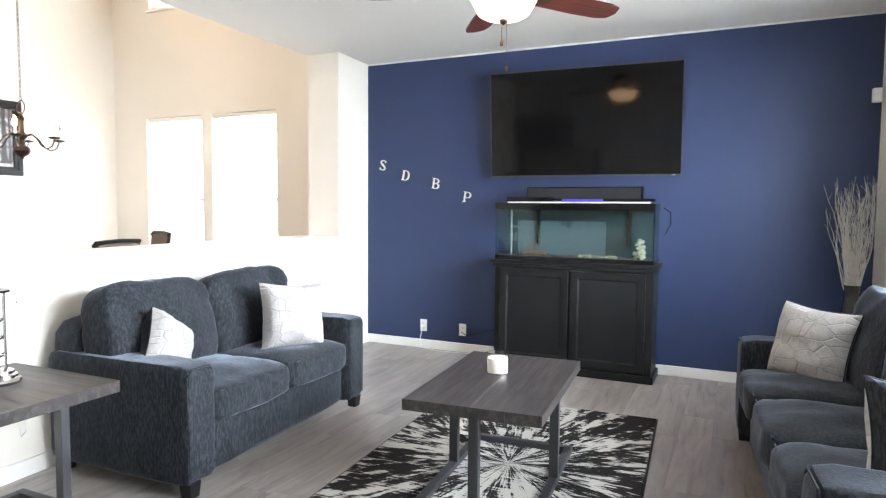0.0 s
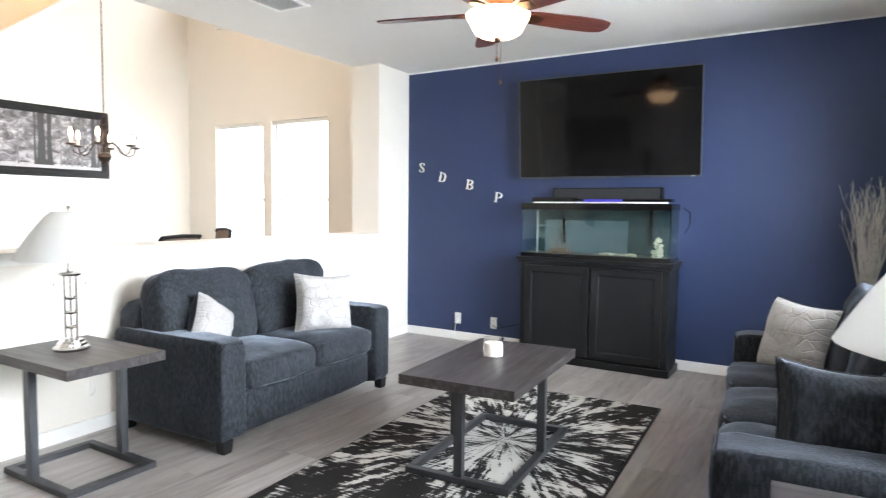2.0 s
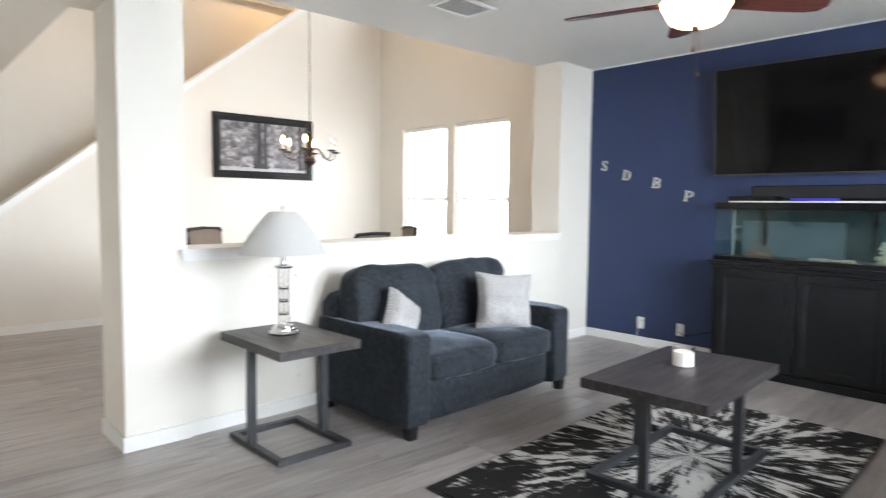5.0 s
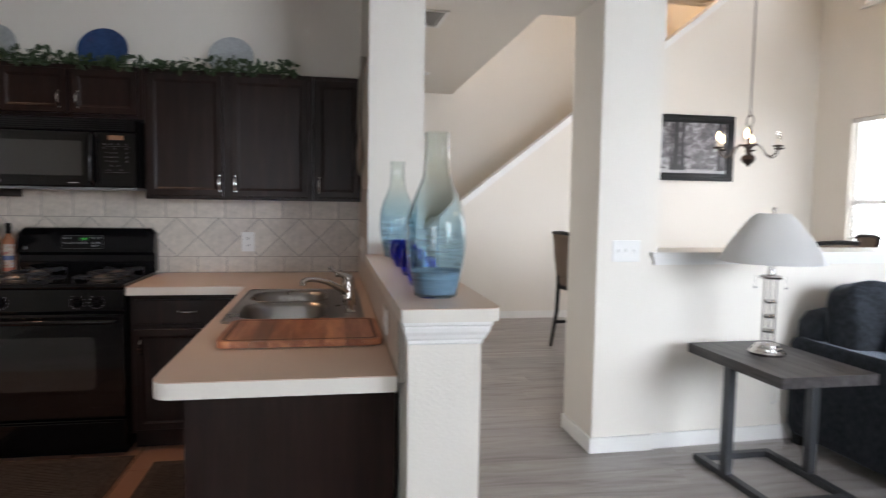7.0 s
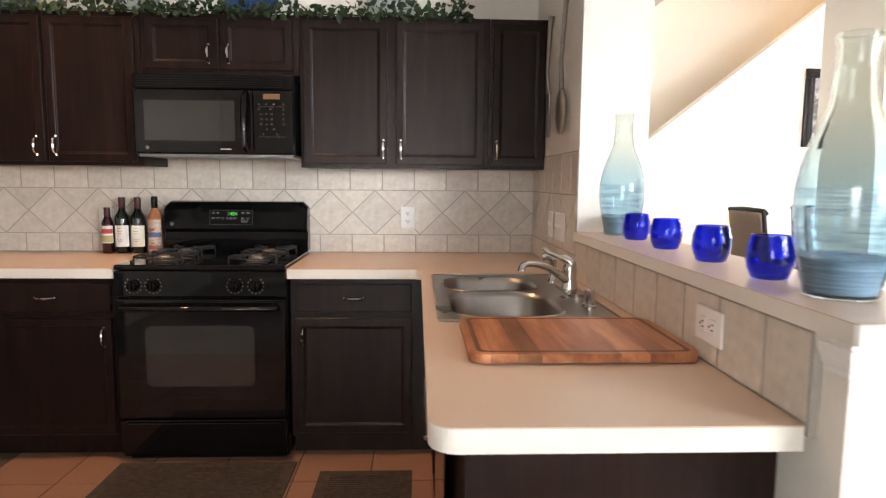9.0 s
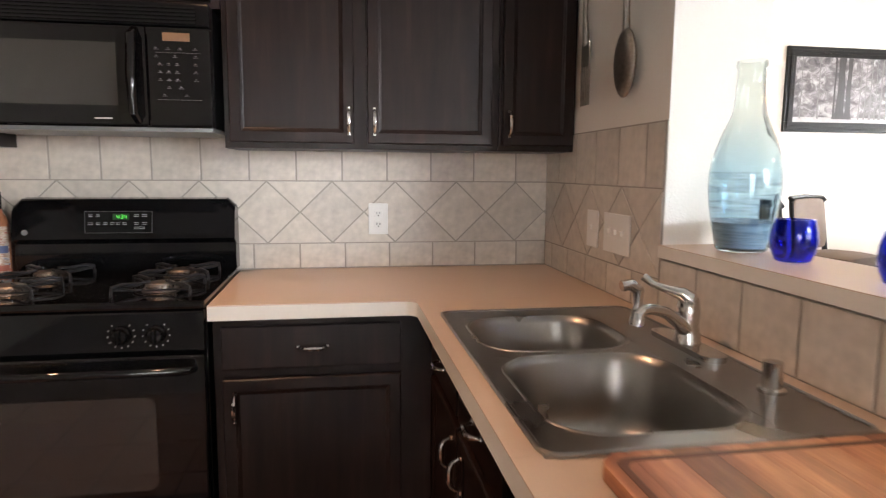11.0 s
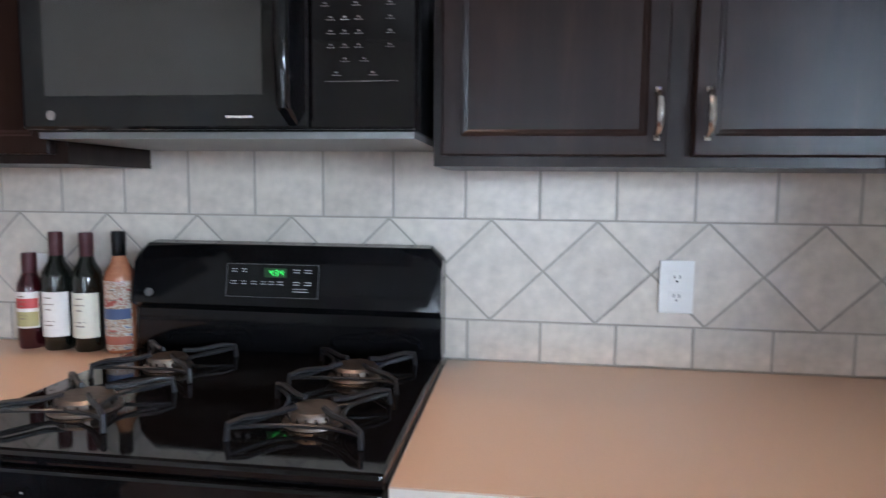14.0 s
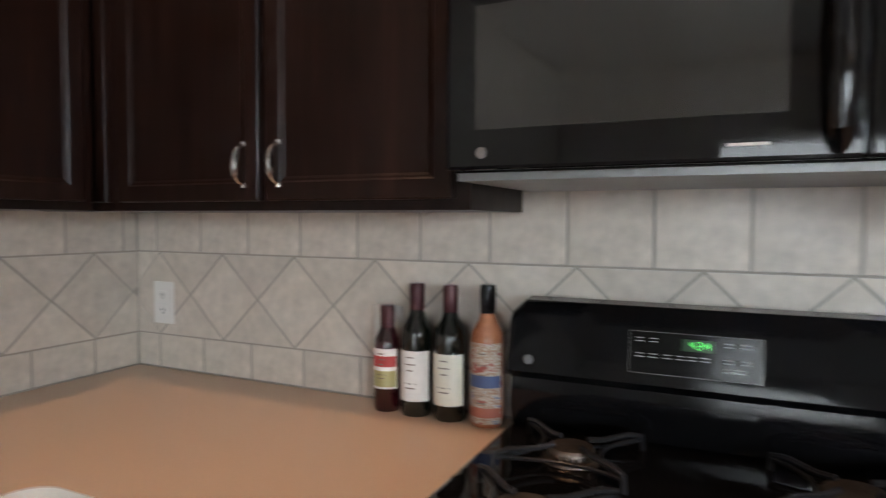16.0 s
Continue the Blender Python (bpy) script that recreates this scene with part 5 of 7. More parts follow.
def dining_chair(m):
    c = thing("dining_chair", m, "dark wooden tall dining chair with taupe padded back", "chair", "chairs round the dining table")
    bm = B()
    soft(bm, 0, 0, 0.64, 0.46, 0.44, 0.09, 8, 6, crown=0.015)
    part("seat", bm, SEATCLOTH, c, smooth=True)
    bm = B()
    soft(bm, 0, 0, 0, 0.42, 0.055, 0.40, 9, 8)
    for v in bm.verts:
        v.co.y -= 0.06 * v.co.x ** 2 * 6 - 0.02
    bmesh.ops.transform(bm, matrix=pose(0, 0.235, 0.895, -8), verts=bm.verts)
    part("backrest", bm, SEATCLOTH, c, smooth=True)
    bm = B()
    sweep(bm, [(-0.215, 0.24, 1.075), (-0.22, 0.265, 1.10), (0.0, 0.285, 1.11), (0.22, 0.265, 1.10), (0.215, 0.24, 1.075)], 0.017, 8)
    part("top_rail", bm, BLACKWOOD, c, smooth=True)
    for x in (-0.21, 0.21):
        bm = B()
        sweep(bm, [(x, 0.27, 0.0), (x, 0.215, 0.35), (x, 0.205, 0.66), (x, 0.235, 0.88), (x, 0.262, 1.10)], [0.016, 0.02, 0.022, 0.02, 0.016], 8)
        part("rear_leg", bm, BLACKWOOD, c, smooth=True)
        part("front_leg", one_box(x - 0.02, x + 0.02, -0.21, -0.17, 0, 0.6, bev=0.004), BLACKWOOD, c)
        part("stretcher", one_box(x - 0.009, x + 0.009, -0.17, 0.23, 0.22, 0.25, bev=0.003), BLACKWOOD, c)
    part("foot_rest", one_box(-0.19, 0.19, -0.2, -0.18, 0.2, 0.235, bev=0.003), BLACKWOOD, c)
    part("seat_rail", one_box(-0.215, 0.215, -0.2, 0.2, 0.56, 0.6, bev=0.004), BLACKWOOD, c)
    return c


first = dining_chair(pose(-5.28, 1.79, 0, 0, 0, 186))
copy_thing(first, pose(-5.62, 2.52, 0, 0, 0, 110))
copy_thing(first, pose(-5.16, 4.36, 0, 0, 0, -20))
copy_thing(first, pose(-4.27, 3.25, 0, 0, 0, -80))
tb = thing("dining_table", pose(-4.88, 3.42, 0), "dark wooden counter-height dining table behind the half wall", "dining table")
part("tabletop", one_box(-0.45, 0.45, -0.5, 0.5, 0.875, 0.915, bev=0.006), BLACKWOOD, tb)
part("apron", one_box(-0.40, 0.40, -0.45, 0.45, 0.79, 0.875), BLACKWOOD, tb)
for x in (-0.36, 0.36):
    for y in (-0.41, 0.41):
        part("leg", one_box(x - 0.035, x + 0.035, y - 0.035, y + 0.035, 0, 0.79, bev=0.005), BLACKWOOD, tb)

# hall door, thermostat, ceiling fixtures
door = tagged(new("door_1"), "tall closed white panel door at the hall's end", kind="structure")
door.matrix_basis = pose(-8.13, 0.248, 0, 0, 0, -90)
bm = B()
box(bm, 0.0, 0.76, -0.018, 0.018, 0.008, 2.43, 0.002, 1)
for z0, z1 in ((0.2, 0.95), (1.1, 2.25)):
    for x0, x1 in ((0.11, 0.35), (0.41, 0.65)):
        for s in (-1, 1):
            box(bm, x0, x1, s * 0.018 - 0.004, s * 0.018 + 0.004, z0, z1, 0.003, 1)
part("leaf", bm, TRIM, door)
bm = B()
lathe(bm, [(0.0, 0.0), (0.026, 0.0), (0.024, 0.01), (0.01, 0.02), (0.01, 0.04), (0.026, 0.05), (0.028, 0.065), (0.0, 0.075)], 16)
bmesh.ops.transform(bm, matrix=pose(0.69, 0.018, 0.96, -90), verts=bm.verts)
part("door_knob", bm, CHROME, door, smooth=True)
bm = B()
box(bm, -8.049, -8.03, 0.25, 0.315, 0, 2.56, 0.003, 1)
box(bm, -8.049, -8.03, -0.137, 0.25, 2.5, 2.56, 0.003, 1)
setting("trim_door", bm, TRIM, "white door casing")
plate(pose(-8.0495, 0.44, 1.13, 0, 0, 90), "switch", "white light switch at the hall's end", 0.072, 0.117)
det = thing("smoke_detector", pose(-7.55, 0.17, TOP), "round white smoke detector on the hall ceiling", "smoke detector")
bm = B()
lathe(bm, [(0.0, 0.0), (0.068, 0.0), (0.068, -0.015), (0.055, -0.035), (0.0, -0.037)], 24)
part("body", bm, WHITEPLASTIC, det, smooth=True)
dl = thing("downlight", pose(-6.81, 0.385, TOP), "round recessed white downlight in the hall ceiling", "ceiling light")
bm = B()
lathe(bm, [(0.0, 0.0), (0.095, 0.0), (0.095, -0.008), (0.075, -0.012), (0.0, -0.006)], 28)
part("trim_ring", bm, TRIM, dl, smooth=True)

# ---- kitchen ----
KX, CZ = -3.9, 0.903  # wall face, counter height
RY0, RY1 = -2.425, -1.66  # range opening


# things on the stove wall are built facing -y of their own and turned to face +x
def on_wall(y, z=0.0, x=KX):
    """Pose on the stove wall: own x runs towards +y, own -y faces the room, own y 0 is the wall."""
    return pose(x, y, z, 0, 0, 90)


def handle(parent, x, z, y, upright=True, length=0.086):
    bm = B()
    pts, rad = [], []
    for i in range(9):
        u = i / 8 * 2 - 1
        pts.append((0, -0.028 * (1 - u ** 4), u * length / 2))
        rad.append(0.0034 + 0.0045 * (1 - u * u))
    sweep(bm, pts, rad, 8)
    for u in (-1, 1):
        lathe(bm, [(0.0, u * length / 2 - 0.006), (0.007, u * length / 2 - 0.005), (0.007, u * length / 2 + 0.005), (0.0, u * length / 2 + 0.006)], 8)
    if not upright:
        bmesh.ops.transform(bm, matrix=pose(0, 0, 0, 0, 90, 0), verts=bm.verts)
    bmesh.ops.transform(bm, matrix=Matrix.Translation((x, y, z)), verts=bm.verts)
    return part("handle", bm, CHROME, parent, "brushed nickel pull handle", smooth=True)


def cabinet(name, m, w, d, z0, z1, doors, label, drawer=0.0, toe=0.0, hollow=0.0):
    """Cabinet box from own x 0 to w, back at y 0, front face at y -d; doors: (x0, x1, handle x, handle at top?)."""
    c = thing(name, m, label, "cabinet", "kitchen cabinets")
    bm = B()
    box(bm, 0.0008, w - 0.0008, -d, -0.002, z0 + toe, z1 - hollow)
    part("body", bm, ESPRESSO, c)
    if hollow:
        part("face_frame", one_box(0.0008, w - 0.0008, -d, -d + 0.02, z1 - hollow, z1), ESPRESSO, c)
        part("end_panel", one_box(w - 0.0008, w + 0.006, -d, -0.002, z0 + 0.002, z1), ESPRESSO, c, "plain dark end panel")
    if toe:
        part("toe_kick", one_box(0.0008, w - 0.0008, -d + 0.06, -0.002, z0 + 0.001, z0 + toe), ESPRESSO, c)
    dz1 = z1 - 0.025
    if drawer:
        dz1 = z1 - 0.03 - drawer - 0.03
        for x0, x1, hx, up in doors:
            bm = B()
            box(bm, x0, x1, -d - 0.02, -d - 0.0005, z1 - 0.03 - drawer, z1 - 0.03, 0.004)
            dr = part("drawer_front", bm, ESPRESSO, c)
            handle(dr, (x0 + x1) / 2, z1 - 0.03 - drawer / 2, -d - 0.02, upright=False)
    for x0, x1, hx, up in doors:
        a, b2 = z0 + toe + 0.02, dz1
        bm = B()
        panel_door(bm, x0, x1, a, b2, -d - 0.02, 0.0195, 0.040, 0.0065)
        dr = part("door", bm, ESPRESSO, c)
        if hx is not None:
            handle(dr, hx, (b2 - 0.085) if up else (a + 0.075), -d - 0.02)
    return c


UZ, UT, UD = 1.365, 2.105, 0.298
# upper run beyond the range, corner unit last
cabinet("wall_cabinet", on_wall(-1.655), 0.945, UD, UZ, UT, ((0.018, 0.431, 0.412, False), (0.477, 0.917, 0.500, False)), "espresso wood two-door wall cabinet over the counter")
cabinet("wall_cabinet", on_wall(-0.709), 0.288, UD, UZ, UT, ((0.012, 0.276, 0.035, False),), "espresso wood narrow wall cabinet in the corner")
cabinet("wall_cabinet", on_wall(-2.425), 0.769, UD, 1.815, UT, ((0.03, 0.375, 0.335, False), (0.395, 0.74, 0.43, False)), "espresso wood short wall cabinet over the microwave")
cabinet("wall_cabinet", on_wall(-3.349), 0.922, UD, UZ, UT, ((0.03, 0.452, 0.415, False), (0.47, 0.892, 0.507, False)), "espresso wood two-door wall cabinet beside the microwave")
cabinet("wall_cabinet", on_wall(-3.648), 0.298, UD, UZ, UT, ((0.05, 0.285, None, False),), "espresso wood corner wall cabinet")
cabinet("wall_cabinet", pose(KX + 1.5, -3.65, 0, 0, 0, 180), 1.14, UD, UZ, UT, ((0.03, 0.56, 0.52, False), (0.58, 1.11, 0.62, False)), "espresso wood wall cabinet on the kitchen's end wall")
BD = 0.625
cabinet("base_cabinet", on_wall(-1.655), 0.665, BD, 0.0, CZ - 0.045, ((0.025, 0.56, 0.06, True),), "espresso wood base cabinet with drawer beside the range", 0.13, 0.1)
cabinet("base_cabinet", on_wall(-3.06), 0.63, BD, 0.0, CZ - 0.045, ((0.025, 0.60, 0.565, True),), "espresso wood base cabinet with drawer beside the bottles", 0.13, 0.1)
cabinet("base_cabinet", pose(KX + 2.2, -3.65, 0, 0, 0, 180), 2.19, 0.57, 0.0, CZ - 0.045, ((0.03, 0.5, 0.46, True), (0.52, 1.0, 0.56, True), (1.03, 1.53, 1.49, True)), "espresso wood base cabinets on the end wall", 0.13, 0.1)
pen = cabinet("peninsula_cabinet", pose(-3.26, -0.42, 0), 1.80, 0.565, 0.0, CZ - 0.045, ((0.04, 0.45, 0.40, True), (0.47, 0.9, 0.52, True)), "espresso wood peninsula base cabinets under the sink", 0.13, 0.1, 0.2)
# its doors face the cooking side; plain end panel towards the room
dw = thing("dishwasher", pose(-2.33, -1.006, 0), "black dishwasher set into the peninsula", "dishwasher")
part("front", one_box(0.0, 0.6, -0.004, 0.0, 0.10, 0.855, bev=0.001), BLACKGLOSS, dw)
part("control_strip", one_box(0.0, 0.6, -0.012, -0.0042, 0.74, 0.852, bev=0.003), BLACKPLASTIC, dw)
bm = B()
sweep(bm, [(0.08, -0.012, 0.70), (0.09, -0.04, 0.70), (0.51, -0.04, 0.70), (0.52, -0.012, 0.70)], 0.009, 8)
part("handle", bm, CHROME, dw, smooth=True)


# worktops: rounded outline with a pale edge band
def worktop(name, pts, label):
    t = thing(name, pose(0, 0, 0), label, "countertop")
    bm = B()
    prism(bm, pts, CZ - 0.045, CZ - 0.003)
    part("edge_band", bm, EDGE, t, "cream edge band")
    bm = B()
    prism(bm, pts, CZ - 0.0029, CZ)
    part("surface", bm, LAMINATE, t, "peach laminate surface")
    return t


def arc(cx, cy, r, a0, a1, n=8):
    return [(cx + r * math.cos(radians(a0 + (a1 - a0) * k / n)), cy + r * math.sin(radians(a0 + (a1 - a0) * k / n))) for k in range(n + 1)]


FX = -3.22
SX0, SX1, SY0, SY1 = -3.035, -2.15, -1.008, -0.474  # sink cut-out, set in 12 mm
sx0, sx1, sy0, sy1 = SX0 + 0.012, SX1 - 0.012, SY0 + 0.012, SY1 - 0.012
worktop("countertop", [(KX + 0.01, RY1 + 0.002), (FX, RY1 + 0.002)] + arc(FX + 0.035, -1.052 - 0.035, 0.035, 180, 90)[::1] + [(sx0, -1.052), (sx0, -0.421), (KX + 0.01, -0.421)], "peach laminate corner worktop with cream edge")
worktop("countertop", [(sx0 + 0.0004, -1.052), (sx1, -1.052), (sx1, sy0), (sx0 + 0.0004, sy0)], "narrow worktop strip in front of the sink")
worktop("countertop", [(sx0 + 0.0004, sy1), (sx1, sy1), (sx1, -0.421), (sx0 + 0.0004, -0.421)], "narrow worktop strip behind the sink")
worktop("countertop", [(sx1 + 0.0004, -1.052)] + arc(-1.376 - 0.05, -1.052 + 0.05, 0.05, -90, 0) + [(-1.376, -0.4265), (sx1 + 0.0004, -0.421)], "peach laminate peninsula worktop with rounded corner")
worktop("countertop", [(KX + 0.01, -3.64), (KX + 2.2, -3.64), (KX + 2.2, -3.055)] + arc(FX + 0.06, -3.055 + 0.06, 0.06, 270, 180) + [(FX, RY0 - 0.002), (KX + 0.01, RY0 - 0.002)], "peach laminate worktop turning the far corner")

def arc3(x0, x1, y0, y1, r, z):
    """A rounded rectangle as a loop of points at one height."""
    loop = arc(x1 - r, y1 - r, r, 0, 90, 6) + arc(x0 + r, y1 - r, r, 90, 180, 6) + arc(x0 + r, y0 + r, r, 180, 270, 6) + arc(x1 - r, y0 + r, r, 270, 360, 6)
    return [(x, y, z) for x, y in loop]


# double sink
sink = thing("kitchen_sink", pose(0, 0, CZ), "stainless steel double-bowl sink set into the peninsula", "sink")


RR = 0.105
BOWLS = ((SX0 + 0.085, -2.634), (-2.600, SX1 - 0.05))
BY0, BY1 = SY0 + 0.042, SY1 - 0.145


def bowl(bm, x0, x1, y0, y1, depth, r=RR):
    def ring(inset, z, rr):
        out = []
        for cx, cy, a in ((x1 - inset - rr, y1 - inset - rr, 0), (x0 + inset + rr, y1 - inset - rr, 90), (x0 + inset + rr, y0 + inset + rr, 180), (x1 - inset - rr, y0 + inset + rr, 270)):
            out += [bm.verts.new((cx + rr * math.cos(radians(a + t * 15)), cy + rr * math.sin(radians(a + t * 15)), z)) for t in range(7)]
        return out
    rings = [ring(0, 0.0045, r), ring(0.004, -0.001, r), ring(0.009, -0.012, r), ring(0.018, -depth + 0.05, r * 0.92), ring(0.028, -depth + 0.022, r * 0.85), ring(0.052, -depth + 0.004, r * 0.62), ring(0.09, -depth, r * 0.4)]
    for a, b2 in zip(rings, rings[1:]):
        for k in range(28):
            bm.faces.new((a[k], a[(k + 1) % 28], b2[(k + 1) % 28], b2[k]))
    bm.faces.new(rings[-1])
    return rings[0]


for x0, x1 in BOWLS:
    bm = B()
    bowl(bm, x0, x1, BY0, BY1, 0.17)
    part("bowl", bm, INOX, sink, smooth=True)
    bm = B()
    lathe(bm, [(0.0, -0.1685), (0.045, -0.1685), (0.045, -0.164), (0.03, -0.163), (0.025, -0.167), (0.0, -0.167)], 24, (x0 + x1) / 2, (BY0 + BY1) / 2)
    part("drain", bm, CHROME, sink, smooth=True)
bm = B()
for x0, x1, y0, y1 in ((SX0, SX1, SY0, BY0), (SX0, SX1, BY1, SY1), (SX0, BOWLS[0][0], BY0, BY1), (BOWLS[1][1], SX1, BY0, BY1), (BOWLS[0][1], BOWLS[1][0], BY0, BY1)):
    box(bm, x0, x1, y0, y1, 0.001, 0.005)
for x0, x1 in BOWLS:
    for cx, cy, qx, qy in ((x0, BY0, 1, 1), (x1, BY0, -1, 1), (x0, BY1, 1, -1), (x1, BY1, -1, -1)):
        pts = [(cx, cy)] + [(cx + qx * RR * (1 - math.cos(radians(a))), cy + qy * RR * (1 - math.sin(radians(a)))) for a in range(0, 91, 15)]
        bm.faces.new([bm.verts.new((px, py, 0.0046)) for px, py in pts])
part("rim", bm, INOX, sink)
bm = B()
sweep(bm, arc3(SX0, SX1, SY0, SY1, 0.03, 0.004), 0.005, 8, closed=True)
for x0, x1 in BOWLS:
    sweep(bm, arc3(x0 - 0.004, x1 + 0.004, BY0 - 0.004, BY1 + 0.004, RR, 0.0035), 0.0035, 8, closed=True)
part("rolled_edge", bm, INOX, sink, smooth=True)

fc = thing("kitchen_faucet", pose(-2.622, -0.520, CZ + 0.005), "chrome single-lever kitchen faucet on the sink deck", "faucet")
bm = B()
prism(bm, arc(0.10, 0, 0.028, -90, 90) + arc(-0.10, 0, 0.028, 90, 270), 0, 0.012)
part("deck_plate", bm, CHROME, fc, smooth=True)
bm = B()
lathe(bm, [(0.0, 0.012), (0.03, 0.012), (0.028, 0.03), (0.024, 0.05), (0.026, 0.08), (0.022, 0.108), (0.012, 0.12), (0.0, 0.122)])
part("body", bm, CHROME, fc, smooth=True)
bm = B()
sweep(bm, [(0, 0, 0.035), (0.035, -0.042, 0.066), (0.075, -0.095, 0.098), (0.115, -0.15, 0.116), (0.14, -0.183, 0.119), (0.152, -0.199, 0.113), (0.154, -0.202, 0.094)], [0.017, 0.015, 0.012, 0.011, 0.011, 0.012, 0.013], 10)
part("spout", bm, CHROME, fc, smooth=True)
bm = B()
sweep(bm, [(0.004, 0.0, 0.106), (0.006, -0.02, 0.122), (-0.012, -0.046, 0.129), (-0.032, -0.07, 0.138), (-0.046, -0.086, 0.153)], [0.020, 0.015, 0.009, 0.0075, 0.010], 10)
part("lever", bm, CHROME, fc, smooth=True)
sp = thing("side_sprayer", pose(-2.830, -0.535, CZ + 0.005), "chrome side sprayer beside the faucet", "sprayer")
bm = B()
lathe(bm, [(0.0, 0.0), (0.022, 0.0), (0.02, 0.015), (0.014, 0.025), (0.013, 0.07), (0.016, 0.09), (0.0, 0.095)], 18)
part("stem", bm, CHROME, sp, smooth=True)
bm = B()
sweep(bm, [(0, 0.005, 0.085), (0, -0.02, 0.105), (0, -0.045, 0.10)], [0.014, 0.016, 0.015], 10)
part("head", bm, CHROME, sp, smooth=True)
so = thing("soap_dispenser", pose(-2.335, -0.525, CZ + 0.005), "chrome capped soap dispenser on the sink deck", "soap dispenser")
bm = B()
lathe(bm, [(0.0, 0.0), (0.024, 0.0), (0.024, 0.006), (0.017, 0.01), (0.017, 0.055), (0.0, 0.058)], 18)
part("cap", bm, CHROME, so, smooth=True)

# chopping board of glued strips
cb = thing("chopping_board", pose(-1.918, -0.695, CZ + 0.003), "reddish butcher-block chopping board with rounded corners beside the sink", "chopping board")
CW, CL, CR = 0.19, 0.26, 0.035


def board_reach(y, inset=0.0):
    """Half depth of the rounded board at a distance y along it."""
    w, e = CW - inset, abs(y) - (CL - inset - (CR - inset))
    return w if e <= 0 else w - (CR - inset) + math.sqrt(max(0.0, (CR - inset) ** 2 - e * e))


seams = [-CL, -0.215, -0.155, -0.10, -0.035, 0.02, 0.075, 0.14, 0.195, CL]
for a, b2 in zip(seams, seams[1:]):
    ys = [a + 0.0002 + (b2 - a - 0.0004) * k / 8 for k in range(9)]
    bm = B()
    prism(bm, [(board_reach(y), y) for y in ys] + [(-board_reach(y), y) for y in ys[::-1]], 0.0, 0.021)
    tops = [e for e in bm.edges if all(v.co.z > 0.02 for v in e.verts) and abs(e.verts[0].co.y - e.verts[1].co.y) < 0.05 and e.verts[0].co.x * e.verts[1].co.x > 0]
    bmesh.ops.bevel(bm, geom=tops, offset=0.004, segments=2, affect="EDGES", profile=0.6)
    part("strip", bm, CHOP, cb)
bm = B()
loops = []
for inset, z in ((0.017, 0.0211), (0.019, 0.0216), (0.026, 0.0216), (0.028, 0.0211)):
    w, d, r = CW - inset, CL - inset, 0.02
    loops.append([bm.verts.new((x, y, z)) for x, y, _ in arc3(-w, w, -d, d, r, z)])
for a, b2 in zip(loops, loops[1:]):
    for k in range(len(a)):
        bm.faces.new((a[k], a[(k + 1) % len(a)], b2[(k + 1) % len(a)], b2[k]))
# thin dark ring on the flat top; the groove's shade is its colour
part("juice_groove", bm, mat("groove_shade", (0.12, 0.045, 0.022), 0.5, var=0.2, bump=0.05), cb)
for x in (-CW + 0.04, CW - 0.04):
    for y in (-CL + 0.04, CL - 0.04):
        bm = B()
        lathe(bm, [(0.0, -0.003), (0.012, -0.003), (0.012, 0.0), (0.0, 0.0)], 10, x, y)
        part("foot", bm, BLACKPLASTIC, cb)

# ---- range ----
rg = thing("gas_range", on_wall((RY0 + RY1) / 2), "black freestanding gas range with four burners", "range")
RW2 = (RY1 - RY0) / 2 - 0.003
part("body", one_box(-RW2, RW2, -0.655, -0.03, 0.02, 0.895, bev=0.003), BLACKGLOSS, rg)
bm = B()
box(bm, -RW2, RW2, -0.685, -0.07, 0.896, 0.92, 0.008)
part("cooktop", bm, BLACKGLOSS, rg)
bm = B()
pf = [(-0.08, 0.92), (-0.095, 0.96), (-0.085, 1.02), (-0.10, 1.03), (-0.115, 1.04), (-0.095, 1.165), (-0.08, 1.183), (-0.04, 1.187), (-0.02, 1.175), (-0.012, 0.92)]
ends = []
for x, k in ((-RW2, 0), (-RW2 + 0.03, 1), (RW2 - 0.03, 1), (RW2, 0)):
    ends.append([bm.verts.new((x, y, z if (k or z < 1.16) else z - 0.028)) for y, z in pf])
for a, b2 in zip(ends, ends[1:]):
    for i in range(len(pf) - 1):
        bm.faces.new((a[i], a[i + 1], b2[i + 1], b2[i]))
bm.faces.new(ends[0]), bm.faces.new(ends[-1])
part("backguard", bm, BLACKPLASTIC, rg, smooth=True)
# control display on the backguard
tilt = math.degrees(math.atan2(0.02, 0.125))
disp = part("control_panel", one_box(-0.125, 0.105, -0.002, 0.0, -0.04, 0.04), BLACKPLASTIC, rg)
disp.matrix_basis = pose(-0.013, -0.1055, 1.10, -tilt)
GREEN = glow("green_led", (0.10, 1.0, 0.12), 1.4)
part("display_window", one_box(-0.03, 0.025, -0.0026, -0.002, 0.008, 0.03), mat("dim_green", (0.01, 0.05, 0.012), 0.3, bump=0), disp)
SEG = {"4": "fgbc", "3": "abgcd"}
POS = {"a": (0, 1, 1), "g": (0, 0.5, 1), "d": (0, 0, 1), "f": (0, 0.75, 0), "b": (1, 0.75, 0), "e": (0, 0.25, 0), "c": (1, 0.25, 0)}
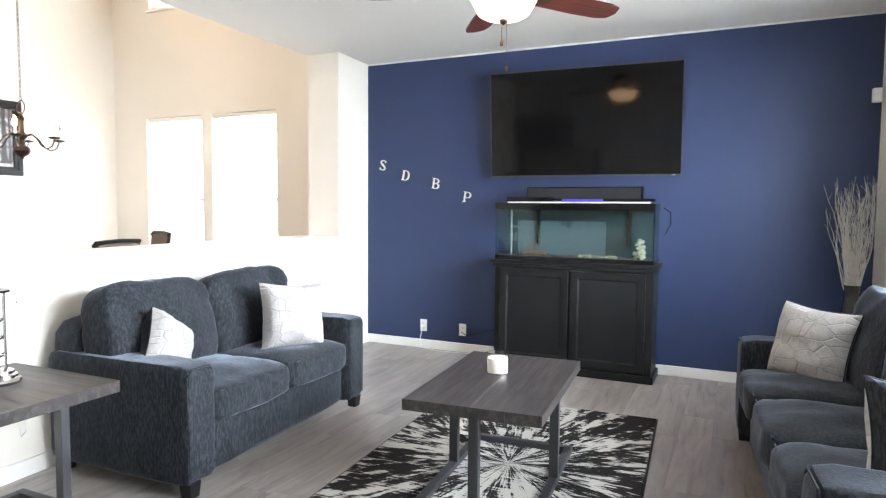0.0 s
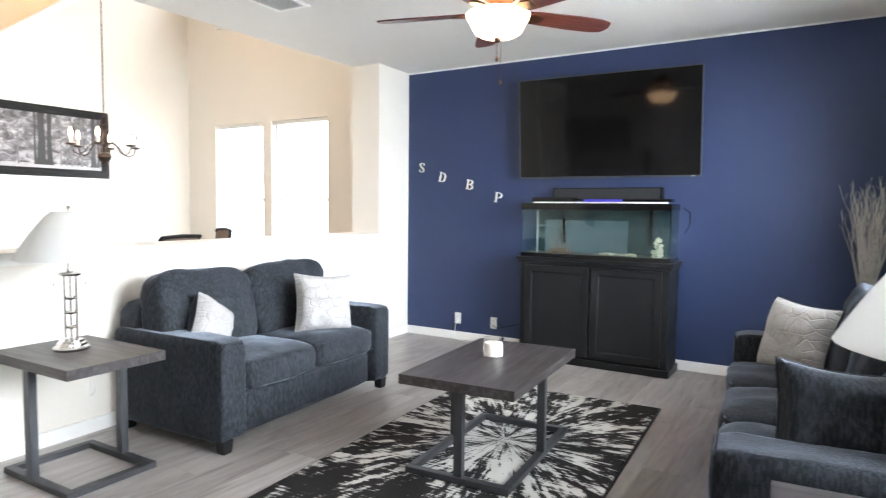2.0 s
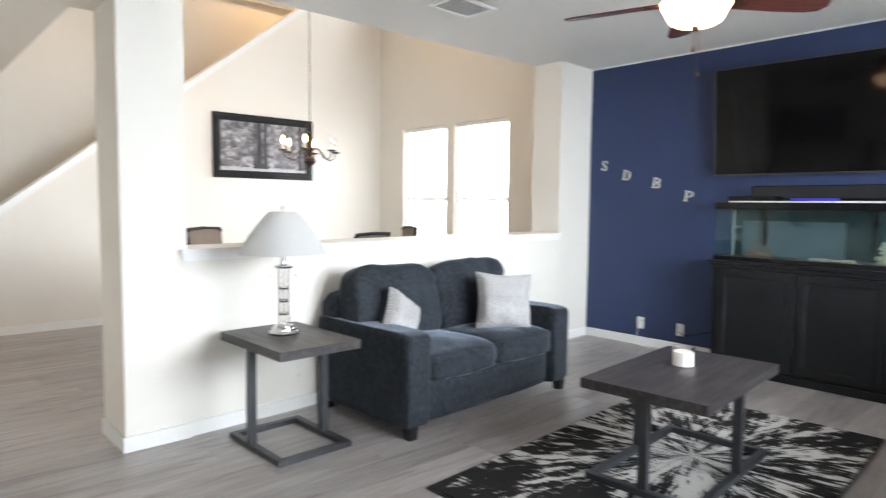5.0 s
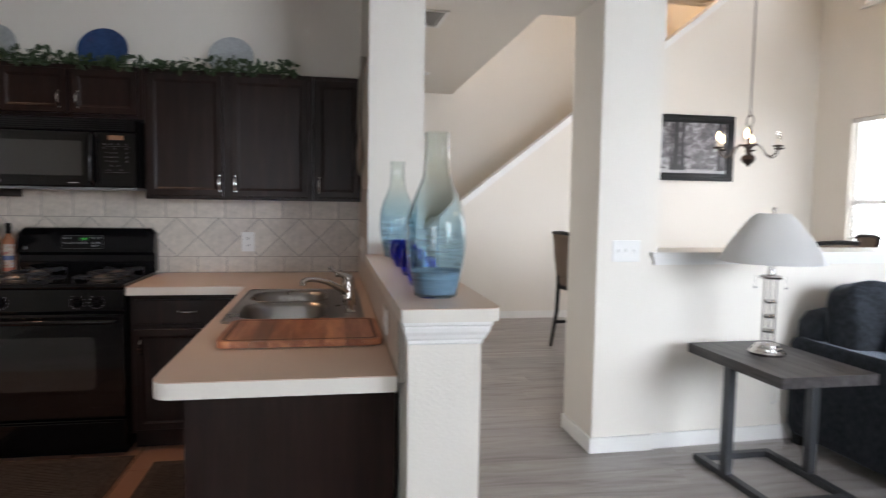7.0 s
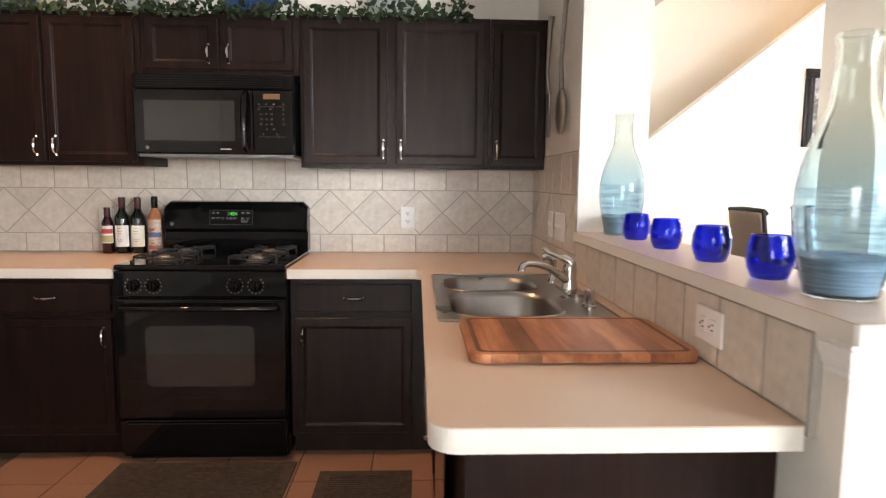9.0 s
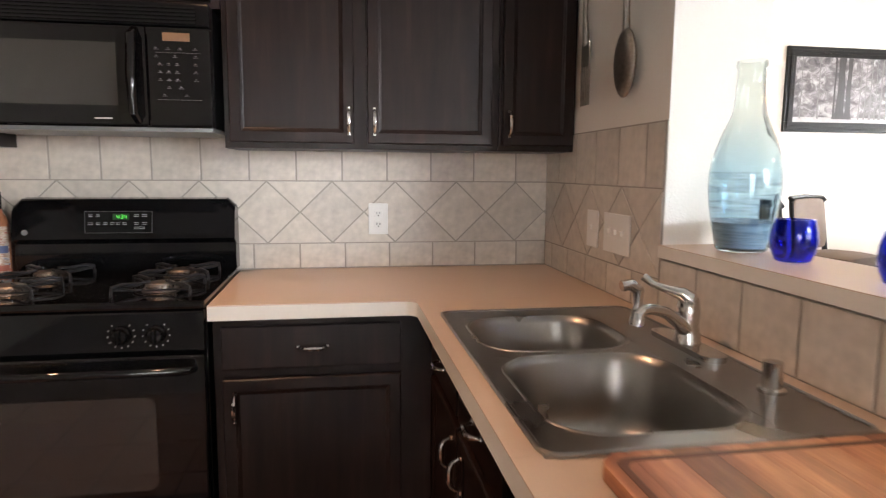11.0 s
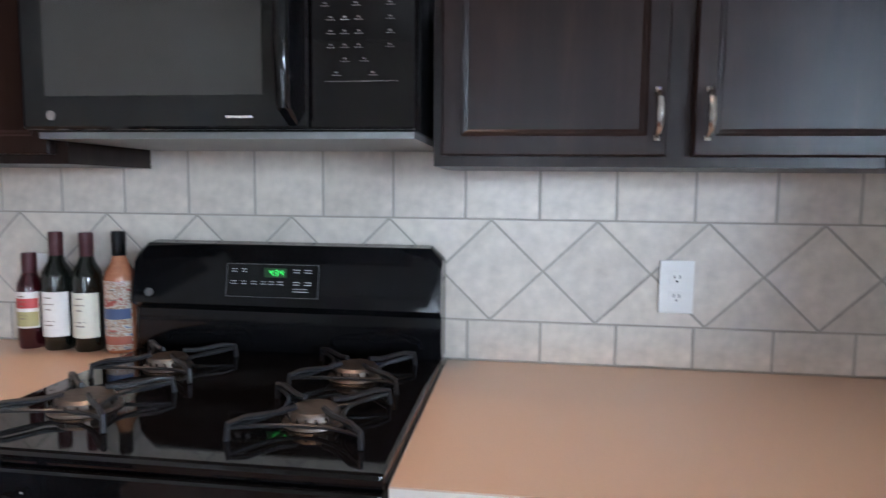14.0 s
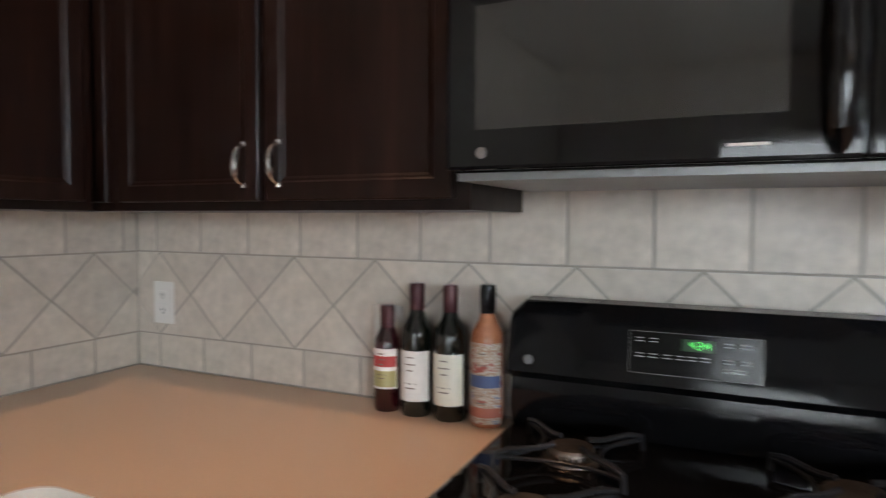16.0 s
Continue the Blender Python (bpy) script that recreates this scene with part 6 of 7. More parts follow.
for i, chn in enumerate("434"):
    bm = B()
    for s in SEG[chn]:
        px, pz, flat = POS[s]
        x, z = -0.016 + i * 0.0125 + px * 0.007, 0.0125 + pz * 0.013
        if flat:
            box(bm, x + 0.0005, x + 0.0065, -0.0031, -0.0027, z - 0.0007, z + 0.0007)
        else:
            box(bm, x - 0.0007, x + 0.0007, -0.0031, -0.0027, z - 0.0025, z + 0.0025)
    part("digit", bm, GREEN, disp, "green lit clock digit %s" % chn)
PRINT = mat("grey_print", (0.48, 0.48, 0.48), 0.5, bump=0, var=0.02)
DIMPRINT = mat("dim_print", (0.15, 0.15, 0.15), 0.4, bump=0, var=0.02)
for x, z, w in [(-0.105, 0.025, 0.014), (-0.08, 0.025, 0.012), (-0.105, -0.004, 0.016), (-0.08, -0.004, 0.014), (-0.055, -0.004, 0.014), (-0.032, -0.004, 0.013), (-0.012, -0.004, 0.013), (0.01, -0.004, 0.014), (0.05, 0.025, 0.016), (0.078, 0.025, 0.018), (0.05, -0.004, 0.016), (0.078, -0.004, 0.016), (0.06, -0.02, 0.036)]:
    bm = B()
    for k in range(2):
        box(bm, x - w / 2, x + w / 2, -0.0026, -0.002, z - 0.005 + k * 0.006, z - 0.0035 + k * 0.006)
    part("key_print", bm, PRINT, disp)
bm = B()
for a in ((-0.124, 0.104, 0.0385, 0.0395), (-0.124, 0.104, -0.0395, -0.0385), (-0.124, -0.123, -0.0385, 0.0385), (0.103, 0.104, -0.0385, 0.0385)):
    box(bm, a[0], a[1], -0.0026, -0.002, a[2], a[3])
part("printed_border", bm, DIMPRINT, disp)
bm = B()
lathe(bm, [(0.0, -0.0015), (0.010, -0.0015), (0.010, 0.0015), (0.0, 0.0015)], 18)
em = part("maker_badge", bm, DIMPRINT, rg)
em.matrix_basis = pose(-RW2 + 0.045, -0.112, 1.065, 90 - tilt)
# front: knob panel, door, drawer
bm = B()
box(bm, -RW2 + 0.002, RW2 - 0.002, -0.69, -0.655, 0.775, 0.893, 0.006)
part("knob_panel", bm, BLACKGLOSS, rg)
for x in (-0.292, -0.205, 0.155, 0.248):
    bm = B()
    lathe(bm, [(0.0, 0.0), (0.026, 0.0), (0.026, 0.008), (0.021, 0.012), (0.019, 0.026), (0.0, 0.028)], 20)
    box(bm, -0.005, 0.005, -0.02, 0.02, 0.026, 0.036, 0.002, 1)
    kn = part("knob", bm, BLACKPLASTIC, rg, smooth=True)
    kn.matrix_basis = pose(x, -0.69, 0.828, 90)
    bm = B()
    for a in range(-140, 141, 28):
        c, s = math.sin(radians(a)), -math.cos(radians(a)) * -1
        box(bm, c * 0.036 - 0.0016, c * 0.036 + 0.0016, -s * 0.036 - 0.0016, -s * 0.036 + 0.0016, 0.0001, 0.0006)
    part("dial_marks", bm, PRINT, kn)
dr = part("oven_door", one_box(-RW2 + 0.004, RW2 - 0.004, -0.692, -0.656, 0.215, 0.765, bev=0.006), BLACKGLOSS, rg)
OVENGLASS = mat("oven_glass", (0.026, 0.025, 0.024), 0.05, var=0.05, bump=0, spec=0.9)
bm = B()
prism(bm, arc(0.212, 0.110, 0.03, 0, 90) + arc(-0.212, 0.110, 0.03, 90, 180) + arc(-0.212, -0.110, 0.03, 180, 270) + arc(0.212, -0.110, 0.03, 270, 360), 0, 0.0012)
og = part("door_glass", bm, OVENGLASS, dr, "dark oven window")
og.matrix_basis = pose(-0.005, -0.6922, 0.505, 90)
bm = B()
sweep(bm, [(-0.345, -0.69, 0.725), (-0.335, -0.725, 0.73), (-0.31, -0.735, 0.73), (0.31, -0.735, 0.73), (0.335, -0.725, 0.73), (0.345, -0.69, 0.725)], 0.013, 10)
part("door_handle", bm, BLACKGLOSS, dr, smooth=True)
bm = B()
box(bm, -RW2 + 0.004, RW2 - 0.004, -0.688, -0.656, 0.045, 0.205, 0.006)
box(bm, -RW2 + 0.03, RW2 - 0.03, -0.70, -0.6882, 0.165, 0.195, 0.005)
part("storage_drawer", bm, BLACKGLOSS, rg)
bm = B()
box(bm, -RW2 + 0.02, RW2 - 0.02, -0.63, -0.1, 0.0, 0.02)
part("plinth", bm, BLACKPLASTIC, rg)


BURNER = mat("stained_aluminium", (0.17, 0.145, 0.125), 0.38, 0.8, var=0.35, scale=25, fine=120, bump=0.15)


def burner(x, y, r):
    bm = B()
    lathe(bm, [(0.0, 0.921), (r * 1.25, 0.921), (r * 1.2, 0.926), (r, 0.928), (r, 0.94), (r * 0.9, 0.946), (0.0, 0.947)], 24, x, y)
    b3 = part("burner", bm, BURNER, rg, smooth=True)
    bm = B()
    for k in range(16):
        a = 2 * math.pi * k / 16
        box(bm, x + r * math.cos(a) - 0.0018, x + r * math.cos(a) + 0.0018, y + r * math.sin(a) - 0.0018, y + r * math.sin(a) + 0.0018, 0.93, 0.9385)
    part("flame_ports", bm, CHROME, b3)


GRATE = mat("worn_grate", (0.024, 0.026, 0.030), 0.36, 0.3, var=0.3, scale=18, fine=180, bump=0.15)


def grate(cx):
    """A double grate over a front and a rear burner: bent rods that dip and rise to a finger."""
    for cy in (-0.50, -0.235):
        bm = B()
        for k in range(4):
            a = math.pi / 4 + k * math.pi / 2
            ex, ey = (0.110 if math.cos(a) > 0 else -0.110), (0.105 if math.sin(a) > 0 else -0.105)
            sweep(bm, [(cx + ex, cy + ey, 0.921), (cx + ex * 0.98, cy + ey * 0.97, 0.948), (cx + ex * 0.8, cy + ey * 0.8, 0.953), (cx + ex * 0.42, cy + ey * 0.42, 0.949), (cx + ex * 0.22, cy + ey * 0.22, 0.953)], 0.0052, 6)
        for s in (-1, 1):
            pts = []
            for i in range(9):
                u = i / 8 * 2 - 1
                pts.append((cx + u * 0.108, cy + s * (0.103 - 0.055 * (1 - u * u)), 0.942 - 0.012 * (1 - u * u)))
            sweep(bm, pts, 0.0036, 6)
            pts = [(cx + s * (0.108 - 0.055 * (1 - (i / 4 - 1) ** 2)), cy + (i / 4 - 1) * 0.103, 0.942) for i in range(9)]
            sweep(bm, pts, 0.0036, 6)
        part("grate", bm, GRATE, rg, smooth=True)


for x, r1, r2 in ((-0.215, 0.050, 0.042), (0.215, 0.044, 0.048)):
    burner(x, -0.50, r1)
    burner(x, -0.235, r2)
    grate(x)

# ---- microwave ----
mw = thing("microwave", on_wall((RY0 + RY1) / 2, 1.41), "black over-the-range microwave above the gas range", "microwave")
MWW, MD, MH = 0.374, 0.425, 0.388
part("body", one_box(-MWW, MWW, -MD + 0.025, -0.003, 0.012, MH, bev=0.004), BLACKPLASTIC, mw)
part("underside", one_box(-MWW + 0.006, MWW - 0.006, -MD + 0.03, -0.006, 0.0, 0.0118), mat("grey_metal", (0.25, 0.25, 0.25), 0.4, 0.6, bump=0.03), mw, "grey metal underside")
bm = B()
box(bm, -MWW, MWW, -MD, -MD + 0.024, MH - 0.07, MH, 0.006)
gr = part("vent_grille", bm, BLACKPLASTIC, mw)
for k in range(5):
    part("louvre", one_box(-MWW + 0.02, MWW - 0.04, -MD - 0.004, -MD - 0.0002, MH - 0.062 + k * 0.011, MH - 0.0565 + k * 0.011), BLACKGLOSS, gr)
dr = part("door", one_box(-MWW, 0.185, -MD - 0.004, -MD + 0.024, 0.014, MH - 0.074, bev=0.006), BLACKGLOSS, mw)
MESH = mat("mesh_window", (0.022, 0.023, 0.022), 0.08, var=0.06, bump=0, fine=600, spec=0.9)
part("door_window", one_box(-MWW + 0.05, 0.10, -MD - 0.0052, -MD - 0.0041, 0.075, MH - 0.125), MESH, dr, "dark mesh window")
part("name_print", one_box(0.03, 0.08, -MD - 0.0052, -MD - 0.0041, 0.034, 0.038), PRINT, dr)
bm = B()
lathe(bm, [(0.0, 0.0), (0.009, 0.0), (0.009, 0.0015), (0.0, 0.0015)], 18)
em = part("maker_badge", bm, DIMPRINT, dr)
em.matrix_basis = pose(-MWW + 0.06, -MD - 0.004, 0.04, 90)
bm = B()
sweep(bm, [(0.155, -MD, 0.03), (0.153, -MD - 0.034, 0.05), (0.150, -MD - 0.042, 0.16), (0.153, -MD - 0.034, MH - 0.105), (0.155, -MD, MH - 0.085)], [0.013, 0.015, 0.016, 0.015, 0.013], 12)
part("door_handle", bm, BLACKGLOSS, dr, smooth=True)
kp = part("keypad", one_box(0.187, MWW, -MD - 0.003, -MD + 0.024, 0.014, MH - 0.074, bev=0.005), BLACKGLOSS, mw)
part("display_window", one_box(0.235, 0.315, -MD - 0.0042, -MD - 0.0031, MH - 0.115, MH - 0.09), mat("amber_display", (0.16, 0.09, 0.05), 0.3, bump=0, var=0.1), kp, "amber display window")
for row, cols in enumerate(((0.215, 0.25, 0.285, 0.33), (0.215, 0.27, 0.33), (0.225, 0.25, 0.275, 0.33), (0.225, 0.25, 0.275, 0.33), (0.225, 0.25, 0.275, 0.33), (0.25, 0.285), (0.235, 0.30))):
    for x in cols:
        z = MH - 0.138 - row * 0.0235
        bm = B()
        box(bm, x - 0.0075, x + 0.0075, -MD - 0.0042, -MD - 0.0031, z - 0.003, z - 0.0018)
        box(bm, x - 0.003, x + 0.003, -MD - 0.0042, -MD - 0.0031, z + 0.001, z + 0.0035)
        part("key_print", bm, DIMPRINT, kp)

for z in (MH - 0.150, MH - 0.292):
    part("separator_print", one_box(0.215, 0.345, -MD - 0.0042, -MD - 0.0031, z - 0.0005, z + 0.0005), DIMPRINT, kp)

# ---- bottles ----
INK = mat("label_ink", (0.20, 0.16, 0.13), 0.6, bump=0)
DARKGLASS = mat("dark_wine_glass", (0.006, 0.007, 0.005), 0.06, var=0.1, bump=0, coat=0.5)


def bottle(y, kind, h, r, glassm, labelm, capm, text, span=(0.12, 0.50), band=()):
    b4 = thing("wine_bottle" if kind == "wine" else "liquor_bottle", pose(-3.835, y, CZ), text, "bottle", "bottles beside the range")
    bm = B()
    s = h * 0.60
    lathe(bm, [(0.0, 0.004), (r * 0.9, 0.0), (r, 0.008), (r, s), (r * 0.93, s + 0.02), (r * 0.55, s + 0.045), (0.0145, s + 0.07), (0.0135, h - 0.02), (0.016, h - 0.018), (0.016, h - 0.004), (0.0, h - 0.003)], 28)
    part("glass_body", bm, glassm, b4, smooth=True)
    bm = B()
    lathe(bm, [(0.0152, h - 0.085), (0.0165, h - 0.08), (0.0175, h - 0.01), (0.016, h), (0.0, h + 0.001)], 20)
    part("capsule", bm, capm, b4, smooth=True)
    bm = B()
    z0, z1 = h * span[0], h * span[1]
    a0, a1, n2 = -75, 75, 18
    lo = [bm.verts.new(((r + 0.0006) * math.cos(radians(a0 + (a1 - a0) * k / n2)), (r + 0.0006) * math.sin(radians(a0 + (a1 - a0) * k / n2)), z0)) for k in range(n2 + 1)]
    hi = [bm.verts.new((v.co.x, v.co.y, z1)) for v in lo]
    for k in range(n2):
        bm.faces.new((lo[k], lo[k + 1], hi[k + 1], hi[k]))
    lb = part("paper_label", bm, labelm, b4, smooth=True)
    for zz, aw in ((0.86, 14), (0.72, 20), (0.6, 12), (0.34, 22), (0.25, 18)):
        z = z0 + (z1 - z0) * zz
        bm = B()
        q = [bm.verts.new(((r + 0.0011) * math.cos(radians(a)), (r + 0.0011) * math.sin(radians(a)), zc)) for a, zc in ((-aw, z), (0, z), (aw, z), (aw, z + 0.003), (0, z + 0.003), (-aw, z + 0.003))]
        bm.faces.new((q[0], q[1], q[4], q[5])), bm.faces.new((q[1], q[2], q[3], q[4]))
        part("label_print", bm, INK, lb)
    for m5, lo5, hi5 in band:
        bm = B()
        row = [[bm.verts.new(((r + 0.0009) * math.cos(radians(a)), (r + 0.0009) * math.sin(radians(a)), z0 + (z1 - z0) * u)) for a in range(-70, 71, 14)] for u in (lo5, hi5)]
        for k in range(10):
            bm.faces.new((row[0][k], row[0][k + 1], row[1][k + 1], row[1][k]))
        part("label_band", bm, m5, lb, smooth=True)
    return b4


PAPER = mat("cream_paper", (0.72, 0.68, 0.56), 0.6, var=0.05, scale=15, bump=0.05)
PAPERW = mat("white_paper", (0.74, 0.73, 0.70), 0.6, var=0.05, scale=15, bump=0.05)
PRINTED = ramp_mat("printed_label", [(0.36, (0.30, 0.07, 0.05)), (0.45, (0.50, 0.46, 0.38)), (0.53, (0.30, 0.15, 0.09)), (0.60, (0.52, 0.49, 0.42)), (0.68, (0.07, 0.11, 0.24))], 0.5, 34.0, (1, 1, 1.6), detail=2, bump=0)
WINECAP = mat("burgundy_foil", (0.055, 0.010, 0.013), 0.35, 0.3, var=0.1, bump=0.05)
bottle(-2.735, "wine", 0.245, 0.031, mat("rose_dark_glass", (0.03, 0.004, 0.006), 0.06, bump=0, coat=0.5), PAPERW, WINECAP, "short dark red bottle with red and olive label by the range", (0.22, 0.60), ((mat("red_print", (0.40, 0.05, 0.05), 0.5, bump=0), 0.55, 0.82), (mat("olive_print", (0.38, 0.36, 0.16), 0.5, bump=0), 0.05, 0.45)))
bottle(-2.657, "wine", 0.30, 0.0365, DARKGLASS, PAPERW, WINECAP, "dark wine bottle with white label by the range")
bottle(-2.573, "wine", 0.30, 0.0365, DARKGLASS, PAPER, WINECAP, "dark wine bottle with cream label by the range")
bottle(-2.484, "liquor", 0.305, 0.037, mat("amber_cream_glass", (0.36, 0.14, 0.07), 0.12, var=0.25, scale=14, bump=0.02, coat=0.4), PRINTED, BLACKPLASTIC, "amber liquor bottle with busy printed label by the range", (0.03, 0.60), ((mat("navy_print", (0.06, 0.09, 0.20), 0.5, bump=0), 0.45, 0.60), (mat("brick_print", (0.34, 0.10, 0.06), 0.5, bump=0), 0.08, 0.20)))

# ---- ledge glassware ----
VCOL = bpy.data.materials.new("blue_green_ombre_glass")
VCOL.use_nodes = True
n, l = VCOL.node_tree.nodes, VCOL.node_tree.links
tcv, sepv, rpv = n.new("ShaderNodeTexCoord"), n.new("ShaderNodeSeparateXYZ"), n.new("ShaderNodeValToRGB")
l.new(tcv.outputs["Object"], sepv.inputs[0])
dv = n.new("ShaderNodeMath")
dv.operation = "MULTIPLY"
dv.inputs[1].default_value = 1 / 0.47
l.new(sepv.outputs[2], dv.inputs[0])
l.new(dv.outputs[0], rpv.inputs[0])
rpv.color_ramp.elements[0].position, rpv.color_ramp.elements[1].position = 0.0, 0.72
rpv.color_ramp.elements[0].color, rpv.color_ramp.elements[1].color = (0.56, 0.72, 0.82, 1), (0.89, 0.93, 0.90, 1)
rpv.color_ramp.elements.new(0.40).color = (0.66, 0.82, 0.89, 1)
b = n["Principled BSDF"]
l.new(rpv.outputs[0], b.inputs["Base Color"])
b.inputs["Transmission Weight"].default_value, b.inputs["Roughness"].default_value, b.inputs["IOR"].default_value = 1.0, 0.02, 1.10
b.inputs["Coat Weight"].default_value, b.inputs["Coat Roughness"].default_value = 1.0, 0.02
nz = n.new("ShaderNodeTexNoise")
nz.inputs["Scale"].default_value = 9
mpv = n.new("ShaderNodeMapping")
mpv.inputs["Scale"].default_value = (1, 1, 9)
l.new(tcv.outputs["Object"], mpv.inputs[0])
l.new(mpv.outputs[0], nz.inputs["Vector"])
bpv = n.new("ShaderNodeBump")
bpv.inputs["Strength"].default_value, bpv.inputs["Distance"].default_value = 0.03, 0.006
l.new(nz.outputs[0], bpv.inputs["Height"])
l.new(bpv.outputs[0], b.inputs["Normal"])
VSAND = ramp_mat("blue_grey_band", [(0.35, (0.20, 0.27, 0.33)), (0.7, (0.40, 0.48, 0.55))], 0.35, 5.0, (3, 3, 60), bump=0.25)
n, l = VSAND.node_tree.nodes, VSAND.node_tree.links
tcs, seps, mps, nzs, fade = n.new("ShaderNodeTexCoord"), n.new("ShaderNodeSeparateXYZ"), n.new("ShaderNodeMapping"), n.new("ShaderNodeTexNoise"), n.new("ShaderNodeMapRange")
mps.inputs["Scale"].default_value = (6, 6, 150)
nzs.inputs["Scale"].default_value = 1.0
l.new(tcs.outputs["Object"], seps.inputs[0])
l.new(tcs.outputs["Object"], mps.inputs[0])
l.new(mps.outputs[0], nzs.inputs["Vector"])
fade.inputs[1].default_value, fade.inputs[2].default_value, fade.inputs[3].default_value, fade.inputs[4].default_value = 0.062, 0.082, 0.90, 0.0
l.new(seps.outputs[2], fade.inputs[0])
sm = n.new("ShaderNodeMath")
sm.operation, sm.use_clamp = "MULTIPLY_ADD", True
sm.inputs[1].default_value = 0.9
l.new(nzs.outputs[0], sm.inputs[0])
dn = n.new("ShaderNodeMath")
dn.operation = "SUBTRACT"
dn.inputs[1].default_value = 0.42
l.new(fade.outputs[0], dn.inputs[0])
l.new(dn.outputs[0], sm.inputs[2])
l.new(sm.outputs[0], n["Principled BSDF"].inputs["Alpha"])


def bottle_vase(x, y, k, label):
    v = thing("glass_vase", pose(x, y, 1.10), label, "vase", "vases on the ledge")
    prof = [(0.0, 0.0), (0.055, 0.0), (0.061, 0.005), (0.067, 0.035), (0.0755, 0.075), (0.082, 0.115), (0.0855, 0.155), (0.0845, 0.195), (0.078, 0.235), (0.0655, 0.275), (0.0505, 0.311), (0.041, 0.335), (0.037, 0.355), (0.0345, 0.40), (0.0325, 0.443), (0.0355, 0.449), (0.0355, 0.458), (0.033, 0.463)]
    inner = [(r - 0.0035, z + (0.006 if i < 2 else 0)) for i, (r, z) in enumerate(prof) if r > 0.01][::-1]
    bm = B()
    lathe(bm, [(r * k, z * k) for r, z in prof + inner + [(0.0, 0.006)]], 40)
    body = part("glass_body", bm, VCOL, v, smooth=True)
    body.visible_shadow = False
    bm = B()
    lathe(bm, [(r * k, z * k) for r, z in ((0.0, 0.010), (0.0555, 0.010), (0.0625, 0.035), (0.071, 0.075), (0.0775, 0.115), (0.081, 0.155), (0.080, 0.195), (0.078, 0.195), (0.079, 0.155), (0.0755, 0.115), (0.069, 0.075), (0.0605, 0.035), (0.0, 0.02))], 40)
    part("frosted_band", bm, VSAND, v, "blue-grey frosted lower band", smooth=True)
    return v


bottle_vase(-1.485, -0.308, 1.0, "tall blue-green glass bottle vase on the ledge end")
bottle_vase(-2.79, -0.285, 1.0, "tall blue-green glass bottle vase beside the wall pier")
COBALT = glass("cobalt_glass", (0.03, 0.09, 0.70), 0.02, 1.15)
COBALT.node_tree.nodes["Principled BSDF"].inputs["Coat Weight"].default_value = 1.0
for x, y in ((-2.60, -0.290), (-2.30, -0.302), (-1.99, -0.306), (-1.70, -0.316)):
    c = thing("votive_cup", pose(x, y, 1.10), "round cobalt blue glass votive cup on the ledge", "votive cup", "cobalt cups on the ledge")
    prof = [(0.0, 0.0), (0.032, 0.0), (0.038, 0.004), (0.046, 0.025), (0.049, 0.045), (0.047, 0.068), (0.041, 0.09), (0.0405, 0.094)]
    inner = [(r - 0.003, z + (0.006 if i < 2 else 0)) for i, (r, z) in enumerate(prof) if r > 0.01][::-1]
    bm = B()
    lathe(bm, prof + inner + [(0.0, 0.007)], 32)
    part("glass_body", bm, COBALT, c, smooth=True).visible_shadow = False

# ---- wall plates, utensils, greenery, plates, mats ----
plate(pose(KX + 0.0085, -1.124, 1.10, 0, 0, 90), "outlet", "white double outlet on the tiled backsplash", 0.078, 0.124)
plate(pose(KX + 0.0085, -2.765, 1.078, 0, 0, 90), "outlet", "white outlet behind the bottles on the backsplash", 0.078, 0.124)
plate(pose(KX + 0.0085, -3.53, 1.10, 0, 0, 90), "outlet", "white outlet in the far tiled corner", 0.078, 0.124)
plate(pose(-3.378, -0.4275, 1.103), "switch", "white single switch plate on the tiled side wall", 0.088, 0.124)
plate(pose(-3.192, -0.4275, 1.103), "switch", "white wide switch plate on the tiled side wall", 0.182, 0.124)
plate(pose(-1.722, -0.4275, 0.992, 0, 90, 0), "outlet", "white outlet set sideways above the chopping board", 0.078, 0.124)
PEWTER = mat("dull_pewter", (0.33, 0.29, 0.25), 0.36, 0.9, var=0.25, scale=14, fine=90, bump=0.15)


def hung(name, x, label, build, z):
    t = thing(name, pose(x, -0.421, z), label, "wall decor", "oversized utensils on the wall")
    build(t)
    return t


def fork(t):
    bm = B()
    box(bm, -0.035, 0.035, -0.022, -0.014, 0.02, 0.10, 0.004)
    for k in range(4):
        box(bm, -0.035 + k * 0.0205, -0.026 + k * 0.0205, -0.022, -0.014, -0.11, 0.021, 0.002, 1)
    part("fork_head", bm, PEWTER, t)
    bm = B()
    sweep(bm, [(0, -0.018, 0.09), (0, -0.026, 0.2), (0, -0.018, 0.40), (0, -0.012, 0.46)], [0.014, 0.009, 0.012, 0.016], 8)
    part("handle", bm, PEWTER, t, smooth=True)


def spoon(t):
    bm = B()
    made = bmesh.ops.create_uvsphere(bm, u_segments=20, v_segments=12, radius=1.0)["verts"]
    for v in made:
        v.co = Vector((v.co.x * 0.062, -0.03 + v.co.y * 0.022, v.co.z * 0.10 - 0.02))
    part("bowl", bm, PEWTER, t, smooth=True)
    bm = B()
    sweep(bm, [(0, -0.03, 0.07), (0, -0.034, 0.2), (0, -0.022, 0.42), (0, -0.014, 0.50)], [0.012, 0.009, 0.011, 0.016], 8)
    part("handle", bm, PEWTER, t, smooth=True)


hung("wall_fork", -3.47, "oversized pewter fork hung on the kitchen side wall", fork, 1.63)
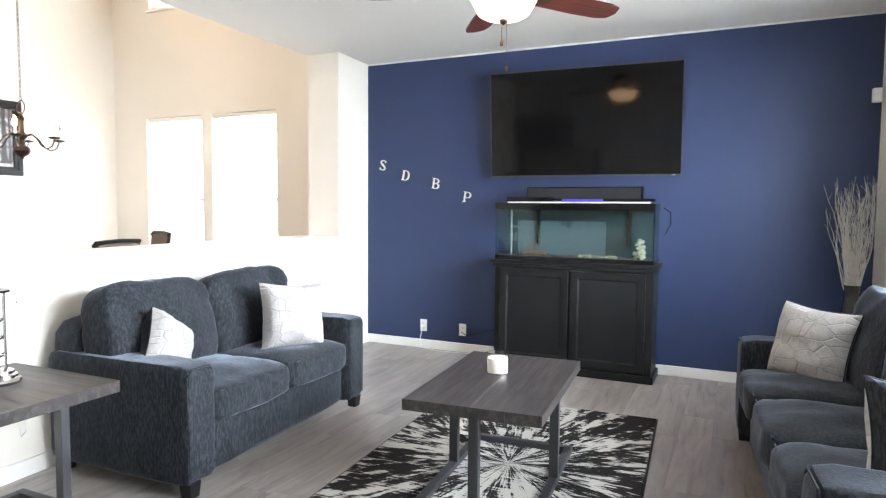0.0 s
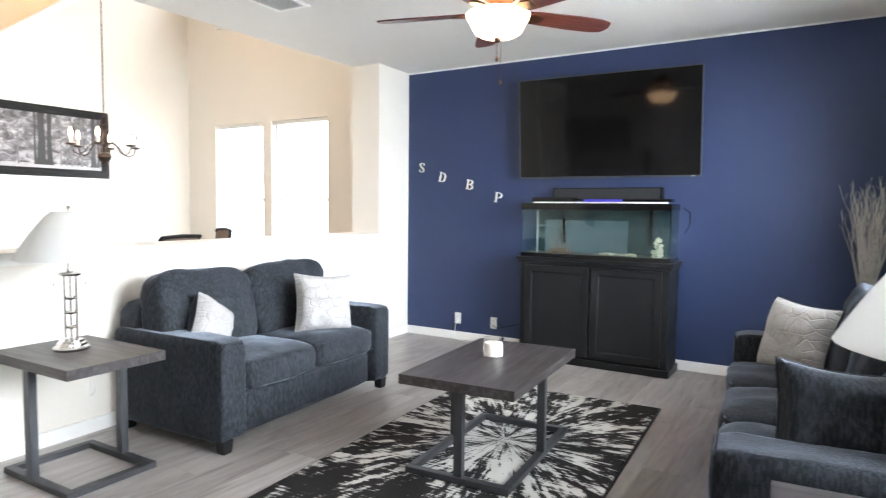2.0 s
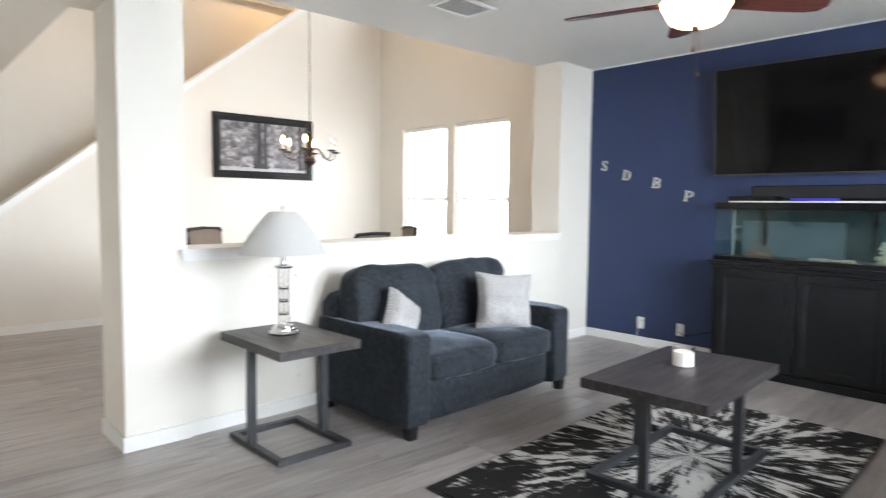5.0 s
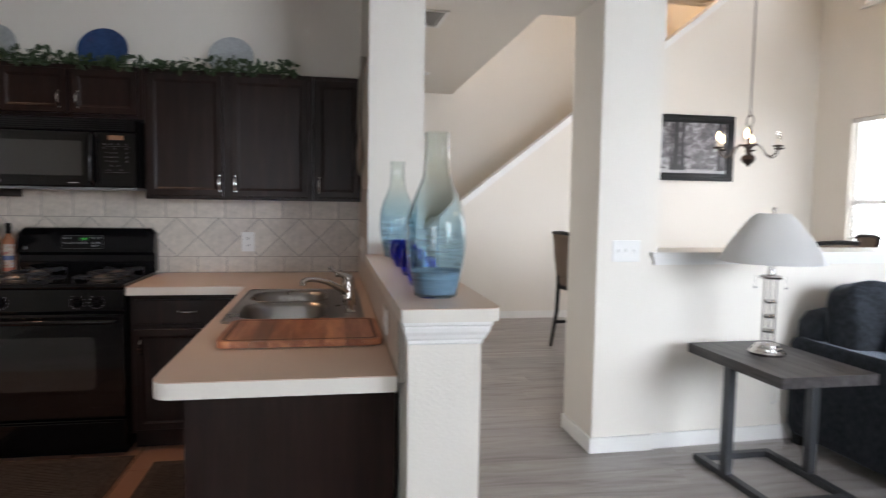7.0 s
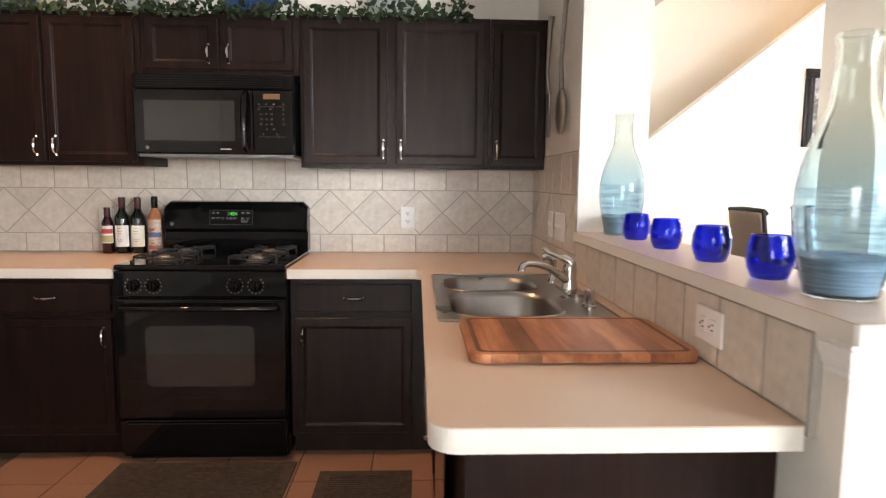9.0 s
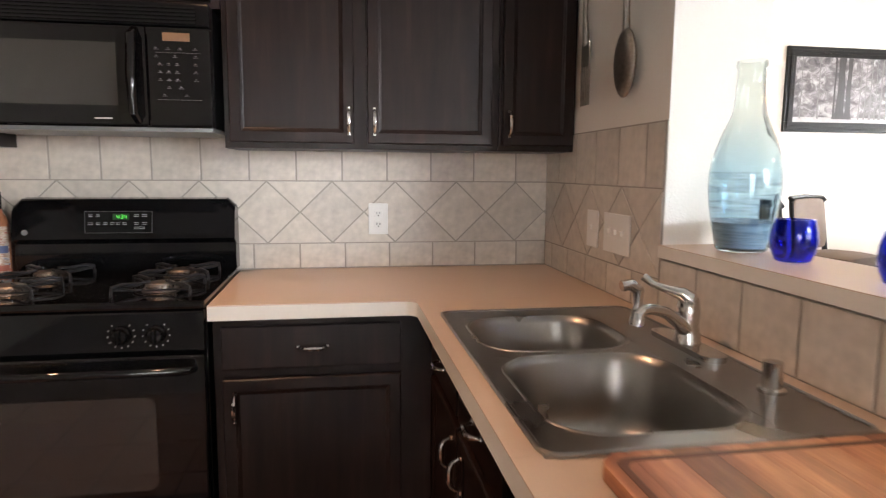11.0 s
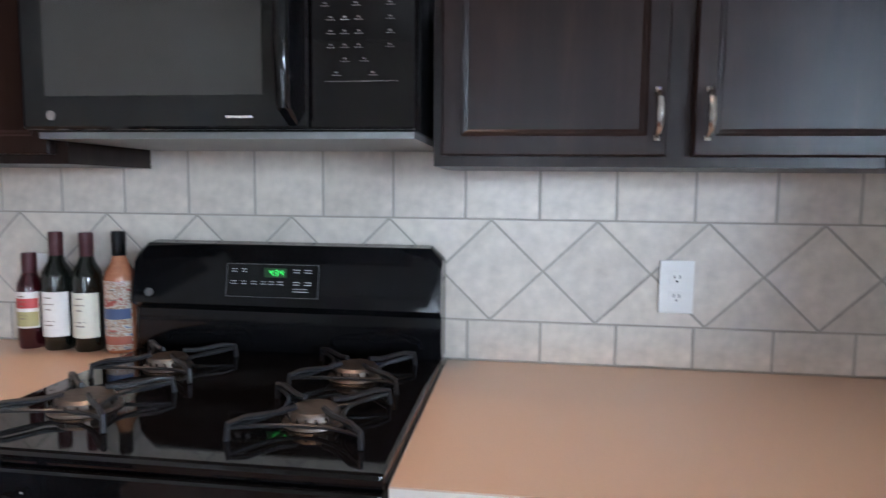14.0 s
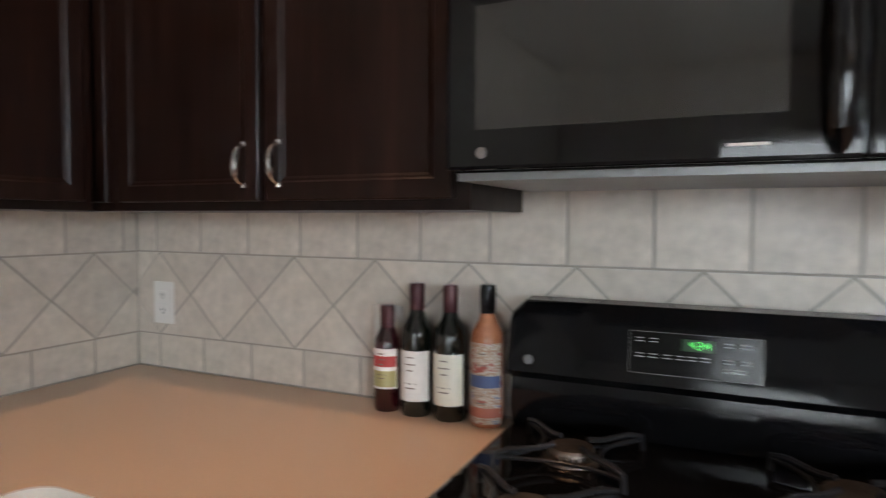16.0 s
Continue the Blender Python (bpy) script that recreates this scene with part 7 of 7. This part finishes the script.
hung("wall_spoon", -3.14, "oversized pewter spoon hung on the kitchen side wall", spoon, 1.63)

LEAF = mat("ivy_leaf", (0.030, 0.058, 0.020), 0.5, var=0.4, scale=15, fine=60, bump=0.1, each=0.3)
rnd = random.Random(11)
garland = B()
for k in range(900):
    y = rnd.uniform(-3.5, -0.80)
    clump = 0.5 + 0.5 * math.sin(y * 9) * math.sin(y * 4.1 + 1)
    z = UT + 0.006 + rnd.random() ** 1.6 * (0.03 + 0.06 * clump)
    x = -3.60 + rnd.uniform(-0.05, 0.045)
    if rnd.random() < 0.10:
        z, x = UT - rnd.uniform(0.0, 0.025), -3.568
    s = rnd.uniform(0.012, 0.024)
    q = Euler((rnd.uniform(0, 6), rnd.uniform(-1, 1), rnd.uniform(0, 6))).to_matrix()
    pts = [(0, -1, 0), (0.75, -0.45, 0.12), (0.55, 0.35, 0), (0, 1.1, -0.2), (-0.55, 0.35, 0), (-0.75, -0.45, 0.12)]
    v = [garland.verts.new(Vector((x, y, max(z, UT + 0.003) if x < -3.57 else z)) + q @ Vector(p) * s) for p in pts]
    mid = garland.verts.new(Vector((x, y, z)) + q @ Vector((0, 0, -0.25)) * s)
    for i in range(6):
        garland.faces.new((v[i], v[(i + 1) % 6], mid))
ivy = thing("ivy_garland", pose(0, 0, 0), "artificial ivy garland along the cabinet tops", "garland")
lv = part("leaves", garland, LEAF, ivy)
tagged(lv, kind="stuff")
bm = B()
sweep(bm, [(-3.60 + 0.02 * math.sin(k * 1.3), -3.5 + k * 0.09, UT + 0.008 + 0.006 * math.sin(k * 2)) for k in range(31)], 0.004, 5)
part("vine", bm, LEAF, ivy)


def leaned_plate(y, r, mt, label):
    p = thing("decorative_plate", pose(-3.80, y, UT + 0.002, 0, 0, 90) @ pose(0, 0, 0, 72), label, "plate", "plates on the cabinets")
    bm = B()
    lathe(bm, [(0.0, -0.008), (r * 0.55, -0.008), (r * 0.65, 0.0), (r, 0.012), (r, 0.017), (r * 0.66, 0.006), (r * 0.55, -0.002), (0.0, -0.002)], 40, 0, r)
    part("dish", bm, mt, p, smooth=True)


BLUEPLATE = mat("blue_glazed_plate", (0.025, 0.06, 0.16), 0.15, var=0.35, scale=9, fine=50, bump=0.03)
GREYPLATE = mat("grey_glazed_plate", (0.40, 0.42, 0.43), 0.2, var=0.2, scale=7, fine=50, bump=0.03)
for y, r, mt, lb in ((-3.17, 0.145, BLUEPLATE, "blue glazed plate leaning on the kitchen wall"), (-2.54, 0.135, GREYPLATE, "grey glazed plate leaning on the kitchen wall"), (-1.94, 0.14, BLUEPLATE, "dark blue glazed plate leaning on the kitchen wall"), (-1.21, 0.135, GREYPLATE, "pale grey plate leaning on the kitchen wall")):
    leaned_plate(y, r, mt, lb)

MATM = ramp_mat("brown_ribbed_mat", [(0.3, (0.035, 0.025, 0.02)), (0.7, (0.075, 0.058, 0.047))], 0.9, 30.0, bump=0.6)


def floor_mat(x0, x1, y0, y1, label):
    f = thing("floor_mat", pose((x0 + x1) / 2, (y0 + y1) / 2, 0.001), label, "floor mat", "kitchen mats")
    w, d = (x1 - x0) / 2, (y1 - y0) / 2
    part("border", one_box(-w, w, -d, d, 0, 0.007, bev=0.002), MATM, f)
    bm = B()
    box(bm, -0.0045, 0.0045, -d + 0.05, d - 0.05, 0.0072, 0.0095)
    me = mesh_of("rib", bm, MATM)
    k = int((2 * w - 0.1) / 0.018)
    for i in range(k):
        piece("rib", me, f, pose(-w + 0.055 + i * 0.018, 0, 0))


floor_mat(-3.20, -2.55, -2.42, -1.62, "brown ribbed mat in front of the range")
floor_mat(-3.10, -2.0, -1.50, -1.09, "brown ribbed mat in front of the sink")

# ---- surfaces of many pieces ----
# backsplash tiles: two running rows with a band of diamonds between
back = setting("backsplash_back", one_box(KX, KX + 0.003, -3.649, -0.4205, CZ - 0.02, 1.43), GROUT, "grout bed of the tiled backsplash")
GT = 0.0031
P = 0.177
HROW = [(CZ + 0.001, 1.005), (1.249, 1.425)]


def tile_mesh(w, h):
    bm = B()
    box(bm, GT, w - GT, -0.0052, -0.003, GT, h - GT, 0.0012, 1)
    return mesh_of("tile", bm, TILE)


def poly_tile(pts):
    """A flat tile piece in the x-z plane from its outline."""
    cx, cz = sum(p[0] for p in pts) / len(pts), sum(p[1] for p in pts) / len(pts)
    k = 1 - 0.042
    pts = [(cx + (x - cx) * k, cz + (z - cz) * k) for x, z in pts]
    bm = B()
    f = [bm.verts.new((x, -0.0052, z)) for x, z in pts]
    g = [bm.verts.new((x, -0.003, z)) for x, z in pts]
    bm.faces.new(f)
    for i in range(len(pts)):
        j = (i + 1) % len(pts)
        bm.faces.new((f[j], f[i], g[i], g[j]))
    return bm


def clip(pts, lo, hi):
    """Cut an outline to lo <= x <= hi."""
    for lim, keep in ((lo, 1), (hi, -1)):
        out = []
        for i in range(len(pts)):
            a, b5 = pts[i], pts[(i + 1) % len(pts)]
            ia, ib = (a[0] - lim) * keep >= 0, (b5[0] - lim) * keep >= 0
            if ia:
                out.append(a)
            if ia != ib:
                t = (lim - a[0]) / (b5[0] - a[0])
                out.append((lim, a[1] + (b5[1] - a[1]) * t))
        pts = out
        if len(pts) < 3:
            return []
    return pts


def tile_field(parent, m, length, offs_low, offs_high, offs_dia, top=1.425):
    """Tiles along own x from 0 to length on the wall plane y 0, facing -y."""
    rows = [(HROW[0], offs_low), ((HROW[1][0], top), offs_high)]
    for (z0, z1), off in rows:
        me = tile_mesh(P, z1 - z0)
        x = off - P
        while x < length:
            a, b6 = max(0, x), min(length, x + P)
            if b6 - a > 0.012:
                if b6 - a > P - 1e-6:
                    piece("tile", me, parent, m @ Matrix.Translation((a, 0, z0)))
                else:
                    piece("tile", tile_mesh(b6 - a, z1 - z0), parent, m @ Matrix.Translation((a, 0, z0)))
            x += P
    z0, z1 = HROW[0][1], HROW[1][0]
    zc, hw = (z0 + z1) / 2, 0.125
    full = mesh_of("tile", poly_tile([(-hw, zc), (0, z0), (hw, zc), (0, z1)]), TILE)
    up = mesh_of("tile", poly_tile([(0, z1), (hw, zc), (2 * hw, z1)]), TILE)
    dn = mesh_of("tile", poly_tile([(0, z0), (2 * hw, z0), (hw, zc)]), TILE)
    x = offs_dia - 2 * hw
    while x < length + 2 * hw:
        for pts, me, ox in (([(x - hw, zc), (x, z0), (x + hw, zc), (x, z1)], full, x), ([(x, z1), (x + hw, zc), (x + 2 * hw, z1)], up, x), ([(x, z0), (x + 2 * hw, z0), (x + hw, zc)], dn, x)):
            xs = [p[0] for p in pts]
            if min(xs) >= 0 and max(xs) <= length:
                piece("tile", me, parent, m @ Matrix.Translation((ox, 0, 0)))
            else:
                c = clip(pts, 0, length)
                if len(c) >= 3 and max(p[0] for p in c) - min(p[0] for p in c) > 0.02:
                    piece("tile", mesh_of("tile", poly_tile(c), TILE), parent, m)
        x += 2 * hw


tile_field(back, pose(KX + 0.0005, -3.649, 0, 0, 0, 90), 3.228, (3.649 - 1.61) % P, (3.649 - 1.442) % P, (3.649 - 1.5555) % 0.25)
side_back = setting("backsplash_side", one_box(KX, -2.932, -0.4215, -0.4185, CZ - 0.02, 1.432), GROUT, "grout bed of the tiled side wall")
tile_field(side_back, pose(KX + 0.008, -0.4195, 0), 0.958, 0.09, 0.15, 0.21, 1.43)
pony_back = setting("backsplash_peninsula", one_box(-2.93, -1.375, -0.4215, -0.4052, CZ - 0.02, 1.065), GROUT, "grout bed of the peninsula backsplash")
me = tile_mesh(P, 1.064 - CZ - 0.001)
for k in range(8):
    piece("tile", me, pony_back, pose(-2.93 + k * P, -0.4195, CZ + 0.001))
piece("tile", tile_mesh(0.137, 1.064 - CZ - 0.001), pony_back, pose(-2.93 + 8 * P, -0.4195, CZ + 0.001))
south_back = setting("backsplash_end", one_box(KX + 0.004, KX + 2.2, -3.6495, -3.647, CZ - 0.02, 1.43), GROUT, "grout bed of the tiled end wall")
tile_field(south_back, pose(KX + 2.2, -3.6485, 0, 0, 0, 180), 2.19, 0.1, 0.02, 0.05)

# kitchen floor tiles, laid square
T = 0.335
bm = B()
box(bm, 0.0035, T - 0.0035, 0.0035, T - 0.0035, -0.004, 0.0, 0.0015, 1)
me = mesh_of("tile", bm, TERRA)
for i in range(7):
    for j in range(9):
        x, y = -3.69 + i * T, -3.62 + j * T
        if y + T < -0.40 and (x > -3.3 or y > -3.2):
            piece("tile", me, kitchen_floor, pose(x, y, 0))

# plank floor, boards along y, staggered
PW, PL = 0.19, 1.25
bm = B()
box(bm, 0.0004, PW - 0.0004, 0.0004, PL - 0.0004, -0.007, 0.0, 0.0007, 1)
me = mesh_of("plank", bm, PLANK)
rnd = random.Random(2)


def planks(x0, x1, y0, y1):
    x = x0
    while x < x1 - 0.01:
        y = y0 - rnd.uniform(0, PL)
        w = min(PW, x1 - x)
        while y < y1:
            a, b7 = max(y, y0), min(y + PL, y1)
            if b7 - a > 0.05:
                if b7 - a > PL - 1e-6 and w > PW - 1e-6:
                    piece("plank", me, floor, pose(x, a, 0))
                else:
                    q = B()
                    box(q, 0.0004, w - 0.0004, 0.0004, b7 - a - 0.0004, -0.007, 0.0, 0.0007, 1)
                    piece("plank", mesh_of("plank", q, PLANK), floor, pose(x, a, 0))
            y += PL
        x += PW


planks(-1.34, 1.9, -1.4, 5.5)
planks(-1.345, 1.9, -3.65, -1.4)
planks(-3.24, -1.34, -0.2, 5.5)
planks(-8.1, -3.24, -0.13, 5.55)

# recessed downlights of the kitchen
def can_light(x, y, z, label):
    f = thing("downlight", pose(x, y, z), label, "ceiling light", "recessed kitchen downlights")
    bm = B()
    lathe(bm, [(0.060, 0.0), (0.094, 0.0), (0.094, -0.006), (0.075, -0.012), (0.060, -0.010), (0.060, 0.0)], 32)
    part("trim_ring", bm, TRIM, f, smooth=True)
    bm = B()
    lathe(bm, [(0.0, -0.002), (0.059, -0.002), (0.059, -0.005), (0.0, -0.006)], 28)
    part("lens", bm, glow("warm_lens", (1.0, 0.62, 0.34), 6.0), f, "frosted lens, lit warm", smooth=True)


for x, y, watts in CANS:
    can_light(x, y, TOP, "round recessed downlight, lit warm, in the kitchen ceiling")
